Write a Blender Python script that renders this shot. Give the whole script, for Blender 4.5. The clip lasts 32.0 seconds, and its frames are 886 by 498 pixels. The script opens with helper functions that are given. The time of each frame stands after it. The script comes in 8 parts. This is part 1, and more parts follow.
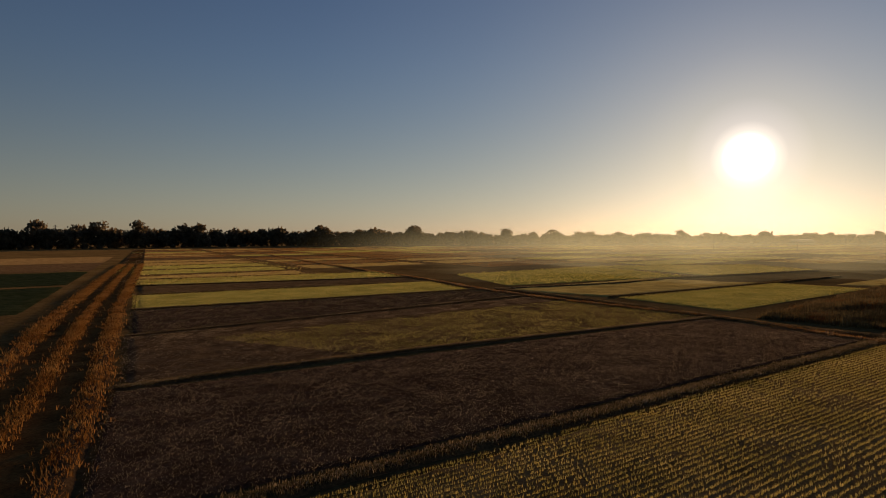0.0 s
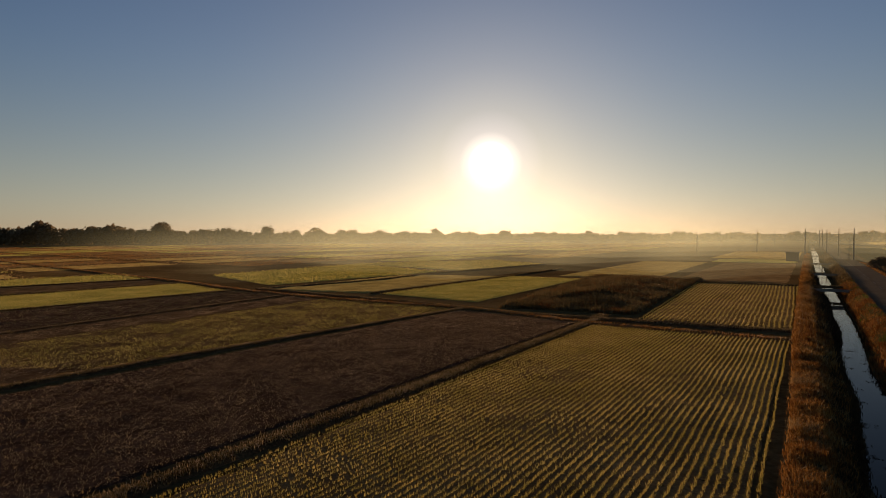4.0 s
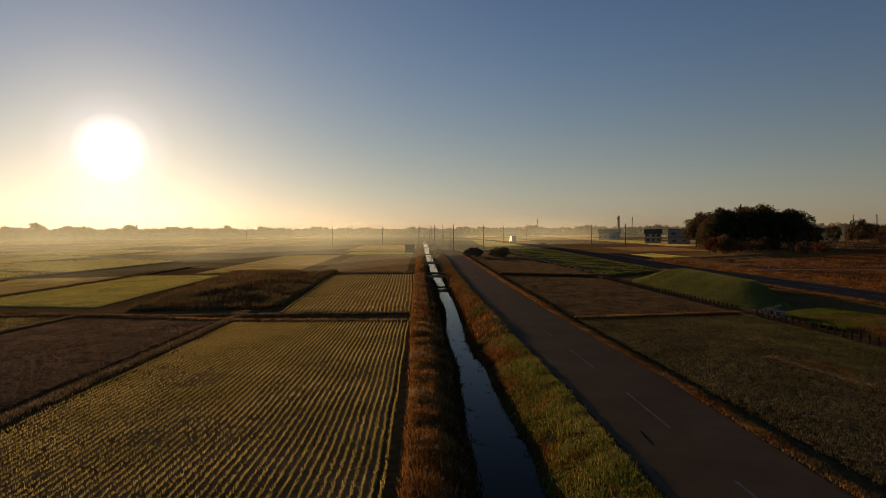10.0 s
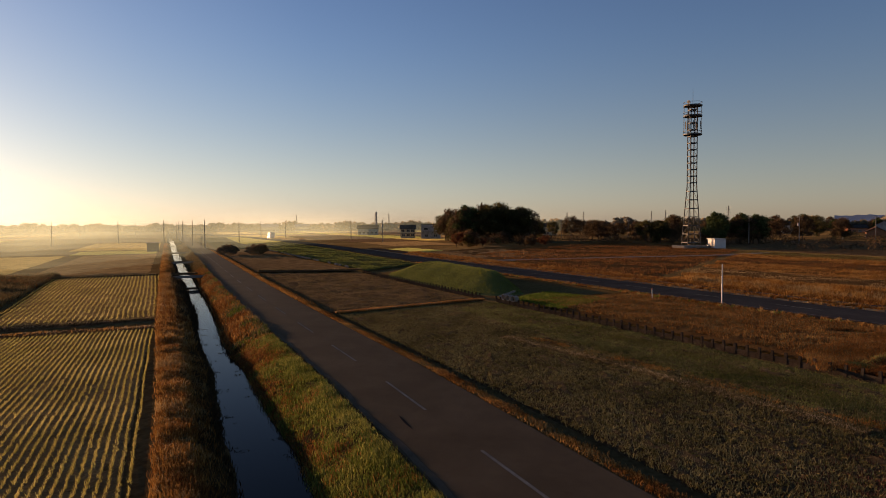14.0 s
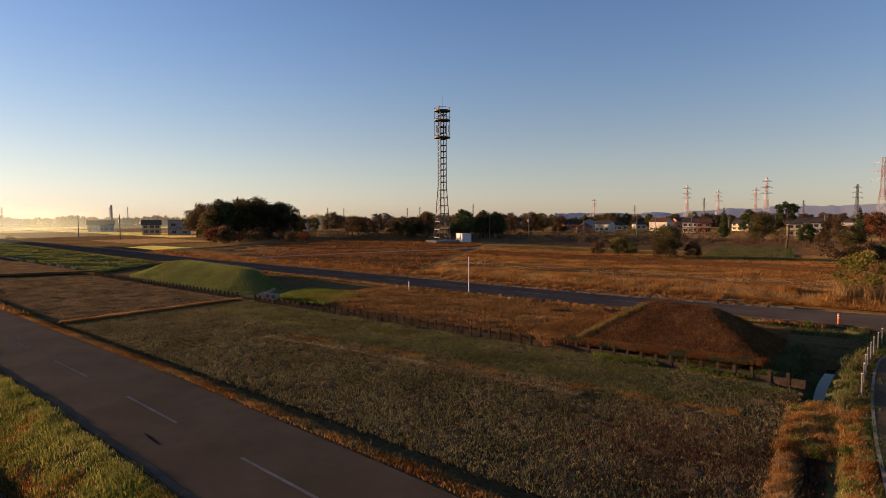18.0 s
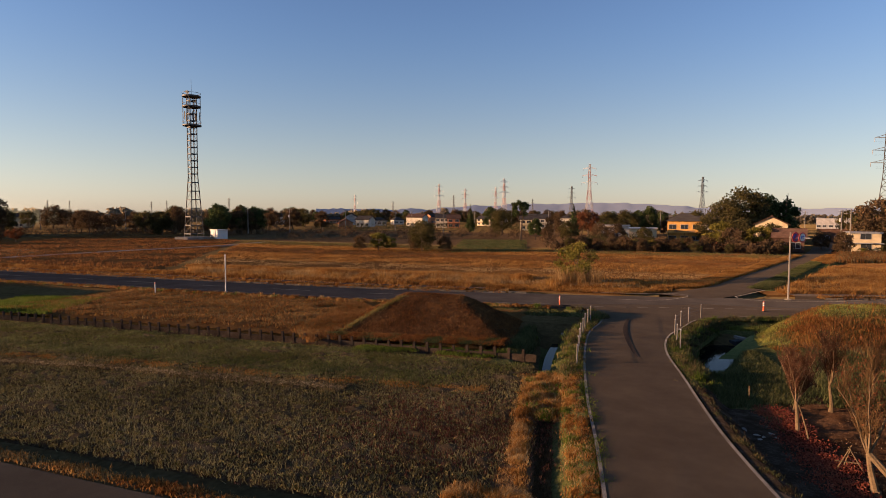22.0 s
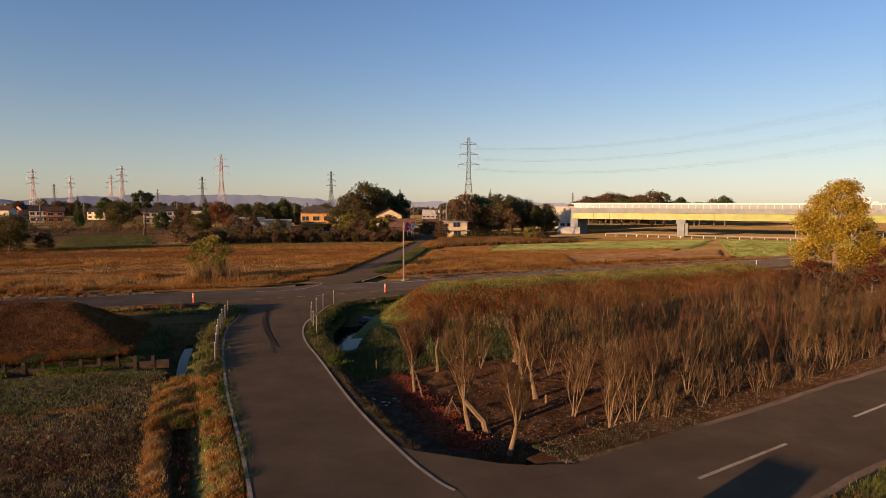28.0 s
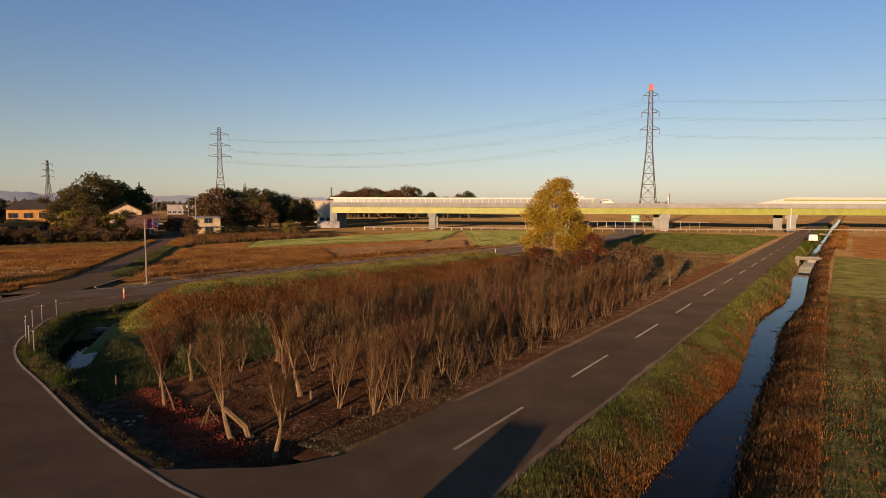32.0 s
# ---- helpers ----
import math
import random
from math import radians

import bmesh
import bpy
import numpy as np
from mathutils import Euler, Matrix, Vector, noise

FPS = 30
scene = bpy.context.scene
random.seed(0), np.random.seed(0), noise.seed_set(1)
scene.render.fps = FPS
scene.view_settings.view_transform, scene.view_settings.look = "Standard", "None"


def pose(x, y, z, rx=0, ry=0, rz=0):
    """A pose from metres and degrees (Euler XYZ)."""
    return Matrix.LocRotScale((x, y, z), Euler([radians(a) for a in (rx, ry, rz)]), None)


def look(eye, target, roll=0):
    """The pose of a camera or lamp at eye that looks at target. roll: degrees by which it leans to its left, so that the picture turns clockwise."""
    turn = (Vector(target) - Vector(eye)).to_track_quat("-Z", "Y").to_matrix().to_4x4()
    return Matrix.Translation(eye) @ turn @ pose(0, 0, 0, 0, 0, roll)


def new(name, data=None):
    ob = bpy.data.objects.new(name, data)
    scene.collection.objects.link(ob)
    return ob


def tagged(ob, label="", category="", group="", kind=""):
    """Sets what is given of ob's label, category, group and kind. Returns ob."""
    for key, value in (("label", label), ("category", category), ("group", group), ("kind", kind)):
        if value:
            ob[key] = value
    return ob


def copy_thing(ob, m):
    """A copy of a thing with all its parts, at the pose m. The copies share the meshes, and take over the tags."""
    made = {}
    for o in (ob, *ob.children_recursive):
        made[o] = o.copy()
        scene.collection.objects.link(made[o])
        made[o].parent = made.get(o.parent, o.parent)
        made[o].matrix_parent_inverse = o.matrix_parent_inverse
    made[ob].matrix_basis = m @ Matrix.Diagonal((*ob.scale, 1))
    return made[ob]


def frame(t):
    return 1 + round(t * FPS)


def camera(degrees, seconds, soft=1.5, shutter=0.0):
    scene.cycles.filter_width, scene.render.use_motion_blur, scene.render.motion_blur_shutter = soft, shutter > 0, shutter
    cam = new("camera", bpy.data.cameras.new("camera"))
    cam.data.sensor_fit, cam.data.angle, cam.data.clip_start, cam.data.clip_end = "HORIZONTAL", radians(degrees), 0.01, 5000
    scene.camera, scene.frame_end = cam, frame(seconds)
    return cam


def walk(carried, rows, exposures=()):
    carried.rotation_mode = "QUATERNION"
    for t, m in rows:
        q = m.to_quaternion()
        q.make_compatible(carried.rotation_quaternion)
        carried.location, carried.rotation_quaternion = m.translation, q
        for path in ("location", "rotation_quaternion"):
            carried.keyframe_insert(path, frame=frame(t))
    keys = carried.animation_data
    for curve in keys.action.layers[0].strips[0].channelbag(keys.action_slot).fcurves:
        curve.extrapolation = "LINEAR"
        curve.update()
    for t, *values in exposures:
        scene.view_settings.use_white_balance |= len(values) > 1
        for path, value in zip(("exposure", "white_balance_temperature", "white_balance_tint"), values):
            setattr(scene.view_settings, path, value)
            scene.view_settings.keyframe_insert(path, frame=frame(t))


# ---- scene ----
# camera: hovers at one place and turns
EYE = 8.2
cam = camera(73.18, 32.0, 0.8)
TURN = [  # seconds, yaw, pitch, roll
    (0.0, 0.00, -1.11, 0.36),
    (1.0, -5.71, -1.16, 0.24),
    (2.0, -11.34, -1.24, 0.26),
    (3.0, -16.91, -1.33, 0.27),
    (3.5, -19.69, -1.37, 0.27),
    (5.5, -30.71, -1.55, 0.22),
    (6.0, -33.51, -1.59, 0.21),
    (7.0, -39.14, -1.67, 0.19),
    (8.0, -44.76, -1.80, 0.20),
    (9.0, -50.36, -1.93, 0.21),
    (10.0, -56.01, -2.04, 0.23),
    (11.0, -61.68, -2.16, 0.33),
    (12.0, -67.36, -2.32, 0.39),
    (13.0, -73.10, -2.45, 0.38),
    (14.0, -78.77, -2.55, 0.34),
    (14.5, -81.61, -2.61, 0.32),
    (16.5, -92.91, -2.88, 0.20),
    (17.0, -95.75, -2.94, 0.17),
    (18.0, -101.42, -3.03, 0.06),
    (19.0, -107.07, -3.14, -0.05),
    (20.0, -112.71, -3.26, -0.10),
    (21.0, -118.35, -3.35, -0.17),
    (22.0, -123.98, -3.43, -0.23),
    (23.0, -129.62, -3.54, -0.31),
    (24.0, -135.32, -3.64, -0.36),
    (25.0, -141.02, -3.73, -0.31),
    (25.5, -143.84, -3.78, -0.28),
    (27.5, -155.10, -3.97, -0.28),
    (28.0, -157.98, -4.02, -0.29),
    (29.0, -163.80, -4.11, -0.28),
    (30.0, -169.51, -4.23, -0.24),
    (31.0, -175.13, -4.34, -0.21),
    (32.0, -180.76, -4.46, -0.17),
]
EXPOSURES = [(0.0, -0.4, 7050, 22), (3.0, -0.28, 7050, 22), (6.0, -0.27, 7050, 22), (9.0, -0.25, 7000, 22), (10.5, -0.2, 6950, 22), (12.0, 0.12, 6800, 23), (13.0, 0.35, 6700, 24), (14.0, 0.5, 6600, 25), (17.0, 0.96, 6450, 26), (20.0, 1.2, 6350, 26), (25.0, 1.15, 6350, 24), (28.0, 1.03, 6300, 23), (32.0, 0.78, 6300, 22)]
walk(cam, [(t, pose(0, 0, EYE, 90 + p, r, y)) for t, y, p, r in TURN], EXPOSURES)

# ---- sky and sun ----
SUN_AZ, SUN_EL = 27.05, 6.7   # degrees clockwise from +y, degrees up
sun_way = Vector((math.sin(radians(SUN_AZ)) * math.cos(radians(SUN_EL)),
                  math.cos(radians(SUN_AZ)) * math.cos(radians(SUN_EL)), math.sin(radians(SUN_EL))))
world = bpy.data.worlds.new("morning_sky")
scene.world = world
world.use_nodes = True
wn = world.node_tree.nodes
wl = world.node_tree.links
wn.clear()
sky = wn.new("ShaderNodeTexSky")
sky.sky_type = "NISHITA"
sky.sun_disc = False
sky.sun_elevation, sky.sun_rotation = radians(SUN_EL), radians(SUN_AZ)
sky.altitude, sky.air_density, sky.dust_density, sky.ozone_density = 0, 1.0, 0.22, 2.2
bg = wn.new("ShaderNodeBackground")
bg.inputs["Strength"].default_value = 0.09
wo = wn.new("ShaderNodeOutputWorld")
# ground haze takes the colour out of the sky towards the horizon
tc = wn.new("ShaderNodeTexCoord")
sep = wn.new("ShaderNodeSeparateXYZ")
wl.new(tc.outputs["Generated"], sep.inputs[0])
fade = wn.new("ShaderNodeMapRange")
fade.inputs["From Min"].default_value, fade.inputs["From Max"].default_value = 0.0, 0.3
fade.inputs["To Min"].default_value, fade.inputs["To Max"].default_value = 0.5, 0.0
fade.interpolation_type = "SMOOTHSTEP"
wl.new(sep.outputs["Z"], fade.inputs["Value"])
grey = wn.new("ShaderNodeRGBToBW")
wl.new(sky.outputs[0], grey.inputs[0])
hs = wn.new("ShaderNodeMix")
hs.data_type = "RGBA"
wl.new(fade.outputs["Result"], hs.inputs["Factor"])
wl.new(sky.outputs[0], hs.inputs["A"])
cool = wn.new("ShaderNodeMix")
cool.data_type = "RGBA"
cool.blend_type = "MULTIPLY"
cool.inputs["Factor"].default_value = 1.0
cool.inputs["B"].default_value = (0.83, 0.88, 0.84, 1)
wl.new(grey.outputs[0], cool.inputs["A"])
wl.new(cool.outputs["Result"], hs.inputs["B"])
# clear air overhead: a deeper blue the higher one looks
high = wn.new("ShaderNodeMapRange")
high.inputs["From Min"].default_value, high.inputs["From Max"].default_value = 0.02, 0.36
wl.new(sep.outputs["Z"], high.inputs["Value"])
deep = wn.new("ShaderNodeMix")
deep.data_type = "RGBA"
deep.blend_type = "MULTIPLY"
deep.inputs["B"].default_value = (0.8, 0.87, 1.01, 1)
wl.new(high.outputs["Result"], deep.inputs["Factor"])
wl.new(hs.outputs["Result"], deep.inputs["A"])
wl.new(deep.outputs["Result"], bg.inputs["Color"])
# the sun's own disc and the white aureole that thin mist draws round it
dot = wn.new("ShaderNodeVectorMath")
dot.operation = "DOT_PRODUCT"
dot.inputs[1].default_value = sun_way
wl.new(tc.outputs["Generated"], dot.inputs[0])
arc = wn.new("ShaderNodeMath")
arc.operation = "ARCCOSINE"
wl.new(dot.outputs["Value"], arc.inputs[0])
span = wn.new("ShaderNodeMath")
span.operation = "DIVIDE"
span.inputs[1].default_value = radians(40)
wl.new(arc.outputs[0], span.inputs[0])
glow = wn.new("ShaderNodeValToRGB")
el = glow.color_ramp.elements
el[0].position, el[0].color = 1.1 / 40, (1, 0.95, 0.84, 1)
el[1].position, el[1].color = 1.0, (0, 0, 0, 1)
for ang, k in ((1.6, 0.26), (2.1, 0.1), (3.0, 0.042), (5.0, 0.02), (9.0, 0.0105), (16.0, 0.0062), (26.0, 0.0025)):
    e_ = el.new(ang / 40)
    e_.color = (k, k * (0.94 if ang < 4 else 0.96), k * (0.8 if ang < 4 else 0.52), 1)
wl.new(span.outputs[0], glow.inputs["Fac"])
bg2 = wn.new("ShaderNodeBackground")
bg2.inputs["Strength"].default_value = 6.0
wl.new(glow.outputs["Color"], bg2.inputs["Color"])
both = wn.new("ShaderNodeAddShader")
wl.new(bg.outputs[0], both.inputs[0])
wl.new(bg2.outputs[0], both.inputs[1])
wl.new(both.outputs[0], wo.inputs["Surface"])
lamp = bpy.data.lights.new("sun", "SUN")
lamp.energy, lamp.angle, lamp.color = 4.9, radians(0.6), (1.0, 0.62, 0.31)
sun = new("sun", lamp)
sun.matrix_world = look(sun_way * 300, (0, 0, 0))

# ---- materials ----
def nodes_of(name):
    m = bpy.data.materials.new(name)
    m.use_nodes = True
    n = m.node_tree.nodes
    n.clear()
    return m, n, m.node_tree.links


def ground_mat(name, cols, scale=0.6, fine=9.0, bump=0.4, rough=0.95, spec=0.0, stretch=(1, 1, 1), turn=0.0, sheen=0.0, dull=1.0):
    """Soil, asphalt, plaster: three colours mixed by noise at two scales, with relief."""
    m, n, l = nodes_of(name)
    geo = n.new("ShaderNodeNewGeometry")
    mp = n.new("ShaderNodeMapping")
    mp.inputs["Scale"].default_value = stretch
    mp.inputs["Rotation"].default_value = (0, 0, turn)
    l.new(geo.outputs["Position"], mp.inputs["Vector"])
    big, small = n.new("ShaderNodeTexNoise"), n.new("ShaderNodeTexNoise")
    for tex, sc, det in ((big, scale, 5), (small, fine, 6)):
        tex.inputs["Scale"].default_value = sc
        tex.inputs["Detail"].default_value = det
        tex.inputs["Roughness"].default_value = 0.65
        l.new(mp.outputs[0], tex.inputs["Vector"])
    add = n.new("ShaderNodeMath")
    add.operation = "ADD"
    l.new(big.outputs["Fac"], add.inputs[0])
    l.new(small.outputs["Fac"], add.inputs[1])
    half = n.new("ShaderNodeMath")
    half.operation = "MULTIPLY"
    half.inputs[1].default_value = 0.5
    l.new(add.outputs[0], half.inputs[0])
    ramp = n.new("ShaderNodeValToRGB")
    e = ramp.color_ramp.elements
    e[0].position, e[0].color = 0.36, (*cols[0], 1)
    e[1].position, e[1].color = 0.64, (*cols[-1], 1)
    if len(cols) > 2:
        mid = e.new(0.5)
        mid.color = (*cols[1], 1)
    l.new(half.outputs[0], ramp.inputs["Fac"])
    b = n.new("ShaderNodeBsdfPrincipled")
    b.inputs["Roughness"].default_value = rough
    b.inputs["Specular IOR Level"].default_value = spec
    b.inputs["Diffuse Roughness"].default_value = dull
    b.inputs["Sheen Weight"].default_value = sheen
    b.inputs["Sheen Roughness"].default_value = 0.35
    l.new(ramp.outputs["Color"], b.inputs["Sheen Tint"])
    l.new(ramp.outputs["Color"], b.inputs["Base Color"])
    if bump:
        bp = n.new("ShaderNodeBump")
        bp.inputs["Strength"].default_value = bump
        bp.inputs["Distance"].default_value = 0.025
        l.new(small.outputs["Fac"], bp.inputs["Height"])
        l.new(bp.outputs[0], b.inputs["Normal"])
    o = n.new("ShaderNodeOutputMaterial")
    l.new(b.outputs[0], o.inputs["Surface"])
    return m


def leaf_mat(name, cols, through_light=0.4, rough=0.6, patch=0.25):
    """Blades and leaves: each one its own shade, drifting over patches, light shining through."""
    m, n, l = nodes_of(name)
    geo = n.new("ShaderNodeNewGeometry")
    tex = n.new("ShaderNodeTexNoise")
    tex.inputs["Scale"].default_value = patch
    tex.inputs["Detail"].default_value = 3
    l.new(geo.outputs["Position"], tex.inputs["Vector"])
    mix = n.new("ShaderNodeMath")
    mix.operation = "MULTIPLY_ADD"
    mix.inputs[1].default_value = 0.45
    l.new(geo.outputs["Random Per Island"], mix.inputs[0])
    l.new(tex.outputs["Fac"], mix.inputs[2])
    sub = n.new("ShaderNodeMath")
    sub.operation = "SUBTRACT"
    sub.inputs[1].default_value = 0.225
    l.new(mix.outputs[0], sub.inputs[0])
    ramp = n.new("ShaderNodeValToRGB")
    e = ramp.color_ramp.elements
    e[0].position, e[0].color = 0.25, (*cols[0], 1)
    e[1].position, e[1].color = 0.75, (*cols[-1], 1)
    for i, c in enumerate(cols[1:-1]):
        k = e.new(0.25 + 0.5 * (i + 1) / (len(cols) - 1))
        k.color = (*c, 1)
    l.new(sub.outputs[0], ramp.inputs["Fac"])
    b = n.new("ShaderNodeBsdfPrincipled")
    b.inputs["Roughness"].default_value = rough
    b.inputs["Specular IOR Level"].default_value = 0.02
    t = n.new("ShaderNodeBsdfTranslucent")
    ms = n.new("ShaderNodeMixShader")
    ms.inputs[0].default_value = through_light
    l.new(ramp.outputs["Color"], b.inputs["Base Color"])
    l.new(ramp.outputs["Color"], t.inputs["Color"])
    l.new(b.outputs[0], ms.inputs[1])
    l.new(t.outputs[0], ms.inputs[2])
    o = n.new("ShaderNodeOutputMaterial")
    l.new(ms.outputs[0], o.inputs["Surface"])
    return m


def paint_mat(name, col, rough=0.5, metal=0.0, wear=0.12, scale=3.0):
    """Paint, metal, concrete: one colour, streaked and worn a little."""
    m, n, l = nodes_of(name)
    geo = n.new("ShaderNodeNewGeometry")
    tex = n.new("ShaderNodeTexNoise")
    tex.inputs["Scale"].default_value = scale
    tex.inputs["Detail"].default_value = 6
    l.new(geo.outputs["Position"], tex.inputs["Vector"])
    ramp = n.new("ShaderNodeValToRGB")
    e = ramp.color_ramp.elements
    e[0].position, e[0].color = 0.35, (*[c * (1 - wear * 2) for c in col], 1)
    e[1].position, e[1].color = 0.62, (*[min(1, c * (1 + wear * 0.4)) for c in col], 1)
    l.new(tex.outputs["Fac"], ramp.inputs["Fac"])
    b = n.new("ShaderNodeBsdfPrincipled")
    b.inputs["Roughness"].default_value = rough
    b.inputs["Metallic"].default_value = metal
    l.new(ramp.outputs["Color"], b.inputs["Base Color"])
    o = n.new("ShaderNodeOutputMaterial")
    l.new(b.outputs[0], o.inputs["Surface"])
    return m


def banded_mat(name, c1, c2, band, start=0.0):
    """Aviation paint: two colours in bands up the height of a mast."""
    m, n, l = nodes_of(name)
    tc = n.new("ShaderNodeTexCoord")
    sep = n.new("ShaderNodeSeparateXYZ")
    l.new(tc.outputs["Object"], sep.inputs[0])
    ma = n.new("ShaderNodeMath")
    ma.operation = "PINGPONG"
    ma.inputs[1].default_value = band
    l.new(sep.outputs["Z"], ma.inputs[0])
    gt = n.new("ShaderNodeMath")
    gt.operation = "GREATER_THAN"
    gt.inputs[1].default_value = band / 2
    l.new(ma.outputs[0], gt.inputs[0])
    mx = n.new("ShaderNodeMix")
    mx.data_type = "RGBA"
    mx.inputs["A"].default_value, mx.inputs["B"].default_value = (*c1, 1), (*c2, 1)
    l.new(gt.outputs[0], mx.inputs["Factor"])
    b = n.new("ShaderNodeBsdfPrincipled")
    b.inputs["Roughness"].default_value = 0.55
    l.new(mx.outputs["Result"], b.inputs["Base Color"])
    o = n.new("ShaderNodeOutputMaterial")
    l.new(b.outputs[0], o.inputs["Surface"])
    return m


# ---- mesh tools ----
class Shape:
    """Collects corners and faces; several materials are several Shapes."""
    def __init__(self):
        self.v, self.f = [], []

    def add(self, v, f):
        k = len(self.v)
        self.v += [tuple(p) for p in v]
        self.f += [tuple(k + i for i in q) for q in f]
        return self

    def box(self, x0, y0, z0, x1, y1, z1, m=None, bevel=0.0):
        v = [Vector((x, y, z)) for z in (z0, z1) for y in (y0, y1) for x in (x0, x1)]
        if bevel:
            for i in range(4, 8):
                v[i].x += bevel * (1 if i in (4, 6) else -1)
                v[i].y += bevel * (1 if i in (4, 5) else -1)
        if m is not None:
            v = [m @ p for p in v]
        return self.add(v, [(0, 2, 3, 1), (4, 5, 7, 6), (0, 1, 5, 4), (2, 6, 7, 3), (0, 4, 6, 2), (1, 3, 7, 5)])

    def rod(self, a, b, r0, r1=None, sides=5):
        a, b = Vector(a), Vector(b)
        r1 = r0 if r1 is None else r1
        d = (b - a)
        if d.length < 1e-6:
            return self
        d.normalize()
        u = d.orthogonal().normalized()
        w = d.cross(u)
        v = []
        for p, r in ((a, r0), (b, r1)):
            for i in range(sides):
                t = 2 * math.pi * i / sides
                v.append(p + r * (math.cos(t) * u + math.sin(t) * w))
        f = [(i, (i + 1) % sides, sides + (i + 1) % sides, sides + i) for i in range(sides)]
        f += [tuple(range(sides - 1, -1, -1)), tuple(range(sides, 2 * sides))]
        return self.add(v, f)

    def tube(self, pts, r, sides=4):
        """A bent rod through several places, in one piece; r may change along it."""
        pts = [Vector(p) for p in pts]
        rs = r if isinstance(r, (list, tuple)) else [r] * len(pts)
        v, n = [], len(pts)
        for i, p in enumerate(pts):
            d = (pts[min(i + 1, n - 1)] - pts[max(i - 1, 0)]).normalized()
            u = d.cross(Vector((0.31, 0.57, 0.76))).normalized()
            w = d.cross(u)
            for k in range(sides):
                t = 2 * math.pi * k / sides
                v.append(p + rs[i] * (math.cos(t) * u + math.sin(t) * w))
        f = [(i * sides + k, i * sides + (k + 1) % sides, (i + 1) * sides + (k + 1) % sides, (i + 1) * sides + k) for i in range(n - 1) for k in range(sides)]
        f += [tuple(range(sides - 1, -1, -1)), tuple(range((n - 1) * sides, n * sides))]
        return self.add(v, f)

    def beam(self, a, b, w):
        return self.rod(a, b, w * 0.7, None, 4)

    def disc(self, c, r, z0, z1, sides=20, inner=0.0):
        x, y = c
        ring = [(math.cos(2 * math.pi * i / sides), math.sin(2 * math.pi * i / sides)) for i in range(sides)]
        v = [(x + r * a, y + r * b, z) for z in (z0, z1) for a, b in ring]
        f = [(i, (i + 1) % sides, sides + (i + 1) % sides, sides + i) for i in range(sides)]
        if inner:
            v += [(x + inner * a, y + inner * b, z) for z in (z0, z1) for a, b in ring]
            s2 = 2 * sides
            for i in range(sides):
                j = (i + 1) % sides
                f += [(s2 + j, s2 + i, s2 + sides + i, s2 + sides + j), (sides + i, sides + j, s2 + sides + j, s2 + sides + i),
                      (j, i, s2 + i, s2 + j)]
        else:
            f += [tuple(range(sides - 1, -1, -1)), tuple(range(sides, 2 * sides))]
        return self.add(v, f)

    def prism(self, outline, z0, z1):
        n = len(outline)
        v = [(x, y, z0) for x, y in outline] + [(x, y, z1) for x, y in outline]
        f = [(i, (i + 1) % n, n + (i + 1) % n, n + i) for i in range(n)]
        f += [tuple(range(n - 1, -1, -1)), tuple(range(n, 2 * n))]
        return self.add(v, f)

    def mesh(self, name, mat, smooth=False):
        me = bpy.data.meshes.new(name)
        me.from_pydata(self.v, [], self.f)
        if mat is not None:
            me.materials.append(mat)
        if smooth:
            me.polygons.foreach_set("use_smooth", [True] * len(me.polygons))
        me.update()
        return me


def part(name, shape, mat, parent=None, label="", at=None, smooth=False):
    """One mesh object, under a thing or a part."""
    me = shape if isinstance(shape, bpy.types.Mesh) else shape.mesh(name, mat, smooth)
    ob = new(name, me)
    if parent is not None:
        ob.parent = parent
    if at is not None:
        ob.matrix_basis = at
    if label:
        tagged(ob, label)
    return ob


def thing(name, label, category, group="", at=None, kind=""):
    ob = new(name)
    ob.empty_display_size = 0.3
    if at is not None:
        ob.matrix_basis = at
    return tagged(ob, label, category, group, kind)


def array_mesh(name, co, faces, mat, smooth=False):
    """A mesh from numpy arrays; every face has the same number of corners."""
    me = bpy.data.meshes.new(name)
    k = faces.shape[1]
    me.vertices.add(len(co))
    me.vertices.foreach_set("co", np.asarray(co, dtype=np.float32).ravel())
    me.loops.add(faces.size)
    me.loops.foreach_set("vertex_index", np.asarray(faces, dtype=np.int32).ravel())
    me.polygons.add(len(faces))
    me.polygons.foreach_set("loop_start", np.arange(0, faces.size, k, dtype=np.int32))
    me.polygons.foreach_set("loop_total", np.full(len(faces), k, dtype=np.int32))
    if smooth:
        me.polygons.foreach_set("use_smooth", np.ones(len(faces), dtype=bool))
    me.materials.append(mat)
    me.update(calc_edges=True)
    me.validate()
    return me


rng = np.random.default_rng(7)


def waves(x, y, seed, size):
    """Cheap smooth noise of about -1 to 1 on arrays, lumps of about that size."""
    r = np.random.default_rng(seed)
    out = np.zeros_like(x)
    for i in range(9):
        a, ph, k = r.uniform(0, 6.283), r.uniform(0, 6.283), 6.283 / (size * r.uniform(0.6, 1.9))
        out += np.sin(k * (x * math.cos(a) + y * math.sin(a)) + ph)
    return out / 3.2


def quad_points(corners, n):
    """Random places in a four-sided field."""
    a, b, c, d = [np.array(p, float) for p in corners]
    u, v = rng.random((n, 1)), rng.random((n, 1))
    return (1 - u) * (1 - v) * a + u * (1 - v) * b + u * v * c + (1 - u) * v * d


def quad_area(corners):
    (x0, y0), (x1, y1), (x2, y2), (x3, y3) = corners
    return abs((x2 - x0) * (y3 - y1) - (x3 - x1) * (y2 - y0)) / 2


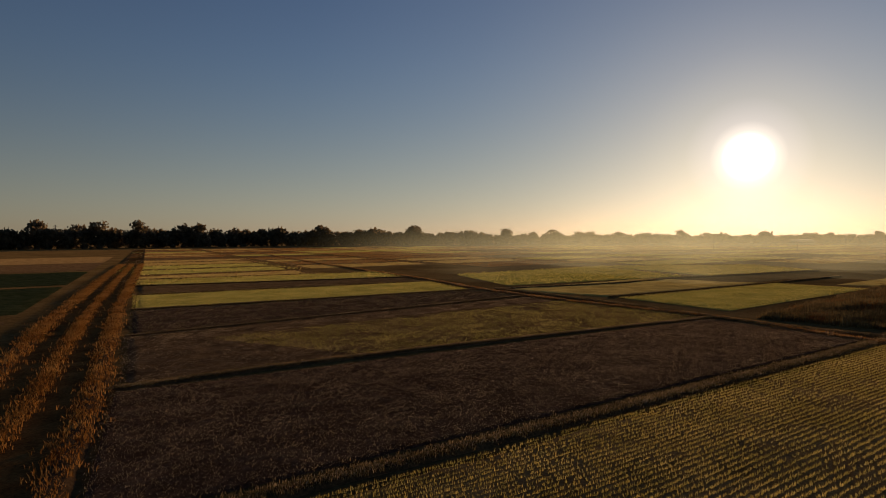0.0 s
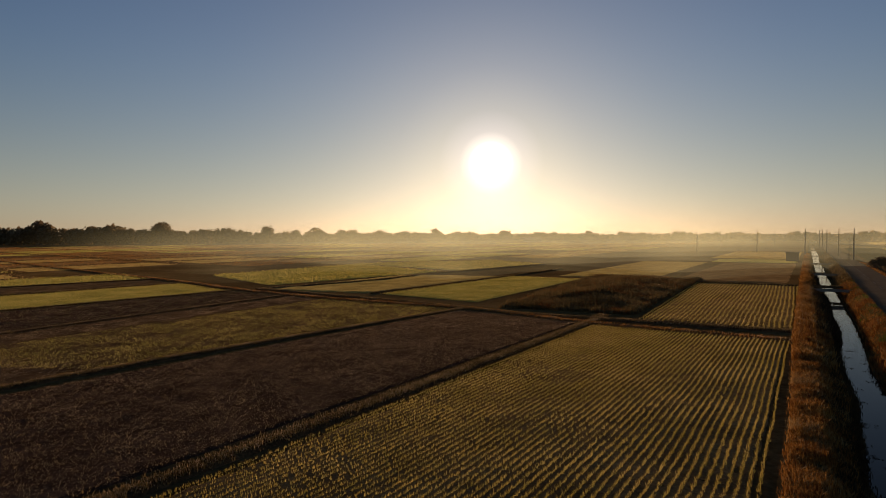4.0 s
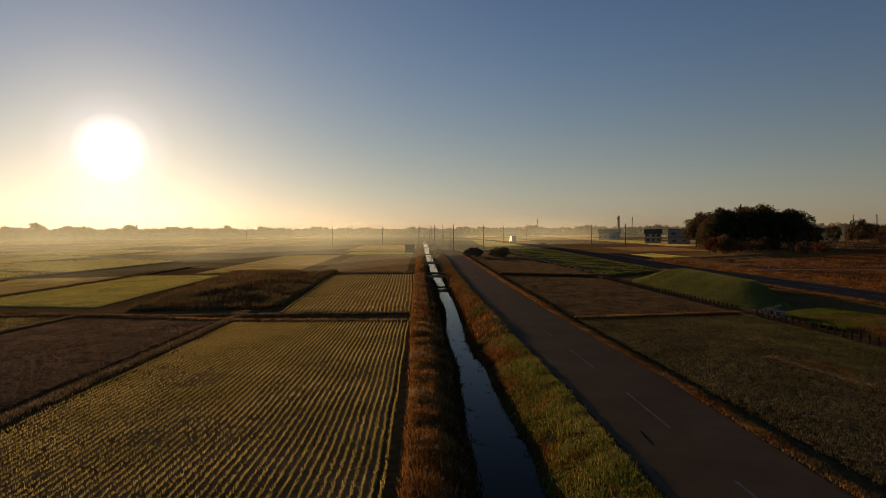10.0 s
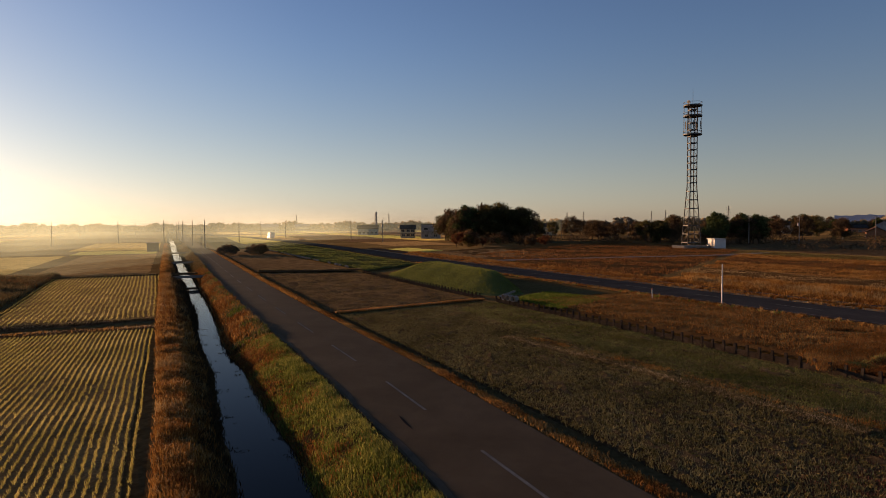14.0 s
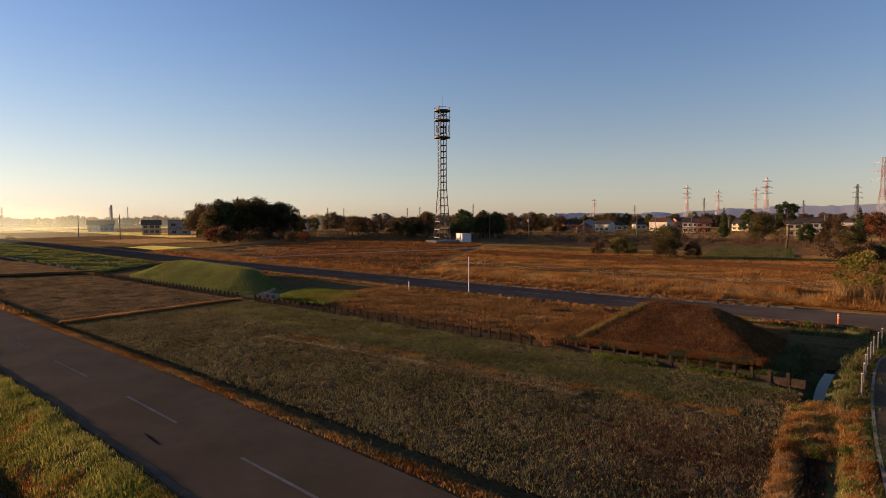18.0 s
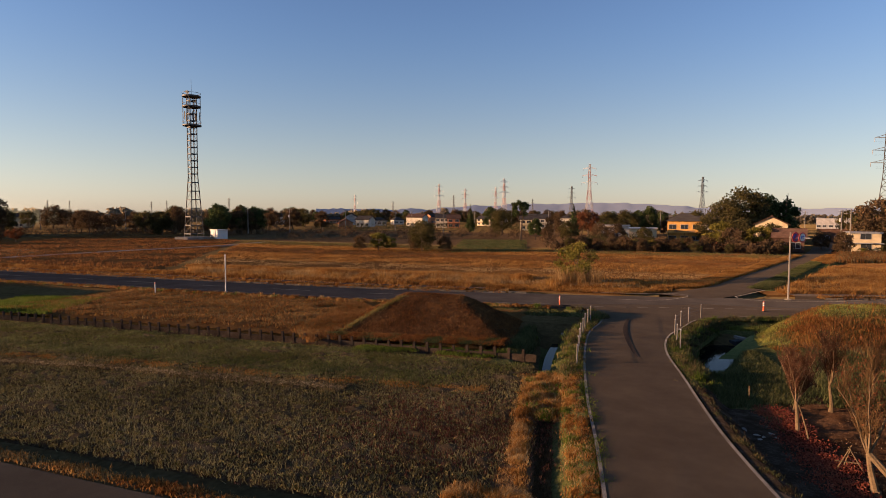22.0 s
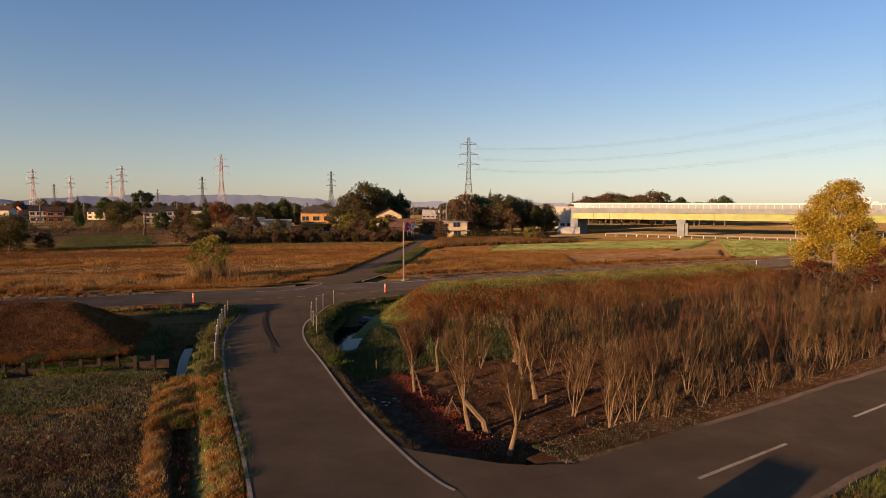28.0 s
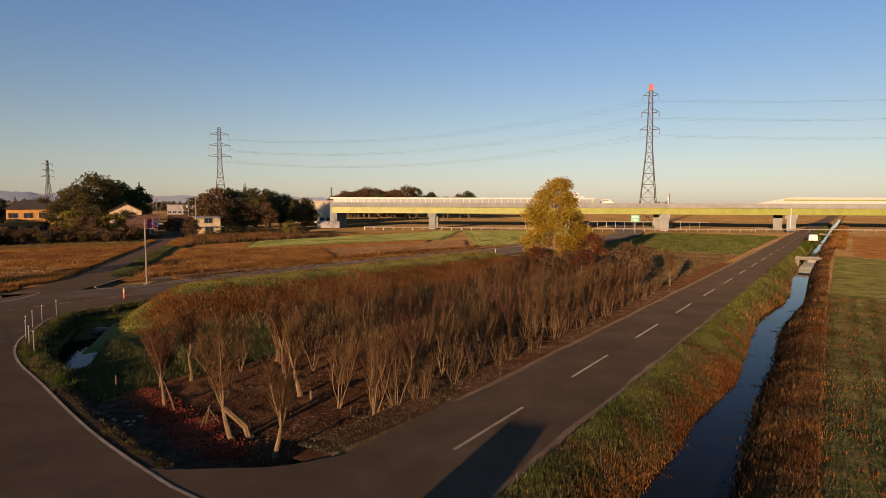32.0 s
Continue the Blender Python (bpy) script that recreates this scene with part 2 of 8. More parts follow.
def patch_mesh(name, corners, z, cell, amp, lump, mat, seed=1, furrow=None, edge=0.0):
    """A field's surface: a grid over four corners with clods, and furrows along its first side if asked."""
    a, b, c, d = [np.array(p, float) for p in corners]
    lu = max(np.linalg.norm(b - a), np.linalg.norm(c - d))
    lv = max(np.linalg.norm(d - a), np.linalg.norm(c - b))
    nu, nv = max(2, int(lu / cell)), max(2, int(lv / cell))
    u, v = np.meshgrid(np.linspace(0, 1, nu + 1), np.linspace(0, 1, nv + 1), indexing="ij")
    U, V = u[..., None], v[..., None]
    p = (1 - U) * (1 - V) * a + U * (1 - V) * b + U * V * c + (1 - U) * V * d
    x, y = p[..., 0], p[..., 1]
    h = z + amp * (0.5 * waves(x, y, seed, lump) + 0.5 * waves(x, y, seed + 5, lump * 4))
    h = h + amp * 0.8 * np.random.default_rng(seed).normal(0, 0.5, h.shape)
    if furrow:
        h = h + furrow[1] * np.sin(v * lv / furrow[0] * 6.283)
    rim = np.minimum(np.minimum(u * lu, (1 - u) * lu), np.minimum(v * lv, (1 - v) * lv))
    h = np.where(rim < 0.01, z - 0.25, h)
    co = np.stack([x, y, h], -1).reshape(-1, 3)
    i, j = np.meshgrid(np.arange(nu), np.arange(nv), indexing="ij")
    k = (i * (nv + 1) + j).ravel()
    f = np.stack([k, k + nv + 1, k + nv + 2, k + 1], -1)
    return array_mesh(name, co, f, mat)


def blades(name, base, h, w, per, mat, lean=0.35, spread=0.08, hvar=0.4, bend=True):
    """Tufts of grass: per blades round each base point (n x 3)."""
    n = len(base) * per
    if n == 0:
        base = np.zeros((1, 3)) - 50
        n = per
    p = np.repeat(base, per, axis=0) + np.concatenate([rng.normal(0, spread, (n, 2)), np.zeros((n, 1))], 1)
    a = rng.uniform(0, 6.283, n)
    hh = (np.repeat(h, per) if isinstance(h, np.ndarray) else h) * (1 + hvar * rng.uniform(-1, 1, n))
    ln = lean * hh * rng.uniform(0.2, 1.2, n)
    side = np.stack([-np.sin(a), np.cos(a), np.zeros(n)], -1) * (w * rng.uniform(0.6, 1.3, n))[:, None] / 2
    out = np.stack([np.cos(a), np.sin(a), np.zeros(n)], -1)
    up = np.array([0, 0, 1.0])
    tip = p + out * ln[:, None] + up * hh[:, None]
    if not bend:
        co = np.stack([p - side, p + side, tip], 1).reshape(-1, 3)
        f = np.arange(n * 3).reshape(-1, 3)
        return array_mesh(name, co, f, mat)
    mid = p + out * (ln * 0.3)[:, None] + up * (hh * 0.6)[:, None]
    co = np.stack([p - side, p + side, mid - side * 0.8, mid + side * 0.8, tip], 1).reshape(-1, 3)
    k = np.arange(n)[:, None] * 5
    f = np.concatenate([k + np.array([[0, 1, 3]]), k + np.array([[0, 3, 2]]), k + np.array([[2, 3, 4]])], 0)
    return array_mesh(name, co, f, mat)


def leaves(name, centres, radii, n, size, mat, r_, flat=0.75):
    """Leaf sprays: n small bent quads spread through clumps."""
    centres, radii = np.array(centres, float), np.array(radii, float)
    w = radii ** 2
    i = r_.choice(len(centres), n, p=w / w.sum())
    d = r_.normal(size=(n, 3))
    d /= np.linalg.norm(d, axis=1, keepdims=True)
    rad = radii[i] * (r_.random(n) ** 0.45) * r_.uniform(0.75, 1.2, n)
    p = centres[i] + d * rad[:, None] * np.array([1, 1, flat])
    a = r_.normal(size=(n, 3))
    a /= np.linalg.norm(a, axis=1, keepdims=True)
    b = np.cross(a, r_.normal(size=(n, 3)))
    b /= np.linalg.norm(b, axis=1, keepdims=True)
    s = (size * r_.uniform(0.5, 1.3, n))[:, None]
    co = np.stack([p - a * s, p + b * s * 0.6, p + a * s, p - b * s * 0.6], 1).reshape(-1, 3)
    return array_mesh(name, co, np.arange(n * 4).reshape(-1, 4), mat)


def stuff(name, mesh, label, category):
    return tagged(new(name, mesh), label, category, kind="stuff")


def far(az, d, z=0.0):
    """A place at a bearing (degrees left of +y) and distance from the camera's foot."""
    return (-math.sin(radians(az)) * d, math.cos(radians(az)) * d, z)


# the canal and the farm road beside it run on two legs that meet under the camera
C, NC = np.array((0.81, 0.586)), np.array((0.586, -0.81))
B, NB = np.array((-0.576, -0.817)), np.array((0.817, -0.576))
MIT = (NC + NB) / np.linalg.norm(NC + NB)


def lane(s, n):
    """Along the road (s > 0: one leg, s < 0: the other), n metres across from the camera's foot."""
    if s >= 0:
        return MIT * (n / MIT.dot(NC)) + C * s
    return MIT * (n / MIT.dot(NB)) - B * s


def lane_to(s, n):
    """As lane(), but s is the true distance along the leg from the camera's foot."""
    return s * C + n * NC if s >= 0 else -s * B + n * NB

# ---- material list ----
M_soil = ground_mat("dark_soil", [(0.034, 0.024, 0.014), (0.07, 0.049, 0.026), (0.125, 0.088, 0.048)], 0.5, 7, 0.9, sheen=0.5)
M_base = ground_mat("field_earth", [(0.042, 0.029, 0.013), (0.078, 0.055, 0.024), (0.122, 0.088, 0.04)], 0.05, 2.5, 0.8, sheen=0.4)
M_till = ground_mat("brown_tilled_soil", [(0.042, 0.028, 0.016), (0.082, 0.055, 0.03), (0.14, 0.097, 0.054)], 0.5, 7, 1.0, sheen=0.45)
M_stub = ground_mat("stubble_earth", [(0.085, 0.056, 0.025), (0.16, 0.11, 0.05), (0.245, 0.175, 0.08)], 0.4, 8, 0.8, sheen=0.5)
M_straw = ground_mat("straw_field", [(0.14, 0.108, 0.036), (0.25, 0.2, 0.068), (0.38, 0.31, 0.11)], 0.25, 6, 0.9, sheen=0.7)
M_pasture = ground_mat("pasture_ground", [(0.06, 0.075, 0.025), (0.1, 0.115, 0.04), (0.16, 0.16, 0.06)], 0.15, 5, 0.8, sheen=0.3)
M_green = ground_mat("young_crop_field", [(0.105, 0.11, 0.03), (0.205, 0.205, 0.056), (0.34, 0.315, 0.1)], 0.2, 6, 0.9, sheen=0.7)
M_grassy = ground_mat("grassy_earth", [(0.03, 0.035, 0.012), (0.07, 0.075, 0.025), (0.14, 0.12, 0.045)], 0.5, 8, 0.9)
M_bank = ground_mat("bank_earth", [(0.0455, 0.0325, 0.0182), (0.104, 0.065, 0.0325), (0.182, 0.111, 0.052)], 0.6, 7, 0.9)
M_rust = ground_mat("rusty_weed_ground", [(0.06, 0.029, 0.011), (0.12, 0.061, 0.021), (0.195, 0.107, 0.038)], 0.4, 8, 0.9)
M_asphalt = ground_mat("worn_asphalt", [(0.06, 0.0435, 0.027), (0.08, 0.0595, 0.0375), (0.104, 0.079, 0.051)], 0.35, 60, 0.25, 0.9, 0.02, dull=0.4)
M_asphalt2 = ground_mat("dark_asphalt", [(0.04, 0.035, 0.031), (0.056, 0.05, 0.045), (0.077, 0.069, 0.062)], 0.3, 60, 0.25, 0.85)
M_walk = ground_mat("sidewalk_asphalt", [(0.05, 0.038, 0.03), (0.07, 0.055, 0.043), (0.1, 0.08, 0.064)], 0.5, 40, 0.3)
M_conc = ground_mat("weathered_concrete", [(0.14, 0.125, 0.1), (0.22, 0.2, 0.17), (0.31, 0.285, 0.24)], 0.8, 14, 0.3)
M_kerb = ground_mat("dirty_kerb_stone", [(0.09, 0.08, 0.065), (0.14, 0.125, 0.1), (0.2, 0.18, 0.15)], 0.8, 14, 0.3)
M_white = ground_mat("worn_road_paint", [(0.11, 0.098, 0.08), (0.2, 0.18, 0.15), (0.29, 0.265, 0.23)], 1.2, 18, 0.2, 0.7)
M_faded = ground_mat("faded_road_paint", [(0.08, 0.072, 0.065), (0.14, 0.13, 0.12), (0.22, 0.2, 0.18)], 1.2, 18, 0.2, 0.8)
M_roadmark = ground_mat("black_road_mark", [(0.022, 0.018, 0.016), (0.033, 0.027, 0.024), (0.046, 0.039, 0.034)], 1.5, 20, 0.2, 0.6)
# dark gravel whose tone also holds the shade below the road's edge
M_gravel = ground_mat("dark_shaded_gravel", [(0.024, 0.016, 0.01), (0.048, 0.033, 0.021), (0.1, 0.076, 0.054)], 2.0, 18, 1.0)
G_ricegrow = leaf_mat("rice_regrowth", [(0.195, 0.19, 0.046), (0.35, 0.32, 0.084), (0.48, 0.42, 0.145)], 0.8)
G_dry = leaf_mat("dry_orange_grass", [(0.155, 0.066, 0.016), (0.285, 0.135, 0.033), (0.43, 0.24, 0.07)], 0.45)
G_straw = leaf_mat("pale_dry_grass", [(0.2, 0.125, 0.05), (0.32, 0.2, 0.085), (0.45, 0.32, 0.14)], 0.45)
G_green = leaf_mat("green_grass", [(0.055, 0.082, 0.012), (0.1, 0.14, 0.02), (0.18, 0.2, 0.042)], 0.55)
G_weed = leaf_mat("frosted_weed", [(0.078, 0.068, 0.028), (0.145, 0.126, 0.052), (0.24, 0.205, 0.094)], 0.35)
G_rust = leaf_mat("rust_red_weed", [(0.108, 0.04, 0.012), (0.19, 0.08, 0.024), (0.285, 0.138, 0.043)], 0.4)
G_scrub = leaf_mat("grey_brown_scrub", [(0.075, 0.06, 0.027), (0.15, 0.112, 0.048), (0.24, 0.173, 0.075)], 0.35)
# this dark tone also puts shade at the canal's edge and ditch bottom
G_shade = leaf_mat("dark_reed_and_shade", [(0.03, 0.022, 0.012), (0.06, 0.04, 0.02), (0.1, 0.065, 0.03)], 0.3)

G_weedgreen = leaf_mat("dull_green_weeds", [(0.045, 0.052, 0.018), (0.085, 0.092, 0.032), (0.145, 0.145, 0.055)], 0.35)
G_lush = leaf_mat("lush_bank_grass", [(0.09, 0.11, 0.022), (0.16, 0.18, 0.036), (0.26, 0.26, 0.07)], 0.42)
M_orch = ground_mat("pebbly_orchard_soil", [(0.028, 0.014, 0.007), (0.054, 0.028, 0.014), (0.098, 0.056, 0.03)], 0.8, 11, 1.0, sheen=0.3)

def water_mat():
    m, n, l = nodes_of("still_canal_water")
    b = n.new("ShaderNodeBsdfPrincipled")
    b.inputs["Base Color"].default_value = (0.011, 0.009, 0.007, 1)
    b.inputs["Roughness"].default_value = 0.04
    b.inputs["IOR"].default_value = 1.33
    b.inputs["Specular IOR Level"].default_value = 0.075
    geo = n.new("ShaderNodeNewGeometry")
    tex = n.new("ShaderNodeTexNoise")
    tex.inputs["Scale"].default_value = 1.3
    tex.inputs["Detail"].default_value = 3
    bp = n.new("ShaderNodeBump")
    bp.inputs["Strength"].default_value = 0.05
    bp.inputs["Distance"].default_value = 0.03
    l.new(geo.outputs["Position"], tex.inputs["Vector"])
    l.new(tex.outputs["Fac"], bp.inputs["Height"])
    l.new(bp.outputs[0], b.inputs["Normal"])
    o = n.new("ShaderNodeOutputMaterial")
    l.new(b.outputs[0], o.inputs["Surface"])
    return m


M_water = water_mat()

# ---- the ground: one sheet to the horizon, with the canal cut into it ----
ACROSS = [(-4300, -0.2), (-900, -0.2), (-300, -0.2), (-120, -0.2), (-50, -0.2), (-20, -0.2), (-6, -0.2), (-1.2, -0.15), (-0.6, 0.06),
          (0.1, 0.0), (0.95, -0.6), (1.65, -1.25), (2.1, -1.75), (4.45, -1.75), (4.85, -1.25), (5.6, -0.65), (6.6, 0.0), (7.3, 0.1), (7.7, -0.03),
          (13.3, -0.03), (13.7, -0.02), (14.4, -0.25)] + [(15 + 0.6 * k, -0.55) for k in range(46)] + [(46, -0.3), (50, -0.25), (120, -0.25), (300, -0.25), (900, -0.25), (4300, -0.25)]
DITCHES = [[(21.6, -20.6), (24.2, -23.5), (28.0, -27.6), (31.8, -32.2), (34.4, -35.2)], [(20.2, -31.4), (21.4, -34.4), (22.6, -37.6), (23.3, -41.0)]]
ALONG = [0.8 * k for k in range(56)] + [48, 52, 57, 62, 68, 75, 82, 90, 100, 112, 125, 140, 160,
         185, 215, 260, 330, 430, 600, 900, 1600, 4300]


# fitted to the camera's view: the water's two edges along each leg, and how far the first leg's road is shifted:
# (metres along, metres across)
EDGE_1A = [(0, 2.05), (21, 2.05), (27, 1.95), (34, 2.15), (40, 2.35), (46, 2.1), (60, 2.1), (69, 2.2), (80, 1.95), (98, 1.95), (107, 1.5), (130, 1.1), (430, -0.4)]
EDGE_1B = [(0, 4.45), (21, 4.45), (25, 4.6), (30, 4.35), (36, 4.25), (41, 4.3), (45, 3.75), (51, 3.6), (58, 3.85), (69, 4.0), (79, 4.0), (98, 3.7), (130, 3.6), (430, 1.6)]
EDGE_2A = [(0, 2.3), (12, 2.6), (20, 2.8), (25, 3.1), (33, 3.4), (39, 3.4), (47, 3.9), (52, 3.95), (58, 3.6), (65, 3.5), (73, 3.65), (90, 4.3), (110, 4.6), (430, 5.5)]
EDGE_2B = [(0, 4.9), (12, 5.3), (19, 5.5), (24, 5.25), (27, 5.45), (30, 5.15), (34, 4.85), (38, 5.05), (46, 5.65), (51, 5.95), (56, 6.1), (61, 5.7), (65, 5.15), (72, 5.2), (89, 6.3), (110, 6.6), (430, 7.4)]
SHIFT_1 = [(0, 0.0), (30, 0.0), (45, -0.4), (60, -0.75), (87, -1.15), (150, -1.25), (430, -2.6)]


def along(table, s):
    return float(np.interp(s, [p for p, q in table], [q for p, q in table]))


def road_shift(s):
    return along(SHIFT_1, s) if s > 0 else 0.0


def canal_n(s, n):
    """Where a place across the canal is put to fit the camera's view: its banks wander, and the road is shifted a
    little.
    """
    if n >= 46 or n <= -20:
        return n
    if s >= 0:
        a, b, r = along(EDGE_1A, s), along(EDGE_1B, s), road_shift(s)
        to = np.interp(n, (-20, -1.2, -0.6, 1.7, 4.8, 6.6, 7.7, 14.4, 46), (-20, -0.9 + r * 0.6, -0.4 + r * 0.6, a, b, 6.4 + r, 7.35 + r, 14.0 + r, 46))
    else:
        a, b = along(EDGE_2A, -s), along(EDGE_2B, -s)
        k = max(0.0, min(75.0, -s - 20))
        to = np.interp(n, (-20, -1.2, -0.6, 1.7, 4.8, 6.6, 7.7, 46), (-20, 0.2 + 0.02 * k, 0.64 + 0.025 * k, a, b, max(b + 0.6, 6.75 + 0.01 * k), max(b + 1.1, 7.85), 46))
    w = min(1.0, abs(s) / 12)
    return float(n * (1 - w) + to * w)


def ditch_depth(x, y):
    """How far a place is sunk by the roadside ditches."""
    best = 9.0
    for line in DITCHES:
        for (ax, ay), (bx_, by_) in zip(line, line[1:]):
            lx, ly = bx_ - ax, by_ - ay
            t = min(1, max(0, ((x - ax) * lx + (y - ay) * ly) / (lx * lx + ly * ly)))
            best = min(best, math.hypot(x - ax - lx * t, y - ay - ly * t))
    k = min(1, max(0, (2.4 - best) / 1.4))
    return 1.0 * k * k * (3 - 2 * k)


def ground_sheet():
    sh = Shape()
    line = [-s for s in reversed(ALONG[1:])] + ALONG
    for s in line:
        for n, z in ACROSS:
            wob = 0.07 * math.sin(s * 0.75 + n) + 0.07 * math.sin(s * 2.1 + 2 * n) if 0 < n < 7 and abs(s) < 260 else 0
            p = lane(s, canal_n(s, n + wob))
            sh.v.append((p[0], p[1], z - (ditch_depth(p[0], p[1]) if 14 < n < 45 and -40 < s < 30 else 0) + (0.05 * math.sin(s * 0.9 + n * 3) if abs(n - 3.4) < 3.4 else 0)))
    w = len(ACROSS)
    for i in range(len(line) - 1):
        for j in range(w - 1):
            k = i * w + j
            sh.f.append((k, k + w, k + w + 1, k + 1))
    bm = bmesh.new()
    me = sh.mesh("ground", M_base)
    bm.from_mesh(me)
    bmesh.ops.recalc_face_normals(bm, faces=bm.faces)
    if sum(f.normal.z * f.calc_area() for f in bm.faces) < 0:
        bmesh.ops.reverse_faces(bm, faces=bm.faces)
    bm.to_mesh(me)
    bm.free()
    return me


tagged(new("ground", ground_sheet()), "flat farmland earth cut by a narrow canal", "ground", kind="structure")


def strip_mesh(name, line, width, z, mat, step=3.0, crown=0.03, thick=0.7):
    """A road along a line of places: a slab with a crowned top and real edges. width may change along the line."""
    pts = [Vector((x, y, 0)) for x, y in line]
    ws = width if isinstance(width, (list, tuple)) else [width] * len(pts)
    dense, dw = [], []
    for i in range(len(pts) - 1):
        k = max(1, int((pts[i + 1] - pts[i]).length / step))
        for j in range(k):
            t = j / k
            p0, p1, p2, p3 = pts[max(i - 1, 0)], pts[i], pts[i + 1], pts[min(i + 2, len(pts) - 1)]
            dense.append(0.5 * (2 * p1 + (p2 - p0) * t + (2 * p0 - 5 * p1 + 4 * p2 - p3) * t * t + (3 * p1 - p0 - 3 * p2 + p3) * t ** 3))
            dw.append(ws[i] * (1 - t) + ws[i + 1] * t)
    dense.append(pts[-1])
    dw.append(ws[-1])
    sh = Shape()
    prof = [(-0.5, -thick), (-0.5, 0), (-0.25, crown * 0.75), (0, crown), (0.25, crown * 0.75), (0.5, 0), (0.5, -thick)]
    for i, p in enumerate(dense):
        d = dense[min(i + 1, len(dense) - 1)] - dense[max(i - 1, 0)]
        d.normalize()
        r = Vector((d.y, -d.x, 0))
        for o, h in prof:
            q = p + r * (o * dw[i])
            sh.v.append((q.x, q.y, z + h))
    w = len(prof)
    for i in range(len(dense) - 1):
        for j in range(w - 1):
            k = i * w + j
            sh.f.append((k, k + 1, k + w + 1, k + w))
    return sh.mesh(name, mat)


def flat_strip(sh, line, width, z, taper_=None):
    """Paint: a thin ribbon along a line."""
    pts = [Vector((x, y, 0)) for x, y in line]
    k0 = len(sh.v)
    for i, p in enumerate(pts):
        d = (pts[min(i + 1, len(pts) - 1)] - pts[max(i - 1, 0)]).normalized()
        r = Vector((d.y, -d.x, 0)) * width / 2 * (taper_(i / max(1, len(pts) - 1)) if taper_ else 1)
        for q in (p - r, p + r):
            sh.v.append((q.x, q.y, z))
    for i in range(len(pts) - 1):
        k = k0 + 2 * i
        sh.f.append((k, k + 1, k + 3, k + 2))


def smooth_line(line, step=1.0):
    pts = [Vector((x, y, 0)) for x, y in line]
    out = []
    for i in range(len(pts) - 1):
        k = max(1, int((pts[i + 1] - pts[i]).length / step))
        for j in range(k):
            t = j / k
            p0, p1, p2, p3 = pts[max(i - 1, 0)], pts[i], pts[i + 1], pts[min(i + 2, len(pts) - 1)]
            q = 0.5 * (2 * p1 + (p2 - p0) * t + (2 * p0 - 5 * p1 + 4 * p2 - p3) * t * t + (3 * p1 - p0 - 3 * p2 + p3) * t ** 3)
            out.append((q.x, q.y))
    out.append((pts[-1].x, pts[-1].y))
    return out


def sunk_z(p):
    """Set points on the low ground right of the road, down into its ditches."""
    return np.array([(x, y, -0.56 - ditch_depth(x, y)) for x, y, _ in p])


# canal water
def canal_water(s0, s1):
    sh = Shape()
    line = [s for s in [-x for x in reversed(ALONG[1:])] + ALONG if s0 <= s <= s1]
    for s in line:
        for n in (1.2, 5.4):
            p = lane(s, canal_n(s, n))
            sh.v.append((p[0], p[1], -1.32))
    for i in range(len(line) - 1):
        sh.f.append((2 * i, 2 * i + 1, 2 * i + 3, 2 * i + 2))
    return sh.mesh("canal_water", M_water)


tagged(new("canal_water", canal_water(-430, 430)), "still dark canal water mirroring the sky", "water", kind="structure")

# the farm road beside the canal
main_line = [tuple(lane(s, 10.5 if s < 0 else 10.1 + road_shift(s))) for s in (-600, -330, -190, -110, -60, -30, -12, -5, 5, 12, 30, 45, 60, 87, 110, 150, 190, 330, 430, 700)]
road_main = tagged(new("road_main", strip_mesh("road_main", main_line, 5.6, 0.03, M_asphalt)),
                   "worn grey asphalt farm road with a dashed white centre line", "road", kind="structure")
for s0 in [13.3 + 10.3 * k for k in range(21)] + list(range(-16, -240, -10)):
    dsh = Shape()
    flat_strip(dsh, [lane_to(s0 + k, 9.95 + road_shift(s0 + k) if s0 > 0 else 10.5) for k in ((0, 2.6, 5.2) if s0 > 0 else (-0.0, -2.5, -5))], 0.13, 0.066)
    part("centre_dash", dsh, M_white, road_main)

M_dust = ground_mat("dusty_asphalt_edge", [(0.075, 0.056, 0.038), (0.105, 0.08, 0.056), (0.145, 0.113, 0.082)], 0.8, 30, 0.3)
for s0_, s1_, n_, lo_ in ((14, 150, 7.5, 0.0), (-14, -150, 7.98, 0.0), (-20, -150, 13.1, 0.0)):
    dst = Shape()
    sg = 1 if s0_ > 0 else -1
    flat_strip(dst, [lane_to(sg * k, n_ + road_shift(sg * k) + 0.06 * math.sin(k * 0.7) + 0.05 * math.sin(k * 1.9)) for k in np.arange(abs(s0_), abs(s1_), 1.5)], 0.26, 0.046)
    part("worn_edge", dst, M_dust, road_main, "pale dusty edge of the asphalt")

# side road to the crossroads, and the second road
side_line = [(35.2, -52.5), (36.6, -64), (40.6, -75.8), (47, -97), (55.8, -124), (61.5, -140), (76, -176), (88, -203)]
second_line = [(520, 375), (343, 197), (300, 160), (257, 124.6), (208, 87.3), (171.5, 60.2), (143, 40.3), (122, 25.4), (95.5, 4.6), (78.8, -8.1), (71, -14.0), (53.5, -28), (38.5, -43.2), (25, -58.5), (12.5, -74.5), (1.5, -87), (-10.5, -99.5), (-27, -119), (-46, -147), (-60, -185), (-75, -260)]
tagged(new("road_second", strip_mesh("road_second", second_line, 7.2, 0.034, M_asphalt2)),
       "dark asphalt two-lane road with white edge lines", "road", kind="structure")


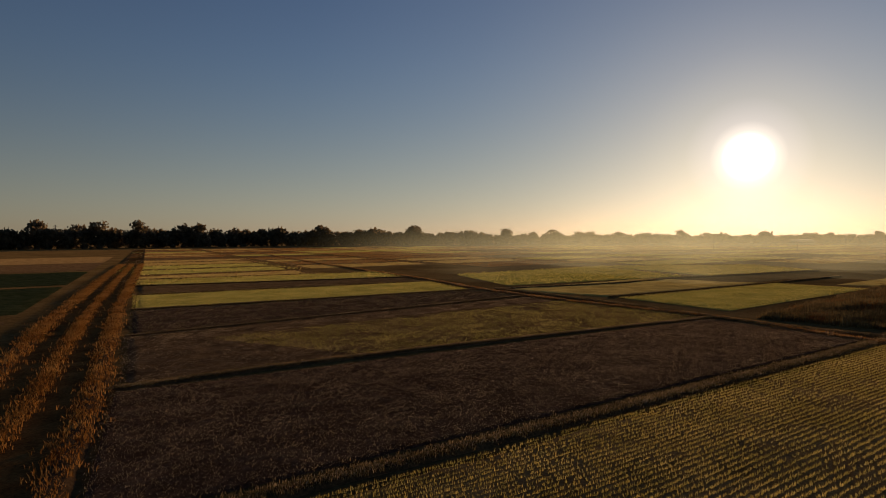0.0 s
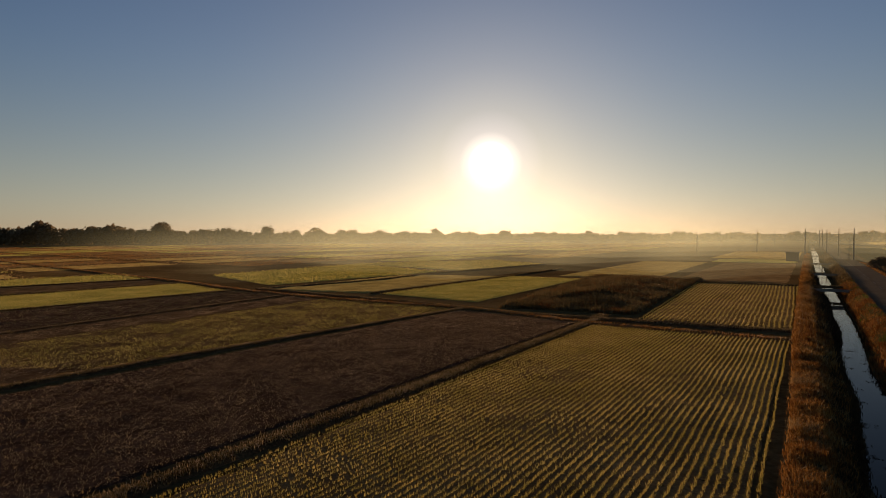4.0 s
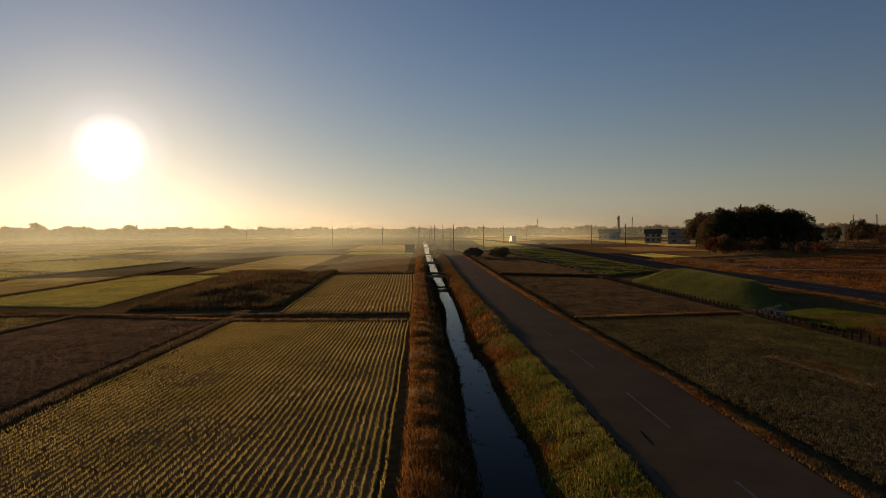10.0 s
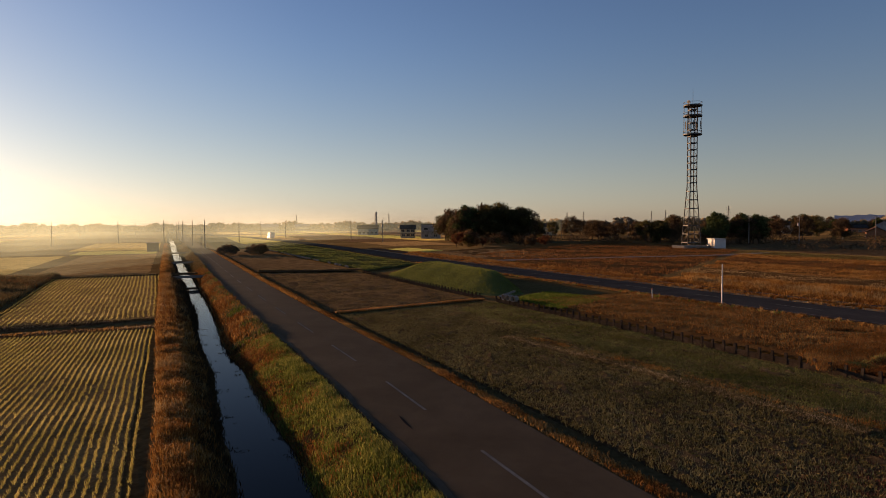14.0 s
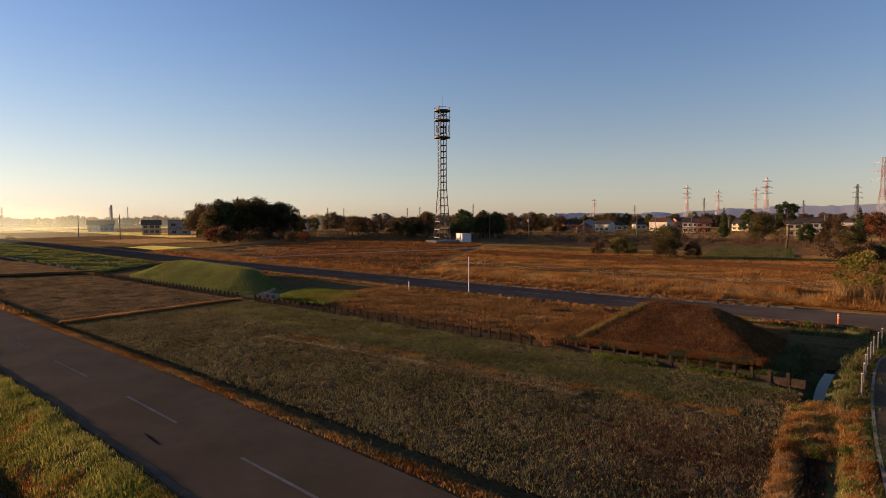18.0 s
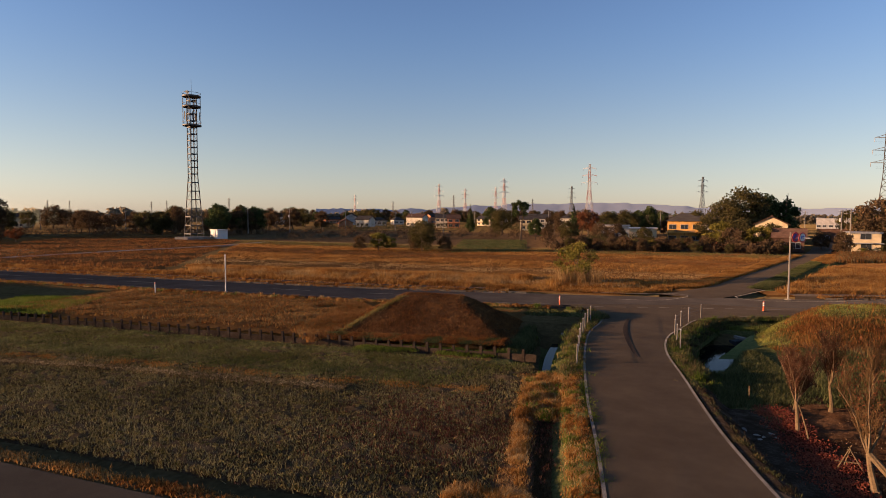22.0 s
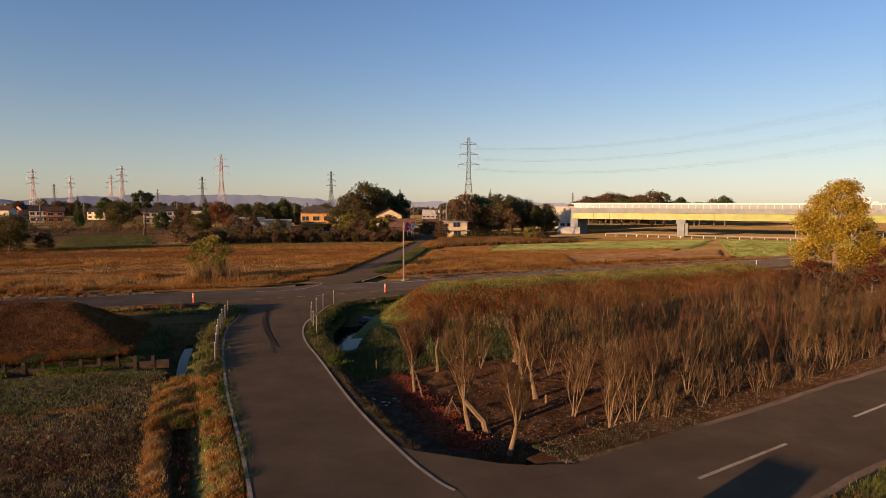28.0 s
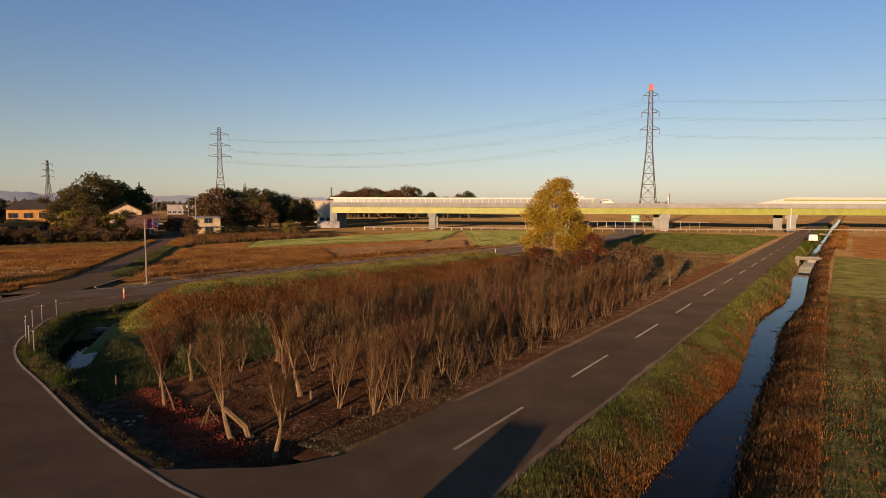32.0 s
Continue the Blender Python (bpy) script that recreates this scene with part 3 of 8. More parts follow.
def offset_line(line, d):
    pts = smooth_line(line, 2.0)
    out = []
    for i, (x, y) in enumerate(pts):
        x0, y0 = pts[max(i - 1, 0)]
        x1, y1 = pts[min(i + 1, len(pts) - 1)]
        k = math.hypot(x1 - x0, y1 - y0)
        out.append((x + (y1 - y0) / k * d, y - (x1 - x0) / k * d))
    return out


def between(line, lo, hi, axis=1):
    return [p for p in line if lo < p[axis] < hi]


kerb_l = smooth_line([(9.9, -11.8), (11.4, -13.4), (14.6, -16.6), (18.3, -20.2), (23.7, -25.9), (28.0, -31.0), (30.6, -35.2), (33, -37.4), (36.5, -38.2)], 0.8)
kerb_r = smooth_line([(5.9, -15.6), (7.5, -16.6), (12.2, -20.8), (17.6, -26.4), (21.6, -30.6), (24.2, -34.4), (25.6, -38), (27, -42.5), (25.6, -46.5), (20, -56)], 0.8)


def walk_line(line, n):
    """n + 1 even steps along a line."""
    pts = np.array(line, float)
    d = np.concatenate([[0], np.cumsum(np.linalg.norm(np.diff(pts, axis=0), axis=1))])
    t = np.linspace(0, d[-1], n + 1)
    return np.stack([np.interp(t, d, pts[:, 0]), np.interp(t, d, pts[:, 1])], 1)


def side_road():
    me = strip_mesh("road_side", side_line, [5.4, 5.0, 4.3, 4.2, 4.2, 4.2, 4.2, 4.2], 0.03, M_asphalt, 2.0)
    sh = Shape()
    n = 60
    le, ri = walk_line([(12.5, -2.5)] + kerb_l + [(39.8, -41.8)], n), walk_line([(3.0, -12.5)] + kerb_r + [(24.0, -59.6)], n)
    for a, b in zip(le, ri):
        w = (b - a) / np.linalg.norm(b - a)
        a, b = a - w * 0.13, b + w * 0.13
        for q, z in ((a, -0.7), (a, 0.045), ((a + b) / 2, 0.06), (b, 0.045), (b, -0.7)):
            sh.v.append((q[0], q[1], z))
    for i in range(n):
        for j in range(4):
            k = i * 5 + j
            sh.f.append((k, k + 5, k + 6, k + 1))
    bm = bmesh.new()
    bm.from_mesh(me)
    bm.from_mesh(sh.mesh("apron", M_asphalt))
    bm.from_mesh(Shape().prism([(2.6, -18.95), (4.4, -18.1), (5.2, -17.9), (8.2, -17.75), (9.4, -18.0), (8.2, -15.0), (6.7, -13.0)], -0.6, 0.041).mesh("corner", M_asphalt))
    bm.to_mesh(me)
    bm.free()
    return me


tagged(new("road_side", side_road()),
       "narrow asphalt side road leading to the village", "road", kind="structure")
markings = tagged(new("road_markings"), "worn white lines of the crossroads", "road marking", kind="structure")
for lo, hi, d in ((-38.5, 60, 3.3), (-110, -50, 3.3), (-110, -59, -3.3), (-44, 60, -3.3)):
    sh = Shape()
    flat_strip(sh, between(offset_line(second_line, d), lo, hi), 0.12, 0.075)
    part("edge_line", sh, M_faded, markings)
for i, seg in enumerate(range(0, 60)):
    c = between(smooth_line(second_line, 1.0), -38, 30)
    if seg * 10 + 5 < len(c):
        sh = Shape()
        flat_strip(sh, c[seg * 10:seg * 10 + 5], 0.14, 0.078)
        part("centre_dash", sh, M_white, markings)
for k in range(9):
    sh = Shape()
    a = (36.8 - k * 1.15, -38.6 - k * 1.45)
    flat_strip(sh, [a, (a[0] - 0.55, a[1] - 0.7)], 0.16, 0.082)
    part("give_way_dash", sh, M_white, markings)
for ln in (kerb_l, kerb_r):
    sh = Shape()
    flat_strip(sh, ln, 0.12, 0.056)
    part("edge_line", sh, M_white, markings)
for ln in ([(42.5, -47.5), (39.65, -50.0), (37.95, -52.7), (36.45, -53.85), (35.3, -53.25), (34.8, -50.7), (35.3, -47.9), (37.6, -45.6)],
           [(25.0, -62.6), (27.1, -59.5), (29.1, -56.8), (30.9, -55.9), (32.4, -56.7), (32.8, -59.1), (33.6, -64.5)]):
    sh = Shape()
    flat_strip(sh, smooth_line(ln, 0.6), 0.14, 0.072)
    part("edge_line", sh, M_white, markings)
# curved dark strip on the asphalt, thin at both ends
dark_arc = Shape()
flat_strip(dark_arc, smooth_line([(21.6, -28.0), (23.7, -30.0), (26.5, -33.0), (28.6, -35.6), (30.1, -37.8)], 0.6), 0.34, 0.072, lambda u: 0.15 + 0.85 * math.sin(math.pi * u) ** 0.6)
stain = Shape()
flat_strip(stain, smooth_line([(22.6, 5.8), (23.2, 6.2), (24.0, 6.7)], 0.3), 0.12, 0.064, lambda u: 0.2 + 0.8 * math.sin(math.pi * u))
part("dark_mark", stain, M_roadmark, markings, "small dark stain on the asphalt")
part("dark_mark", dark_arc, M_roadmark, markings, "curved black strip on the asphalt")



def shoulder(line, side, mat, prof, label):
    """The road's shoulder: a strip that falls away from the road's edge to the low ground."""
    sh = Shape()
    lines = [offset_line(line, side * o) for o, h in prof]
    for k in range(len(lines[0])):
        for (o, h), ln in zip(prof, lines):
            x, y = ln[k]
            sh.v.append((x, y, h + (0.03 * noise.noise(Vector((x * 2, y * 2, 0))) if h < 0 else 0)))
    w = len(prof)
    for k in range(len(lines[0]) - 1):
        for j in range(w - 1):
            q = k * w + j
            sh.f.append((q, q + 1, q + w + 1, q + w))
    tagged(new("road_shoulder", sh.mesh("road_shoulder", mat)), label, "verge", kind="structure")


slope = [(0.14, 0.035), (0.5, 0.02), (0.9, -0.18), (1.5, -0.52), (1.9, -0.75)]
shoulder(kerb_l[2:], -1, M_grassy, slope, "grassy shoulder of the side road")
shoulder(kerb_r[3:18], 1, M_gravel, slope, "gravel shoulder of the side road, darkened for shade")
shoulder(kerb_r[17:], 1, M_grassy, slope, "grassy shoulder of the side road")
shoulder([tuple(lane_to(s_, 13.28)) for s_ in range(-90, -190, -3)], 1, M_orch, [(0, 0.03), (0.25, 0.02), (0.7, -0.1), (1.3, -0.3), (1.9, -0.5)], "dark pebbly shoulder of the farm road")


def sunk_patch(corners, n, mat, label):
    """Grassy low ground that follows the ditches."""
    a, b, c, d = [np.array(p, float) for p in corners]
    sh = Shape()
    for i in range(n + 1):
        for j in range(n + 1):
            u, v = i / n, j / n
            p = (1 - u) * (1 - v) * a + u * (1 - v) * b + u * v * c + (1 - u) * v * d
            sh.v.append((p[0], p[1], -0.5 - ditch_depth(p[0], p[1]) + 0.05 * noise.noise(Vector((p[0], p[1], 3)))))
    sh.f = [(i * (n + 1) + j, (i + 1) * (n + 1) + j, (i + 1) * (n + 1) + j + 1, i * (n + 1) + j + 1) for i in range(n) for j in range(n)]
    tagged(new("ditch_slope", sh.mesh("ditch_slope", mat, True)), label, "ditch", kind="structure")


sunk_patch([(13.0, -22.6), (27.4, -45.0), (19.5, -46.5), (9.5, -26.0)], 60, M_grassy, "dark green grassy slope round the ditch")
sunk_patch([(21.0, -19.4), (33.6, -37.6), (38.4, -36.0), (27.0, -21.4)], 50, M_grassy, "dark grassy slope round the ditch")

# far-side kerb and pavement of the second road
for lo, hi in ((-41.5, 60), (-130, -62)):
    tagged(new("verge_strip", strip_mesh("verge_strip", between(offset_line(second_line, -8.9), lo, hi), 3.0, -0.02, M_rust, 3, 0.02)), "earth verge of dry weeds behind the pavement", "verge", kind="structure")
    tagged(new("verge_strip", strip_mesh("verge_strip", between(offset_line(second_line, -4.9), lo, hi), 1.5, 0.03, M_rust, 3, 0.02)), "earth verge of dry weeds between kerb and pavement", "verge", kind="structure")
for lo, hi in ((-41.5, 60), (-130, -62)):
    edge = between(offset_line(second_line, -4.0), lo, hi)
    tagged(new("pavement_strip", strip_mesh("pavement_strip", between(offset_line(second_line, -6.6), lo, hi), 2.0, 0.1, M_walk, 4, 0.02)),
           "narrow asphalt pavement beside the road", "pavement", kind="structure")
    kerb = tagged(new("kerb"), "row of concrete kerb stones", "kerb", kind="structure")
    one = Shape().box(-0.95, -0.1, 0, 0.95, 0.1, 0.16, bevel=0.02).mesh("kerb_stone", M_kerb)
    for i in range(0, len(edge) - 1, 1):
        a, b = edge[i], edge[i + 1]
        k = new("kerb_stone", one)
        k.parent = kerb
        k.matrix_basis = pose((a[0] + b[0]) / 2, (a[1] + b[1]) / 2, 0.0, 0, 0, math.degrees(math.atan2(b[1] - a[1], b[0] - a[0])))

# ---- the fields ----
def field(corners, mat, label, z=-0.1, cell=0.6, amp=0.05, lump=1.2, furrow=None, seed=1):
    return tagged(new("field", patch_mesh("field", corners, z, cell, amp, lump, mat, seed, furrow)), label, "field", "farm fields", "structure")


def on_quad(corners, n, z):
    p = quad_points(corners, n)
    return np.concatenate([p, np.full((n, 1), z)], 1)


def on_mix(corners, u, v):
    """A place in a field, by its shares along both sides."""
    a, b, c, d = [np.array(p, float) for p in corners]
    return tuple((1 - u) * (1 - v) * a + u * (1 - v) * b + u * v * c + (1 - u) * v * d)


def row_points(corners, row, gap, z, jitter=0.05):
    """Places in rows along the first side of a field."""
    a, b, c, d = [np.array(p, float) for p in corners]
    lu, lv = np.linalg.norm(b - a), np.linalg.norm(d - a)
    nv, nu = int(lv / row), int(lu / gap)
    v, u = np.meshgrid((np.arange(nv) + 0.5) / nv, (np.arange(nu) + 0.5) / nu, indexing="ij")
    v = v + 0.12 / nv * np.sin(u * 7 + v * 5) + 0.08 / nv * np.sin(u * 31 + v * 9)
    u, v = u.ravel()[:, None], v.ravel()[:, None]
    p = (1 - u) * (1 - v) * a + u * (1 - v) * b + u * v * c + (1 - u) * v * d
    p = p + rng.normal(0, jitter, p.shape)
    keep = rng.random(len(p)) > 0.07 + 0.25 * (waves(p[:, 0], p[:, 1], 3, 7.0) > 0.75)
    p = p[keep]
    return np.concatenate([p, np.full((len(p), 1), z)], 1)


def patchy(p, size=6.0):
    """Thin out a scatter in patches."""
    return p[(waves(p[:, 0], p[:, 1], 17, size) + rng.uniform(-0.9, 0.9, len(p))) > -0.35]


F1 = [(-9.5, 15.2), (33.0, 44.6), (41.6, 31.6), (0.6, 2.0)]
F2 = [(-10.8, 17.0), (32.6, 46.6), (26.9, 59.6), (-18.0, 32.2)]
F3 = [(-18.4, 33.6), (26.2, 61.2), (11.2, 83.0), (-27.0, 50.2)]
F4 = [(-27.2, 51.2), (10.6, 84.2), (4.8, 94.0), (-36.6, 69.4)]
F5 = [(-36.8, 70.4), (4.4, 94.8), (-2.6, 113.2), (-45.9, 88.0)]
F6 = [(-46.0, 89.0), (-3.0, 114.2), (-7.8, 125.2), (-54.5, 105.4)]
F7 = [(-54.8, 106.5), (-8.4, 126.4), (-14.8, 147.0), (-62.8, 121.6)]
F1B = [(39.4, 46.2), (79.0, 77.4), (86.8, 64.6), (47.6, 35.4)]
G1 = [(31.6, 65.6), (65.4, 91.4), (57.6, 103.6), (23.6, 81.0)]
G2 = [(22.4, 82.2), (57.0, 104.6), (40.0, 119.0), (8.6, 95.2)]
G3 = [(10.8, 102.0), (50.6, 123.4), (44.0, 168.0), (2.2, 133.8)]
G4 = [(55.4, 123.0), (88.2, 140.4), (87.6, 169.4), (43.0, 168.8)]
field(F1, M_stub, "harvested rice paddy with green regrowth in rows", -0.1, 0.45, 0.05, 1.0)
M_plough = ground_mat("dark_ploughed_soil", [(0.03, 0.02, 0.014), (0.058, 0.039, 0.026), (0.105, 0.073, 0.048)], 0.5, 7, 1.0, sheen=0.45)
field(F2, M_plough, "dark ploughed field strewn with straw", -0.1, 0.2, 0.04, 0.3, seed=4)
field(F3, M_till, "stubble paddy with frosted straw and green rows", -0.1, 0.6, 0.06, 1.0)
field(F4, M_plough, "brown tilled field", -0.1, 0.6, 0.09, 0.9)
field(F5, M_green, "green strip of young crop", -0.08, 0.9, 0.04, 1.2)
field(F6, M_soil, "black ploughed strip", -0.1, 0.9, 0.07, 1.0)
field(F7, M_green, "pale green strip of young crop", -0.08, 1.2, 0.04, 1.2)
field(F1B, M_stub, "harvested paddy with bright stubble rows", -0.1, 0.8, 0.05, 1.0)
field(G1, M_green, "bright green field with fine rows", -0.08, 0.9, 0.05, 1.2)
field(G2, M_straw, "straw-coloured stubble field", -0.1, 1.2, 0.06, 1.2)
field(G3, M_green, "green field bright in low sun", -0.08, 1.5, 0.05, 1.5)
field(G4, M_green, "green field bright in low sun", -0.08, 1.5, 0.05, 1.5)

# strips further out, on the skew grid of the farm tracks
D_ = np.array((-0.45, 0.893))
kinds = [(M_straw, "straw-coloured harvested field"), (M_stub, "brown stubble field"), (M_green, "green young crop field"),
         (M_till, "dark tilled field"), (M_straw, "pale stubble field")]
fr = random.Random(5)
far_crop = {}
for iu in range(-1, 12):
    for iv in range(2, 20):
        u0, u1 = 40 + iu * 46, 40 + iu * 46 + 44.5
        v0, v1 = iv * 27 + 20, iv * 27 + 45.5
        ctr = C * (u0 + u1) / 2 + D_ * (v0 + v1) / 2
        dist = np.linalg.norm(ctr)
        if dist < 128 or dist > 560 or ctr.dot(NC) > -12:
            continue
        if -30 < ctr[0] < 95 and ctr[1] < 176:
            continue
        mt, lb = fr.choice(kinds)
        q = [tuple(C * a + D_ * b) for a, b in ((u0, v0), (u1, v0), (u1, v1), (u0, v1))]
        field(q, mt, lb, -0.13, 4.0, 0.05, 3.0, seed=100 + iu * 31 + iv)
        if mt is not M_till:
            far_crop.setdefault(mt.name, []).append(on_quad(q, 420, -0.1))
for key, gm, lb in (("straw_field", G_straw, "pale stubble on far fields"), ("stubble_earth", G_dry, "brown stubble on far fields"), ("young_crop_field", G_ricegrow, "green crop on far fields")):
    stuff("far_crop", blades("far_crop", np.concatenate(far_crop[key]), 0.22, 0.3, 2, gm, 0.9, 0.4, bend=False), lb, "crop")
# along the canal past the near paddies
for s0, s1, n0, n1, mt, lb in ((112, 186, -22, -2, M_stub, "brown stubble field beside the canal"), (188, 214, -26, -2, M_green, "short green paddy"),
                               (216, 300, -30, -2, M_straw, "pale stubble paddy"), (112, 186, -44, -24, M_straw, "straw field with faint rows")):
    field([tuple(lane_to(s0, n0)), tuple(lane_to(s1, n0)), tuple(lane_to(s1, n1)), tuple(lane_to(s0, n1))], mt, lb, -0.11, 1.6, 0.05, 1.5)
# beyond the dirt track
for a, b, mt, lb in ((30, 74, M_soil, "wet dark paddy with puddles"), (78, 124, M_grassy, "green crop field beside the dirt track"),
                     (127, 180, M_grassy, "dull green crop field"), (184, 240, M_till, "brown stubble field"), (245, 330, M_stub, "brown harvested field")):
    p0, p1 = D_ * a + np.array((-11.5, -3.0)), D_ * b + np.array((-11.5, -3.0))
    w = -C * 0.9 * 90
    field([tuple(p0), tuple(p1), tuple(p1 + w), tuple(p0 + w)], mt, lb, -0.12, 1.5, 0.05, 1.4)
# across the road
R1 = [(12.7, -9.8), (53.0, 20.6), (64.4, 8.0), (24.6, -22.8)]
R2 = [(54.0, 21.8), (95.0, 51.6), (100.0, 35.0), (66.0, 9.6)]
R3 = [(96.5, 53.0), (172, 107), (184, 100), (101, 35.5)]
R4 = [(174, 108), (330, 220), (342, 207), (190, 104)]
field(R1, M_soil, "dark field of frosted weeds and clods", -0.42, 0.3, 0.09, 0.8, seed=9)
field(R2, M_soil, "dark brown tilled field", -0.42, 0.5, 0.09, 0.9, seed=11)
field(R3, M_soil, "dark tilled field beside the road", -0.14, 1.2, 0.07, 1.2, seed=12)
field(R4, M_grassy, "grassy fallow field", -0.14, 3, 0.07, 2, seed=13)
VG = [(100.5, 34), (224, 129), (250, 121), (119, 29)]
field(VG, M_grassy, "green verge between field and road", -0.08, 1.5, 0.08, 2, seed=14)
field([(226, 131), (338, 205), (345, 198), (252, 122)], M_green, "green verge between field and road", -0.1, 3, 0.08, 2, seed=15)
field([(161, 41), (180, 56), (193, 50), (176, 34)], M_green, "small bright green plot beyond the road", -0.06, 1.5, 0.05, 2, seed=25)
field([(132, 29), (158, 40), (188, 18), (146, -6)], M_soil, "dark garden plot beyond the road", -0.06, 1.5, 0.1, 2, seed=26)
tagged(new("farm_path", strip_mesh("farm_path", [(126.5, 18), (134, 3), (143.2, -14.4), (152, -34), (166, -52)], 2.4, 0.0, M_conc, 3)), "pale concrete farm path", "path", kind="structure")
# plain beyond the second leg of fields
for iu in range(9):
    for iv in range(8):
        s0, n0 = 150 + iu * 52, 38 + iv * 34
        ctr = C * (s0 + 25) + NC * (n0 + 16)
        az_ = math.degrees(math.atan2(ctr[0], ctr[1]))
        if np.linalg.norm(ctr) < 215 or np.linalg.norm(ctr) > 620 or not 54 < az_ < 82 or (s0 < 285 and n0 < 62):
            continue
        mt, lb = fr.choice(kinds)
        q = [tuple(C * a + NC * b) for a, b in ((s0, n0), (s0 + 50, n0), (s0 + 50, n0 + 32.5), (s0, n0 + 32.5))]
        field(q, mt, lb, -0.14, 4.0, 0.05, 3.0, seed=400 + iu * 31 + iv)
# dark patch that puts the mound's shadow into the ground colour
field([(33.8, -36.4), (40.5, -38.2), (56, -24.5), (50, -20.5)], M_grassy, "grass between mound and road, dark for the mound's shadow", -0.3, 0.8, 0.06, 1.2, seed=27)
# between the second road and the village
N1 = [(85.5, -13.6), (39.8, -55.5), (59.8, -127), (177, -50)]
N2 = [(32.4, -64.5), (6, -92), (-6, -178), (53, -137)]
field(N1, M_rust, "wide field of rust-coloured dry weeds", -0.06, 1.2, 0.09, 2, seed=15)
field([(88, -12), (180, -48), (330, -40), (170, 36)], M_rust, "reddish fallow field", -0.07, 2.5, 0.08, 2, seed=16)
field([(66, -131), (180, -56), (330, -48), (150, -220)], M_bank, "dim fallow land before the village", -0.09, 4, 0.1, 4, seed=17)
field(N2, M_rust, "field of dry orange grass", -0.07, 1.2, 0.08, 2, seed=18)
PA = [(34.6, -106.8), (-1.4, -133.5), (-8, -178), (39, -130)]
TB = [(20.0, -105.5), (14.0, -80.8), (-6.5, -99.0), (-7.0, -133.0)]
field(PA, M_pasture, "green pasture before the overpass", 0.0, 1.5, 0.05, 2, seed=19)
field(TB, M_till, "brown tilled strip beside the pasture", -0.02, 1.0, 0.04, 1.5, seed=24)
field([(35.6, -63.5), (32.4, -64.5), (53, -137), (58.8, -137)], M_grassy, "green verge of the side road", -0.04, 0.8, 0.04, 1.2, seed=25)
field([(37.2, -58), (39.8, -55.5), (59.8, -127), (57.0, -125)], M_rust, "dry verge of the side road", -0.04, 0.8, 0.04, 1.2, seed=26)
field([(-8, -104), (-32, -124), (-48, -176), (-8, -178)], M_pasture, "green pasture before the overpass", -0.03, 1.5, 0.05, 2, seed=20)
# past the canal on the other leg
field([tuple(lane_to(-6, 0.3)), tuple(lane_to(-64, 1.75)), tuple(lane_to(-64, -45)), tuple(lane_to(-6, -45))], M_grassy,
      "brown field of dry weeds past the canal", 0.05, 0.4, 0.03, 0.6, seed=21)
field([tuple(lane_to(-64.5, 2.0)), tuple(lane_to(-110, 2.2)), tuple(lane_to(-110, -60)), tuple(lane_to(-66, -60))], M_grassy,
      "green field past the canal", 0.05, 1, 0.04, 1.2, seed=22)
field([tuple(lane_to(-112, 1.2)), tuple(lane_to(-185, 1.4)), tuple(lane_to(-185, -80)), tuple(lane_to(-112, -80))], M_rust,
      "brown fallow field past the canal", -0.12, 2, 0.06, 2, seed=23)

# G_mound: green grass with sunlight put into its bright colour
G_mound = leaf_mat("short_sunlit_grass", [(0.155, 0.16, 0.03), (0.28, 0.275, 0.052), (0.41, 0.375, 0.1)], 0.5)
G_weedy = leaf_mat("olive_field_weeds", [(0.075, 0.072, 0.022), (0.14, 0.125, 0.038), (0.21, 0.18, 0.065)], 0.5)
G_golden = leaf_mat("golden_rice_regrowth", [(0.2, 0.175, 0.042), (0.36, 0.3, 0.08), (0.5, 0.41, 0.145)], 0.7)
# crop rows and weeds
stuff("rice_regrowth", blades("rice_regrowth", row_points(F1, 0.31, 0.1, -0.09, 0.018), 0.12, 0.024, 6, G_golden, 0.6, 0.024, bend=False), "rows of yellow-green rice regrowth on stubble", "crop")
stuff("rice_regrowth", blades("rice_regrowth", row_points(F1B, 0.42, 0.22, -0.1, 0.03), 0.12, 0.035, 5, G_golden, 0.6, 0.05, bend=False), "rows of yellow-green rice regrowth on stubble", "crop")
stuff("rice_regrowth", blades("rice_regrowth", row_points([on_mix(F3, 0.3, 0), F3[1], on_mix(F3, 1, 0.74), on_mix(F3, 0.12, 0.74)], 0.5, 0.15, -0.1, 0.025), 0.1, 0.028, 5, G_ricegrow, 0.7, 0.04, bend=False), "rows of yellow-green rice regrowth on stubble", "crop")
G_chaff = leaf_mat("pale_rice_chaff", [(0.17, 0.125, 0.075), (0.28, 0.215, 0.13), (0.42, 0.34, 0.22)], 0.75, 0.4)
for q, cnt in (([F3[0], on_mix(F3, 0.34, 0), on_mix(F3, 0.16, 1), F3[3]], 5200), ([on_mix(F3, 0.1, 0.76), on_mix(F3, 1, 0.76), F3[2], F3[3]], 6500), (F4, 7000)):
    stuff("field_straw", blades("field_straw", patchy(on_quad(q, cnt, -0.07), 2.5), 0.05, 0.035, 3, G_chaff, 2.4, 0.08, bend=False), "pale frosted straw on dark stubble", "straw")
for q in (F5, G1):
    stuff("young_crop", blades("young_crop", row_points(q, 0.6, 0.17, -0.1, 0.03), 0.12, 0.04, 5, G_ricegrow, 0.6, 0.06, bend=False), "low rows of young green crop", "crop")
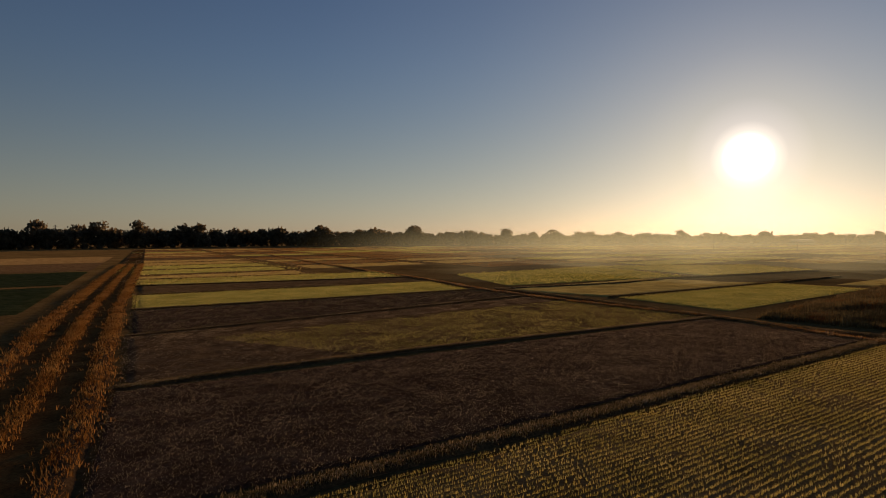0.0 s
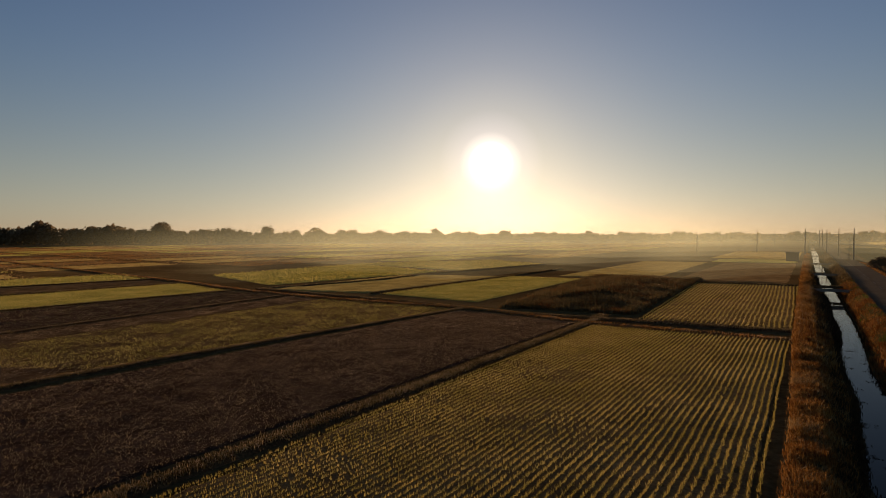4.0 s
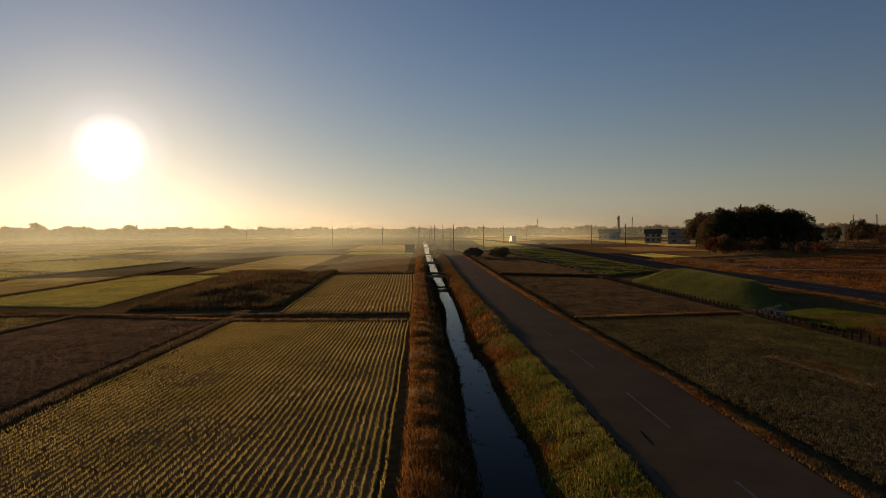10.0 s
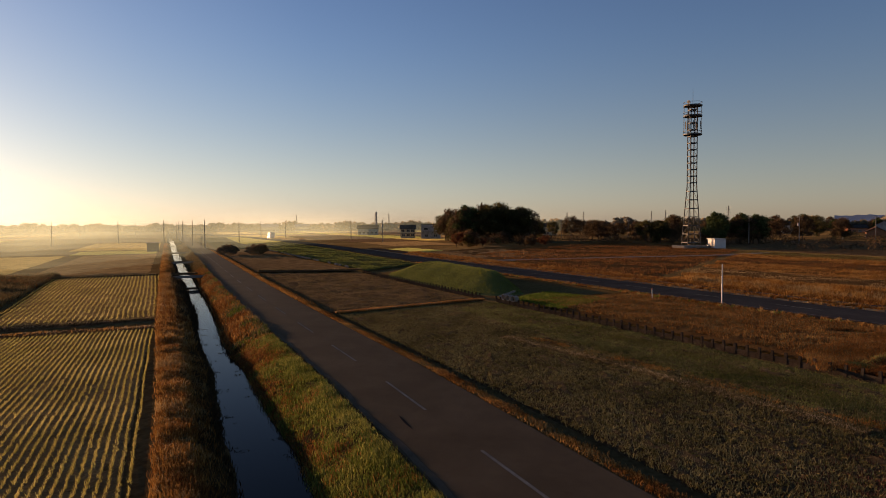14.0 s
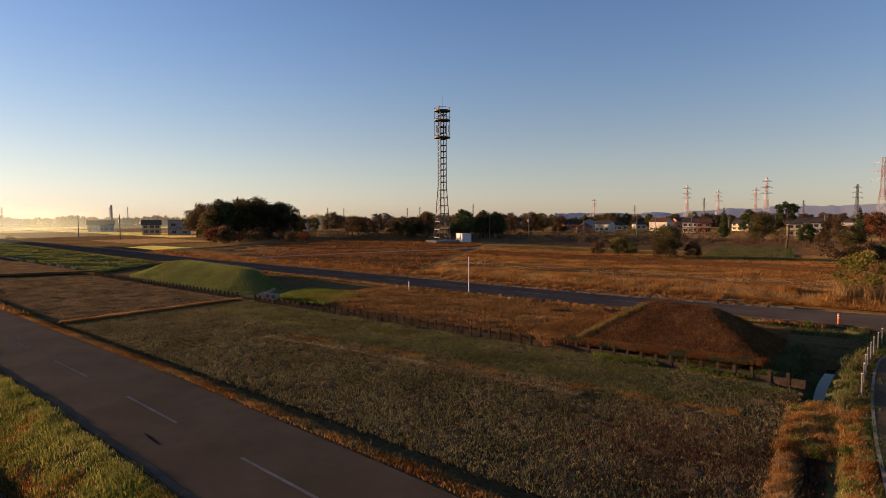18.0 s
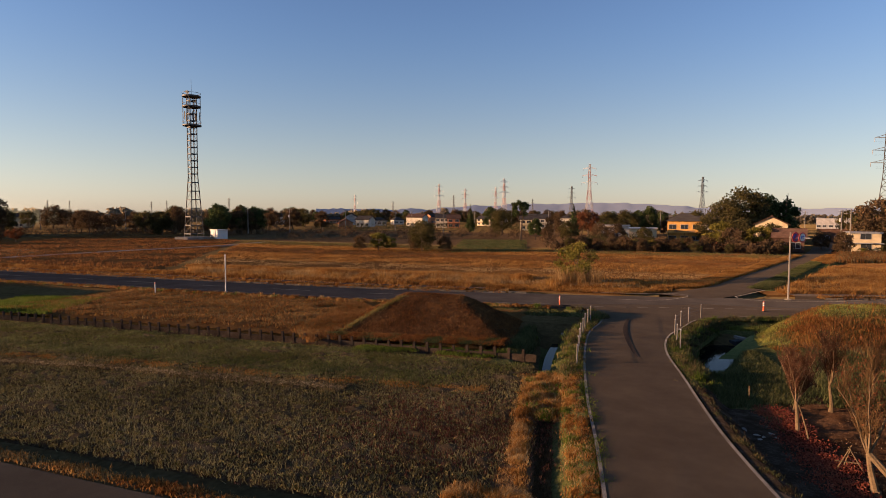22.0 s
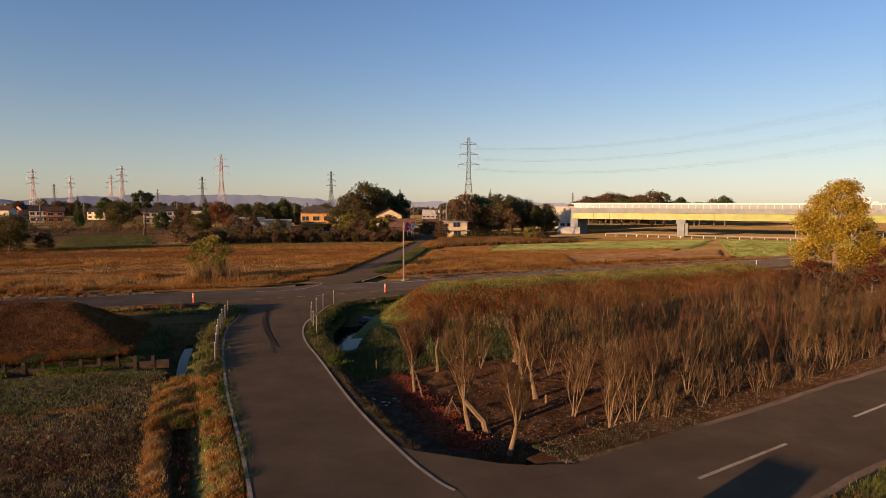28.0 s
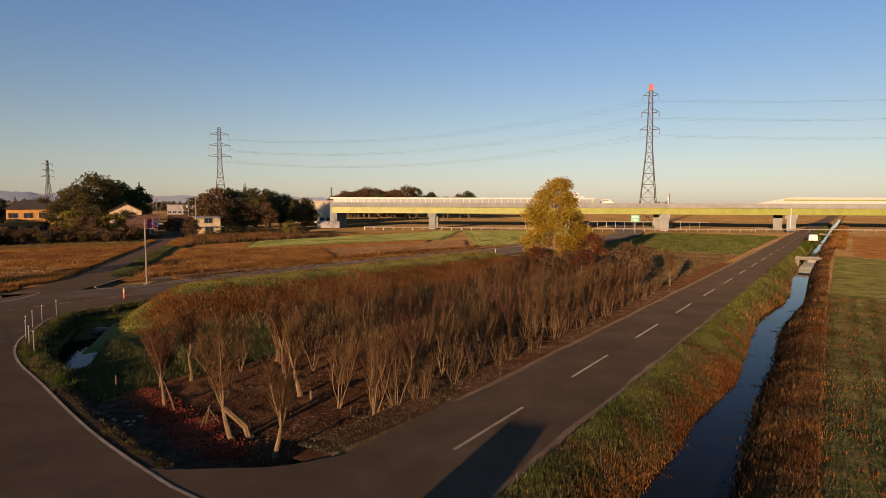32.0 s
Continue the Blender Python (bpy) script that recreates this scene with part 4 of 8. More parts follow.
for q in (VG,):
    stuff("verge_grass", blades("verge_grass", patchy(on_quad(q, 9000, -0.1), 8.0), 0.14, 0.12, 3, G_lush, 0.7, 0.2, bend=False), "green grass between field and road", "grass")
for q in (F7, G3, G4):
    stuff("young_crop", blades("young_crop", on_quad(q, int(quad_area(q) * 2.2), -0.1), 0.28, 0.12, 2, G_ricegrow, 0.6, 0.12, bend=False), "low green crop", "crop")
stuff("field_straw", blades("field_straw", on_quad(F2, 42000, -0.07), 0.05, 0.022, 2, G_chaff, 2.0, 0.06, bend=False), "scattered straw on ploughed soil", "straw")
stuff("field_straw", blades("field_straw", on_quad(F4, 5000, -0.07), 0.1, 0.05, 2, G_weed, 2.4, 0.08, bend=False), "scattered straw on tilled soil", "straw")
stuff("field_weeds", blades("field_weeds", on_quad(R1, 30000, -0.42), 0.13, 0.05, 4, G_weed, 0.9, 0.09, bend=False), "low frosted weeds over dark soil", "weeds")
stuff("field_weeds", blades("field_weeds", on_quad(R2, 12000, -0.42), 0.08, 0.05, 3, G_scrub, 0.9, 0.1, bend=False), "low weeds over dark soil", "weeds")
G_frost = leaf_mat("frosted_leaves", [(0.066, 0.058, 0.018), (0.125, 0.106, 0.034), (0.235, 0.19, 0.072)], 0.3, patch=0.6)
fl_ = np.random.default_rng(77)
for q, n_, z_ in ((R1, 72000, -0.36),):
    c_ = row_points(q, 0.6, 0.17, z_, 0.1)
    stuff("field_weeds", leaves("field_weeds", c_, np.full(len(c_), 0.16), n_, 0.047, G_frost, fl_, 0.25), "clumps of frosted grey-green leaves on dark soil", "weeds")
# broken bands of dry and of green weeds along the field of weeds
for ln, wd, cnt, hh, gm, lb in (([(44.2, 2.1), (39.1, -2.9), (35.5, -6.1), (28.6, -11.8), (26.3, -13.9), (24.5, -16.2), (22.5, -17.7)], 0.9, 2900, 0.12, G_dry, "broken band of orange weeds across the field"),
                                ([(49, 3.0), (43.3, -1.6), (38.9, -5.3), (31.3, -11.9), (27, -16.6)], 2.2, 9000, 0.13, G_weedgreen, "band of green weeds across the field"),
                                ([(53.5, 2.4), (46.7, -4.0), (35.7, -11.1), (29.8, -18.3)], 2.0, 6000, 0.09, G_weedy, "band of frosted green weeds across the field"),
                                ([(55.5, 1.4), (47.7, -5.0), (36.7, -13.1), (30.8, -19.5)], 1.4, 5000, 0.1, G_weedgreen, "band of green weeds across the field"),
                                ([(34.3, -16.5), (31.7, -19.5), (27.5, -23.4)], 1.3, 4200, 0.16, G_green, "green weeds beside the plank fence")):
    pts_ = np.array(ln)
    ii = rng.integers(0, len(pts_) - 1, cnt)
    dd = pts_[ii + 1] - pts_[ii]
    nn_ = np.stack([dd[:, 1], -dd[:, 0]], 1) / np.linalg.norm(dd, axis=1, keepdims=True)
    pp = pts_[ii] + dd * rng.random((cnt, 1)) + nn_ * rng.normal(0, wd / 3.2, (cnt, 1))
    pp = pp[waves(pp[:, 0], pp[:, 1], 57, 2.5) + rng.normal(0, 0.35, cnt) > -0.1]
    stuff("field_weeds", blades("field_weeds", np.concatenate([pp, np.full((len(pp), 1), -0.41)], 1), hh, 0.04, 4, gm, 0.8, 0.09, bend=False), lb, "weeds")
T_fallow = leaf_mat("withered_red_leaves", [(0.06, 0.024, 0.015), (0.11, 0.045, 0.026), (0.19, 0.085, 0.05)], 0.3)
stuff("field_weeds", blades("field_weeds", np.concatenate([rng.normal((19.6, -13.2), (2.3, 2.3), (3600, 2)), np.full((3600, 1), -0.4)], 1), 0.09, 0.035, 5, T_fallow, 0.8, 0.08, bend=False), "reddish-brown weeds at the field's corner", "weeds")
R1N = [(24.0, -15.5), (57.5, 10.0), (64.0, 7.4), (25.0, -23.0)]
stuff("field_weeds", blades("field_weeds", patchy(on_quad(R1N, 14000, -0.4), 2.0), 0.1, 0.04, 3, G_weedgreen, 0.7, 0.1, bend=False), "green weeds along the plank fence", "weeds")
stuff("field_weeds", blades("field_weeds", patchy(on_quad(R1N, 9000, -0.38), 3.0), 0.08, 0.035, 4, G_lush, 0.9, 0.1, bend=False), "pale green weeds along the plank fence", "weeds")
Q = [tuple(lane_to(-8, 0.3)), tuple(lane_to(-62, 1.6)), tuple(lane_to(-62, -30)), tuple(lane_to(-8, -30))]
stuff("field_weeds", blades("field_weeds", on_quad(Q, 12000, 0.05), 0.12, 0.05, 3, G_rust, 0.8, 0.1, bend=False), "low dry weeds past the canal", "weeds")
stuff("field_weeds", blades("field_weeds", row_points(Q, 1.2, 0.1, 0.04, 0.17), 0.1, 0.05, 4, G_weedgreen, 0.8, 0.1, bend=False), "greenish weeds in rows past the canal", "weeds")
for lo, hi, cnt, gh, gm, lb in ((0.0, 0.16, 15000, 0.34, G_dry, "tall dry orange grass"), (0.1, 0.34, 8000, 0.14, G_straw, "mown pale grass"), (0.3, 0.5, 11000, 0.26, G_dry, "orange grass in drifts"),
                                (0.45, 0.7, 7000, 0.22, G_rust, "low reddish weeds"), (0.66, 0.82, 11000, 0.28, G_dry, "orange grass in drifts"), (0.8, 1.0, 6000, 0.25, G_weedy, "dull green weeds")):
    a_, b_, c_, d_ = [np.array(p) for p in N1]
    q = [tuple(a_ + (d_ - a_) * lo), tuple(b_ + (c_ - b_) * lo), tuple(b_ + (c_ - b_) * hi), tuple(a_ + (d_ - a_) * hi)]
    stuff("dry_grass", blades("dry_grass", patchy(on_quad(q, cnt, -0.08), 9.0), gh, 0.09, 3, gm, 0.5, 0.3, bend=False), lb, "grass")
for q in (PA, [(-8, -104), (-32, -124), (-48, -176), (-8, -178)]):
    stuff("pasture_grass", blades("pasture_grass", on_quad(q, 9000, -0.05), 0.1, 0.12, 3, G_lush, 0.8, 0.3, bend=False), "short pasture grass", "grass")
for s0, s1, n1, mt, gm, lb in ((-64, -108, 34, M_bank, G_scrub, "weedy brown field beside the road"), (-110, -176, 46, M_grassy, G_green, "green grassy slope before the overpass")):
    q = [tuple(lane_to(s0, 15.4)), tuple(lane_to(s1, 15.4)), tuple(lane_to(s1, n1)), tuple(lane_to(s0, n1 - 4))]
    field(q, mt, lb, -0.22, 1.0, 0.08, 1.5, seed=int(-s0))
    stuff("field_weeds", blades("field_weeds", on_quad(q, 7000, -0.25), 0.2, 0.1, 3, gm, 0.7, 0.2, bend=False), "low weeds beside the road", "weeds")
OG = [(32.6, -65.0), (13.0, -80.5), (20.1, -105.6), (43.6, -104)]
for cnt, gh, gm, lb in ((15000, 0.42, G_dry, "tall dry orange grass"), (5000, 0.34, G_straw, "straw-coloured grass in drifts"), (5000, 0.3, G_rust, "low reddish weeds")):
    stuff("dry_grass", blades("dry_grass", patchy(on_quad(OG, cnt, -0.08), 5.0), gh, 0.05, 4, gm, 0.55, 0.3, bend=False), lb, "grass")
stuff("dry_grass", blades("dry_grass", patchy(on_quad([(30, -65.5), (3, -93.5), (5.5, -95), (31.5, -67.5)], 7000, -0.06), 3.0), 0.32, 0.045, 4, G_dry, 0.5, 0.2, bend=False), "orange tufts beside the pavement", "grass")
stuff("dry_grass", blades("dry_grass", on_quad(TB, 4000, -0.04), 0.09, 0.06, 3, G_rust, 0.9, 0.3, bend=False), "sparse withered weeds on tilled soil", "weeds")
for cnt, gm, lb in ((5000, G_rust, "rusty brush before the village"), (4000, G_scrub, "grey-brown brush before the village")):
    stuff("field_brush", blades("field_brush", patchy(on_quad([(46.5, -113), (24, -143), (42, -158), (57.5, -139)], cnt, -0.06), 4.0), 0.75, 0.09, 4, gm, 0.6, 0.4), lb, "shrubs")
stuff("verge_grass", blades("verge_grass", on_quad([(35.4, -64.5), (33.8, -66), (48.5, -112), (50.2, -112)], 6500, -0.05), 0.24, 0.05, 4, G_weedgreen, 0.6, 0.2), "dark green grass beside the side road", "grass")
stuff("verge_grass", blades("verge_grass", patchy(on_quad([(50, -111), (46, -108), (53, -134), (57.5, -134)], 3000, -0.05), 3.0), 0.3, 0.06, 4, G_dry, 0.6, 0.2), "dry orange grass beside the side road", "grass")
stuff("verge_grass", blades("verge_grass", on_quad([(38.8, -61), (40.5, -58), (60.0, -126), (58.2, -125)], 8000, -0.05), 0.3, 0.06, 4, G_dry, 0.6, 0.2), "dry orange grass beside the side road", "grass")
Q = [(84, -16), (42, -53), (46, -60), (92, -18)]
p_ = patchy(on_quad(Q, 11000, -0.06), 4.0)
stuff("dry_grass", blades("dry_grass", p_, np.clip(0.42 + 0.3 * waves(p_[:, 0], p_[:, 1], 71, 5.0), 0.12, 0.9), 0.05, 4, G_dry, 0.5, 0.2), "tall dry grass beside the pavement", "grass")
p_ = patchy(on_quad(Q, 4000, -0.06), 3.0)
stuff("dry_grass", blades("dry_grass", p_, 0.5, 0.05, 4, G_straw, 0.5, 0.2), "straw-coloured grass beside the pavement", "grass")
VEG = [(101.8, -69.8), (95.4, -86.0), (140, -126), (152, -110)]
field(VEG, M_grassy, "vegetable plot with dark green rows", -0.03, 1.0, 0.06, 1.2, seed=61)
stuff("vegetable_rows", blades("vegetable_rows", row_points(VEG, 1.1, 0.35, 0.0), 0.2, 0.12, 3, G_weedgreen, 0.6, 0.1, bend=False), "rows of dark green vegetables", "crop")

# ---- verges, bunds and banks ----
def ridge(line, width, height, z=-0.2, mat=M_bank, name="bund", label="low earth bund between paddies", seed=0):
    pts = smooth_line(line, 1.2)
    sh = Shape()
    prof = [(-0.5, 0), (-0.3, 0.75), (0, 1), (0.3, 0.8), (0.5, 0)]
    r_ = random.Random(seed)
    for i, (x, y) in enumerate(pts):
        x0, y0 = pts[max(i - 1, 0)]
        x1, y1 = pts[min(i + 1, len(pts) - 1)]
        k = math.hypot(x1 - x0, y1 - y0)
        nx, ny = (y1 - y0) / k, -(x1 - x0) / k
        w = width * r_.uniform(0.85, 1.15)
        for o, h in prof:
            sh.v.append((x + nx * o * w, y + ny * o * w, z + h * height * r_.uniform(0.8, 1.2)))
    for i in range(len(pts) - 1):
        for j in range(4):
            k = i * 5 + j
            sh.f.append((k, k + 1, k + 6, k + 5))
    return tagged(new(name, sh.mesh(name, mat)), label, "bund", "field bunds", "structure")


def line_points(line, width, n, z):
    pts = np.array(smooth_line(line, 0.5))
    i = rng.integers(0, len(pts) - 1, n)
    d = pts[i + 1] - pts[i]
    k = np.linalg.norm(d, axis=1, keepdims=True)
    nrm = np.stack([d[:, 1], -d[:, 0]], 1) / k
    p = pts[i] + d * rng.random((n, 1)) + nrm * rng.normal(0, width / 3.2, (n, 1))
    return np.concatenate([p, np.full((n, 1), z)], 1)


bunds = [([(-10.4, 16.0), (11, 30.4), (33, 45.6), (38, 49.5)], 0.8, 0.2, G_scrub, 4200, 0.24),
         ([(-18.4, 32.8), (-8.4, 40.2), (8.3, 50.0), (27.2, 60.4)], 0.6, 0.18, G_scrub, 3000, 0.2),
         ([(42.6, 31.2), (38.2, 38.5), (33.4, 46.4), (28, 60), (20, 71.5), (15.5, 78.2), (6.7, 94.2), (-3.9, 119.8), (-21.3, 156), (-60, 240), (-144, 430)], 1.2, 0.22, G_dry, 6000, 0.3),
         ([(47.0, 33.6), (40.6, 41.5), (36, 47.5), (30.4, 55), (24.2, 68), (17, 81), (9, 95)], 0.9, 0.3, G_scrub, 4000, 0.3),
         ([(-27.2, 50.8), (10.8, 83.6)], 0.5, 0.2, G_scrub, 900, 0.2),
         ([(-36.8, 70.0), (4.6, 94.4)], 0.5, 0.2, G_scrub, 600, 0.25),
         ([(-46, 88.5), (-2.8, 113.8)], 0.5, 0.2, G_scrub, 500, 0.25),
         ([(-54.6, 106), (-8.0, 126)], 0.5, 0.2, G_scrub, 500, 0.25),
         ([(-63, 122), (-14.8, 147.6)], 0.6, 0.2, G_scrub, 500, 0.3),
         ([(8.2, 95), (31, 106), (45, 117), (56, 122.8), (88, 140)], 0.8, 0.25, G_scrub, 900, 0.35),
         ([(22.8, 81.6), (57.4, 104.2), (80, 120)], 0.6, 0.25, G_scrub, 700, 0.3),
         ([(66, 92), (86.8, 64.2), (90, 60)], 0.9, 0.3, G_scrub, 900, 0.35),
         ([(53.2, 20.8), (65.2, 8.6)], 0.7, 0.25, G_dry, 2600, 0.26),
         ([(44, 4), (37.4, -2.5), (31, -8), (26.4, -12)], 0.9, 0.12, G_scrub, 1500, 0.14),
         ([(96, 52), (101, 35)], 0.8, 0.25, G_scrub, 500, 0.3)]
for i, (ln, w, h, gm, cnt, gh) in enumerate(bunds):
    low = -0.28 if ln[0] in ((53.2, 20.8), (44, 4)) else 0.0
    ridge(ln, w, h, -0.2 + low, M_bank, "bund", "low earth bund overgrown with dry grass", i)
    stuff("bund_grass", blades("bund_grass", line_points(ln, w, cnt, -0.02 + low), gh * 0.5, 0.04, 4, gm, 0.8, 0.1), "dry orange grass on a field bund", "grass")
    stuff("bund_grass", blades("bund_grass", line_points(ln, w * 0.7, cnt // 2, 0.0 + low), gh * 0.4, 0.03, 4, G_chaff, 0.8, 0.1), "pale dry grass on a field bund", "grass")

# dirt track with two ruts
for off, wd, hh, mt in ((-0.1, 1.2, 0.28, M_bank), (-2.6, 1.0, 0.16, M_bank), (-5.2, 1.6, 0.22, M_bank)):
    ln = [tuple(np.array(p) + np.array((off, off * 0.52))) for p in ((-4.5, 2.5), (-12.6, 18.9), (-19.0, 32.6), (-27.6, 49.4), (-44, 82), (-100, 198), (-271, 542))]
    ridge(ln, wd, hh, -0.2, mt, "track_ridge", "grassy ridge of an unpaved farm track")
    stuff("track_grass", blades("track_grass", line_points(ln[:6], wd, 5200, 0.0), 0.19, 0.045, 4, G_dry, 0.8, 0.14), "russet dry grass along the dirt track", "grass")
track = [tuple(np.array(p) + np.array((-2.6, -1.35))) for p in ((-4.5, 2.5), (-12.6, 18.9), (-19.0, 32.6), (-27.6, 49.4), (-44, 82), (-100, 198), (-271, 542))]
tagged(new("dirt_track", strip_mesh("dirt_track", track, 6.4, -0.08, M_rust, 2, 0.05)), "rutted dirt farm track with russet grass", "track", kind="structure")


def mixed_line(line, width, cnt, z, h, w, mats, seed, name="verge_grass", ragged=0.6):
    """Grass of several kinds in lumps along a line, with a ragged edge."""
    p = line_points(line, width, cnt, z)
    k = waves(p[:, 0], p[:, 1], seed, 0.9) * 0.5 + waves(p[:, 0], p[:, 1], seed + 1, 3.0) * 0.5
    p = p[k + rng.normal(0, 0.3, cnt) > -ragged]
    k = waves(p[:, 0], p[:, 1], seed + 4, 1.4) + rng.normal(0, 0.45, len(p))
    rank = np.clip(((k + 1.3) / 2.6 * len(mats)).astype(int), 0, len(mats) - 1)
    hh = h * np.clip(1 + 0.7 * waves(p[:, 0], p[:, 1], seed + 2, 0.9), 0.25, 2.0)
    for i, (gm, lb) in enumerate(mats):
        q = rank == i
        if q.sum() > 5:
            stuff(name, blades(name, p[q], hh[q], w, 5, gm, 0.9, 0.09), lb, "grass")


def lane_points(s0, s1, n0, n1, cnt, zf):
    s = rng.uniform(min(s0, s1), max(s0, s1), cnt)
    n = rng.uniform(n0, n1, cnt)
    p = np.stack([lane_to(a, canal_n(a, b)) for a, b in zip(s, n)])
    return np.concatenate([p, zf(n)[:, None]], 1)


NP = np.array([a for a, b in ACROSS])
ZP = np.array([b for a, b in ACROSS])


def bank_z(n):
    return np.interp(n, NP, ZP) - 0.02


def mixed_bank(s0, s1, n0, n1, cnt, h, w, leg, mats, seed, green=0.0):
    """Grass of several kinds in drifts over a bank: kinds change with the place."""
    p = lane_points(s0 * leg, s1 * leg, n0, n1, cnt, bank_z)
    nn = p[:, :2] @ (NC if leg > 0 else NB)
    k = waves(p[:, 0], p[:, 1], seed, 2.6) * 0.6 + waves(p[:, 0], p[:, 1], seed + 1, 9.0) * 0.4 + rng.normal(0, 0.5, cnt) + green * (nn - (n0 + n1) / 2) / (n1 - n0)
    rank = np.clip(((k + 1.3) / 2.6 * len(mats)).astype(int), 0, len(mats) - 1)
    hh = h * np.clip(1 + 0.25 * waves(p[:, 0], p[:, 1], seed + 2, 2.2) + 0.2 * waves(p[:, 0], p[:, 1], seed + 3, 0.6), 0.4, 1.7)
    for i, (gm, lb) in enumerate(mats):
        q = rank == i
        if q.sum() > 5:
            stuff("bank_grass", blades("bank_grass", p[q], hh[q], w, 5, gm, 0.8, 0.1), lb, "grass")


def bank_grass(sets, leg):
    for s0, s1, n0, n1, cnt, h, w, m_, lb in sets:
        stuff("bank_grass", blades("bank_grass", lane_points(s0 * leg, s1 * leg, n0, n1, cnt, bank_z), h, w, 5, m_, 0.75, 0.12), lb, "grass")


L_dry, L_grn, L_dark = "russet dry grass on the canal bank", "green grass on the canal bank", "reeds at the canal's edge, coloured dark for shade"
bank_grass([ (110, 260, -1.0, 1.0, 2600, 0.6, 0.12, G_dry, L_dry),
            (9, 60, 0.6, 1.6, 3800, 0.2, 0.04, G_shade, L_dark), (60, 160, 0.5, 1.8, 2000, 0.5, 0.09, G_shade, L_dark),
            (120, 260, 4.6, 7.3, 2200, 0.5, 0.14, G_scrub, L_dry),
            (60, 200, 13.45, 14.8, 2600, 0.24, 0.08, G_dry, "dry grass verge beside the road")], 1)
bank_grass([ (130, 260, -2.0, 2.4, 1800, 0.6, 0.14, G_dry, L_dry),
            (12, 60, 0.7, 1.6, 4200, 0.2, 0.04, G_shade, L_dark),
            (130, 260, 4.8, 7.8, 1600, 0.4, 0.12, G_green, L_grn)], -1)

mix_r = [(G_rust, "rusty weeds on the canal bank"), (G_dry, L_dry), (G_scrub, "grey-brown weeds on the canal bank"), (G_weedgreen, L_grn), (G_green, L_grn)]
mix_l = [(G_rust, "rusty weeds on the canal bank"), (G_dry, L_dry), (G_dry, L_dry), (G_straw, "pale dry grass on the canal bank")]
mixed_bank(9, 45, 4.75, 7.3, 19000, 0.14, 0.023, 1, [mix_r[0], mix_r[1], mix_r[4], (G_lush, L_grn), (G_lush, L_grn), (G_mound, L_grn)], 301, 1.4)
mixed_bank(45, 125, 4.9, 7.3, 6000, 0.32, 0.07, 1, mix_r, 302, 1.2)
mixed_bank(5, 62, 13.5, 14.5, 6500, 0.1, 0.035, 1, [(G_rust, "rusty weeds beside the road"), (G_dry, "dry grass verge beside the road"), (G_dry, "dry grass verge beside the road"), (G_scrub, "grey-brown weeds beside the road")], 309)
mixed_bank(9, 45, -0.9, 1.2, 9500, 0.19, 0.03, 1, mix_l, 303)
mixed_bank(45, 112, -0.9, 1.2, 5000, 0.34, 0.06, 1, mix_l, 304)
mix_2 = [(G_rust, "rusty weeds on the canal bank"), (G_dry, L_dry), (G_scrub, "grey-brown weeds on the canal bank"), (G_weedgreen, L_grn), (G_weedy, L_grn), (G_lush, L_grn)]
mixed_bank(12, 48, 4.7, 7.5, 27000, 0.13, 0.022, -1, mix_2, 305, 2.2)
mixed_bank(48, 130, 4.7, 7.5, 9000, 0.24, 0.06, -1, mix_2, 306, 2.2)
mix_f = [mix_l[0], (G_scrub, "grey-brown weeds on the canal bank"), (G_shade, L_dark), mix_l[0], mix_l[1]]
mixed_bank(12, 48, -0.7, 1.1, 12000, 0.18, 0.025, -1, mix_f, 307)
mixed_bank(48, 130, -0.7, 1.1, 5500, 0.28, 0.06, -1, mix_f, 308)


# weeds adrift on the canal
wr_ = np.random.default_rng(15)
for leg in (1, -1):
    wp_ = []
    for k in range(46):
        s_ = leg * wr_.uniform(14, 60)
        side = wr_.random()
        n_ = canal_n(s_, 1.75 + 0.9 * side ** 2 if k % 3 else 4.5 - 0.6 * side ** 2)
        wp_.append((*lane(s_, n_), -1.315))
    stuff("water_weeds", leaves("water_weeds", wp_, wr_.uniform(0.1, 0.4, len(wp_)), 900, 0.035, G_shade, wr_, 0.015), "dark weeds adrift on the canal water", "weeds")

# ---- mounds beside the second road ----
def on_corners(w, u, v):
    a, b, c, d = [np.array(p, float) for p in w]
    return (1 - u) * (1 - v) * a + u * (1 - v) * b + u * v * c + (1 - u) * v * d


def mound(base, h, mat, label, seed, ru, rv, n=40, z0=-0.7, round_=True):
    """An earth mound over four corners. ru, rv: the share of each way that the slopes take at either end."""
    grid = [k * k * (3 - 2 * k) * 0.35 + k * 0.65 for k in (i / n for i in range(n + 1))]   # closer rows near the edges
    co = []
    for u in grid:
        for v in grid:
            eu, ev = min(1.0, u / ru[0], (1 - u) / ru[1]), min(1.0, v / rv[0], (1 - v) / rv[1])
            p = on_corners(base, u, v)
            if round_:
                k = max(0.0, 1 - math.hypot(1 - eu, 1 - ev))
                k = k * k * (3 - 2 * k) * 0.6 + k * 0.4
            else:
                k = min(eu, ev)
            z = z0 + (h - z0) * k
            z += 0.10 * noise.noise(Vector((p[0] * 0.6, p[1] * 0.6, seed))) + 0.05 * noise.noise(Vector((p[0] * 2, p[1] * 2, seed)))
            co.append((p[0], p[1], z))
    f = [(i * (n + 1) + j, (i + 1) * (n + 1) + j, (i + 1) * (n + 1) + j + 1, i * (n + 1) + j + 1) for i in range(n) for j in range(n)]
    sh = Shape().add(co, f)
    tagged(new("earth_mound", sh.mesh("earth_mound", mat, True)), label, "mound", "earth mounds", "structure")
    return np.array(co)


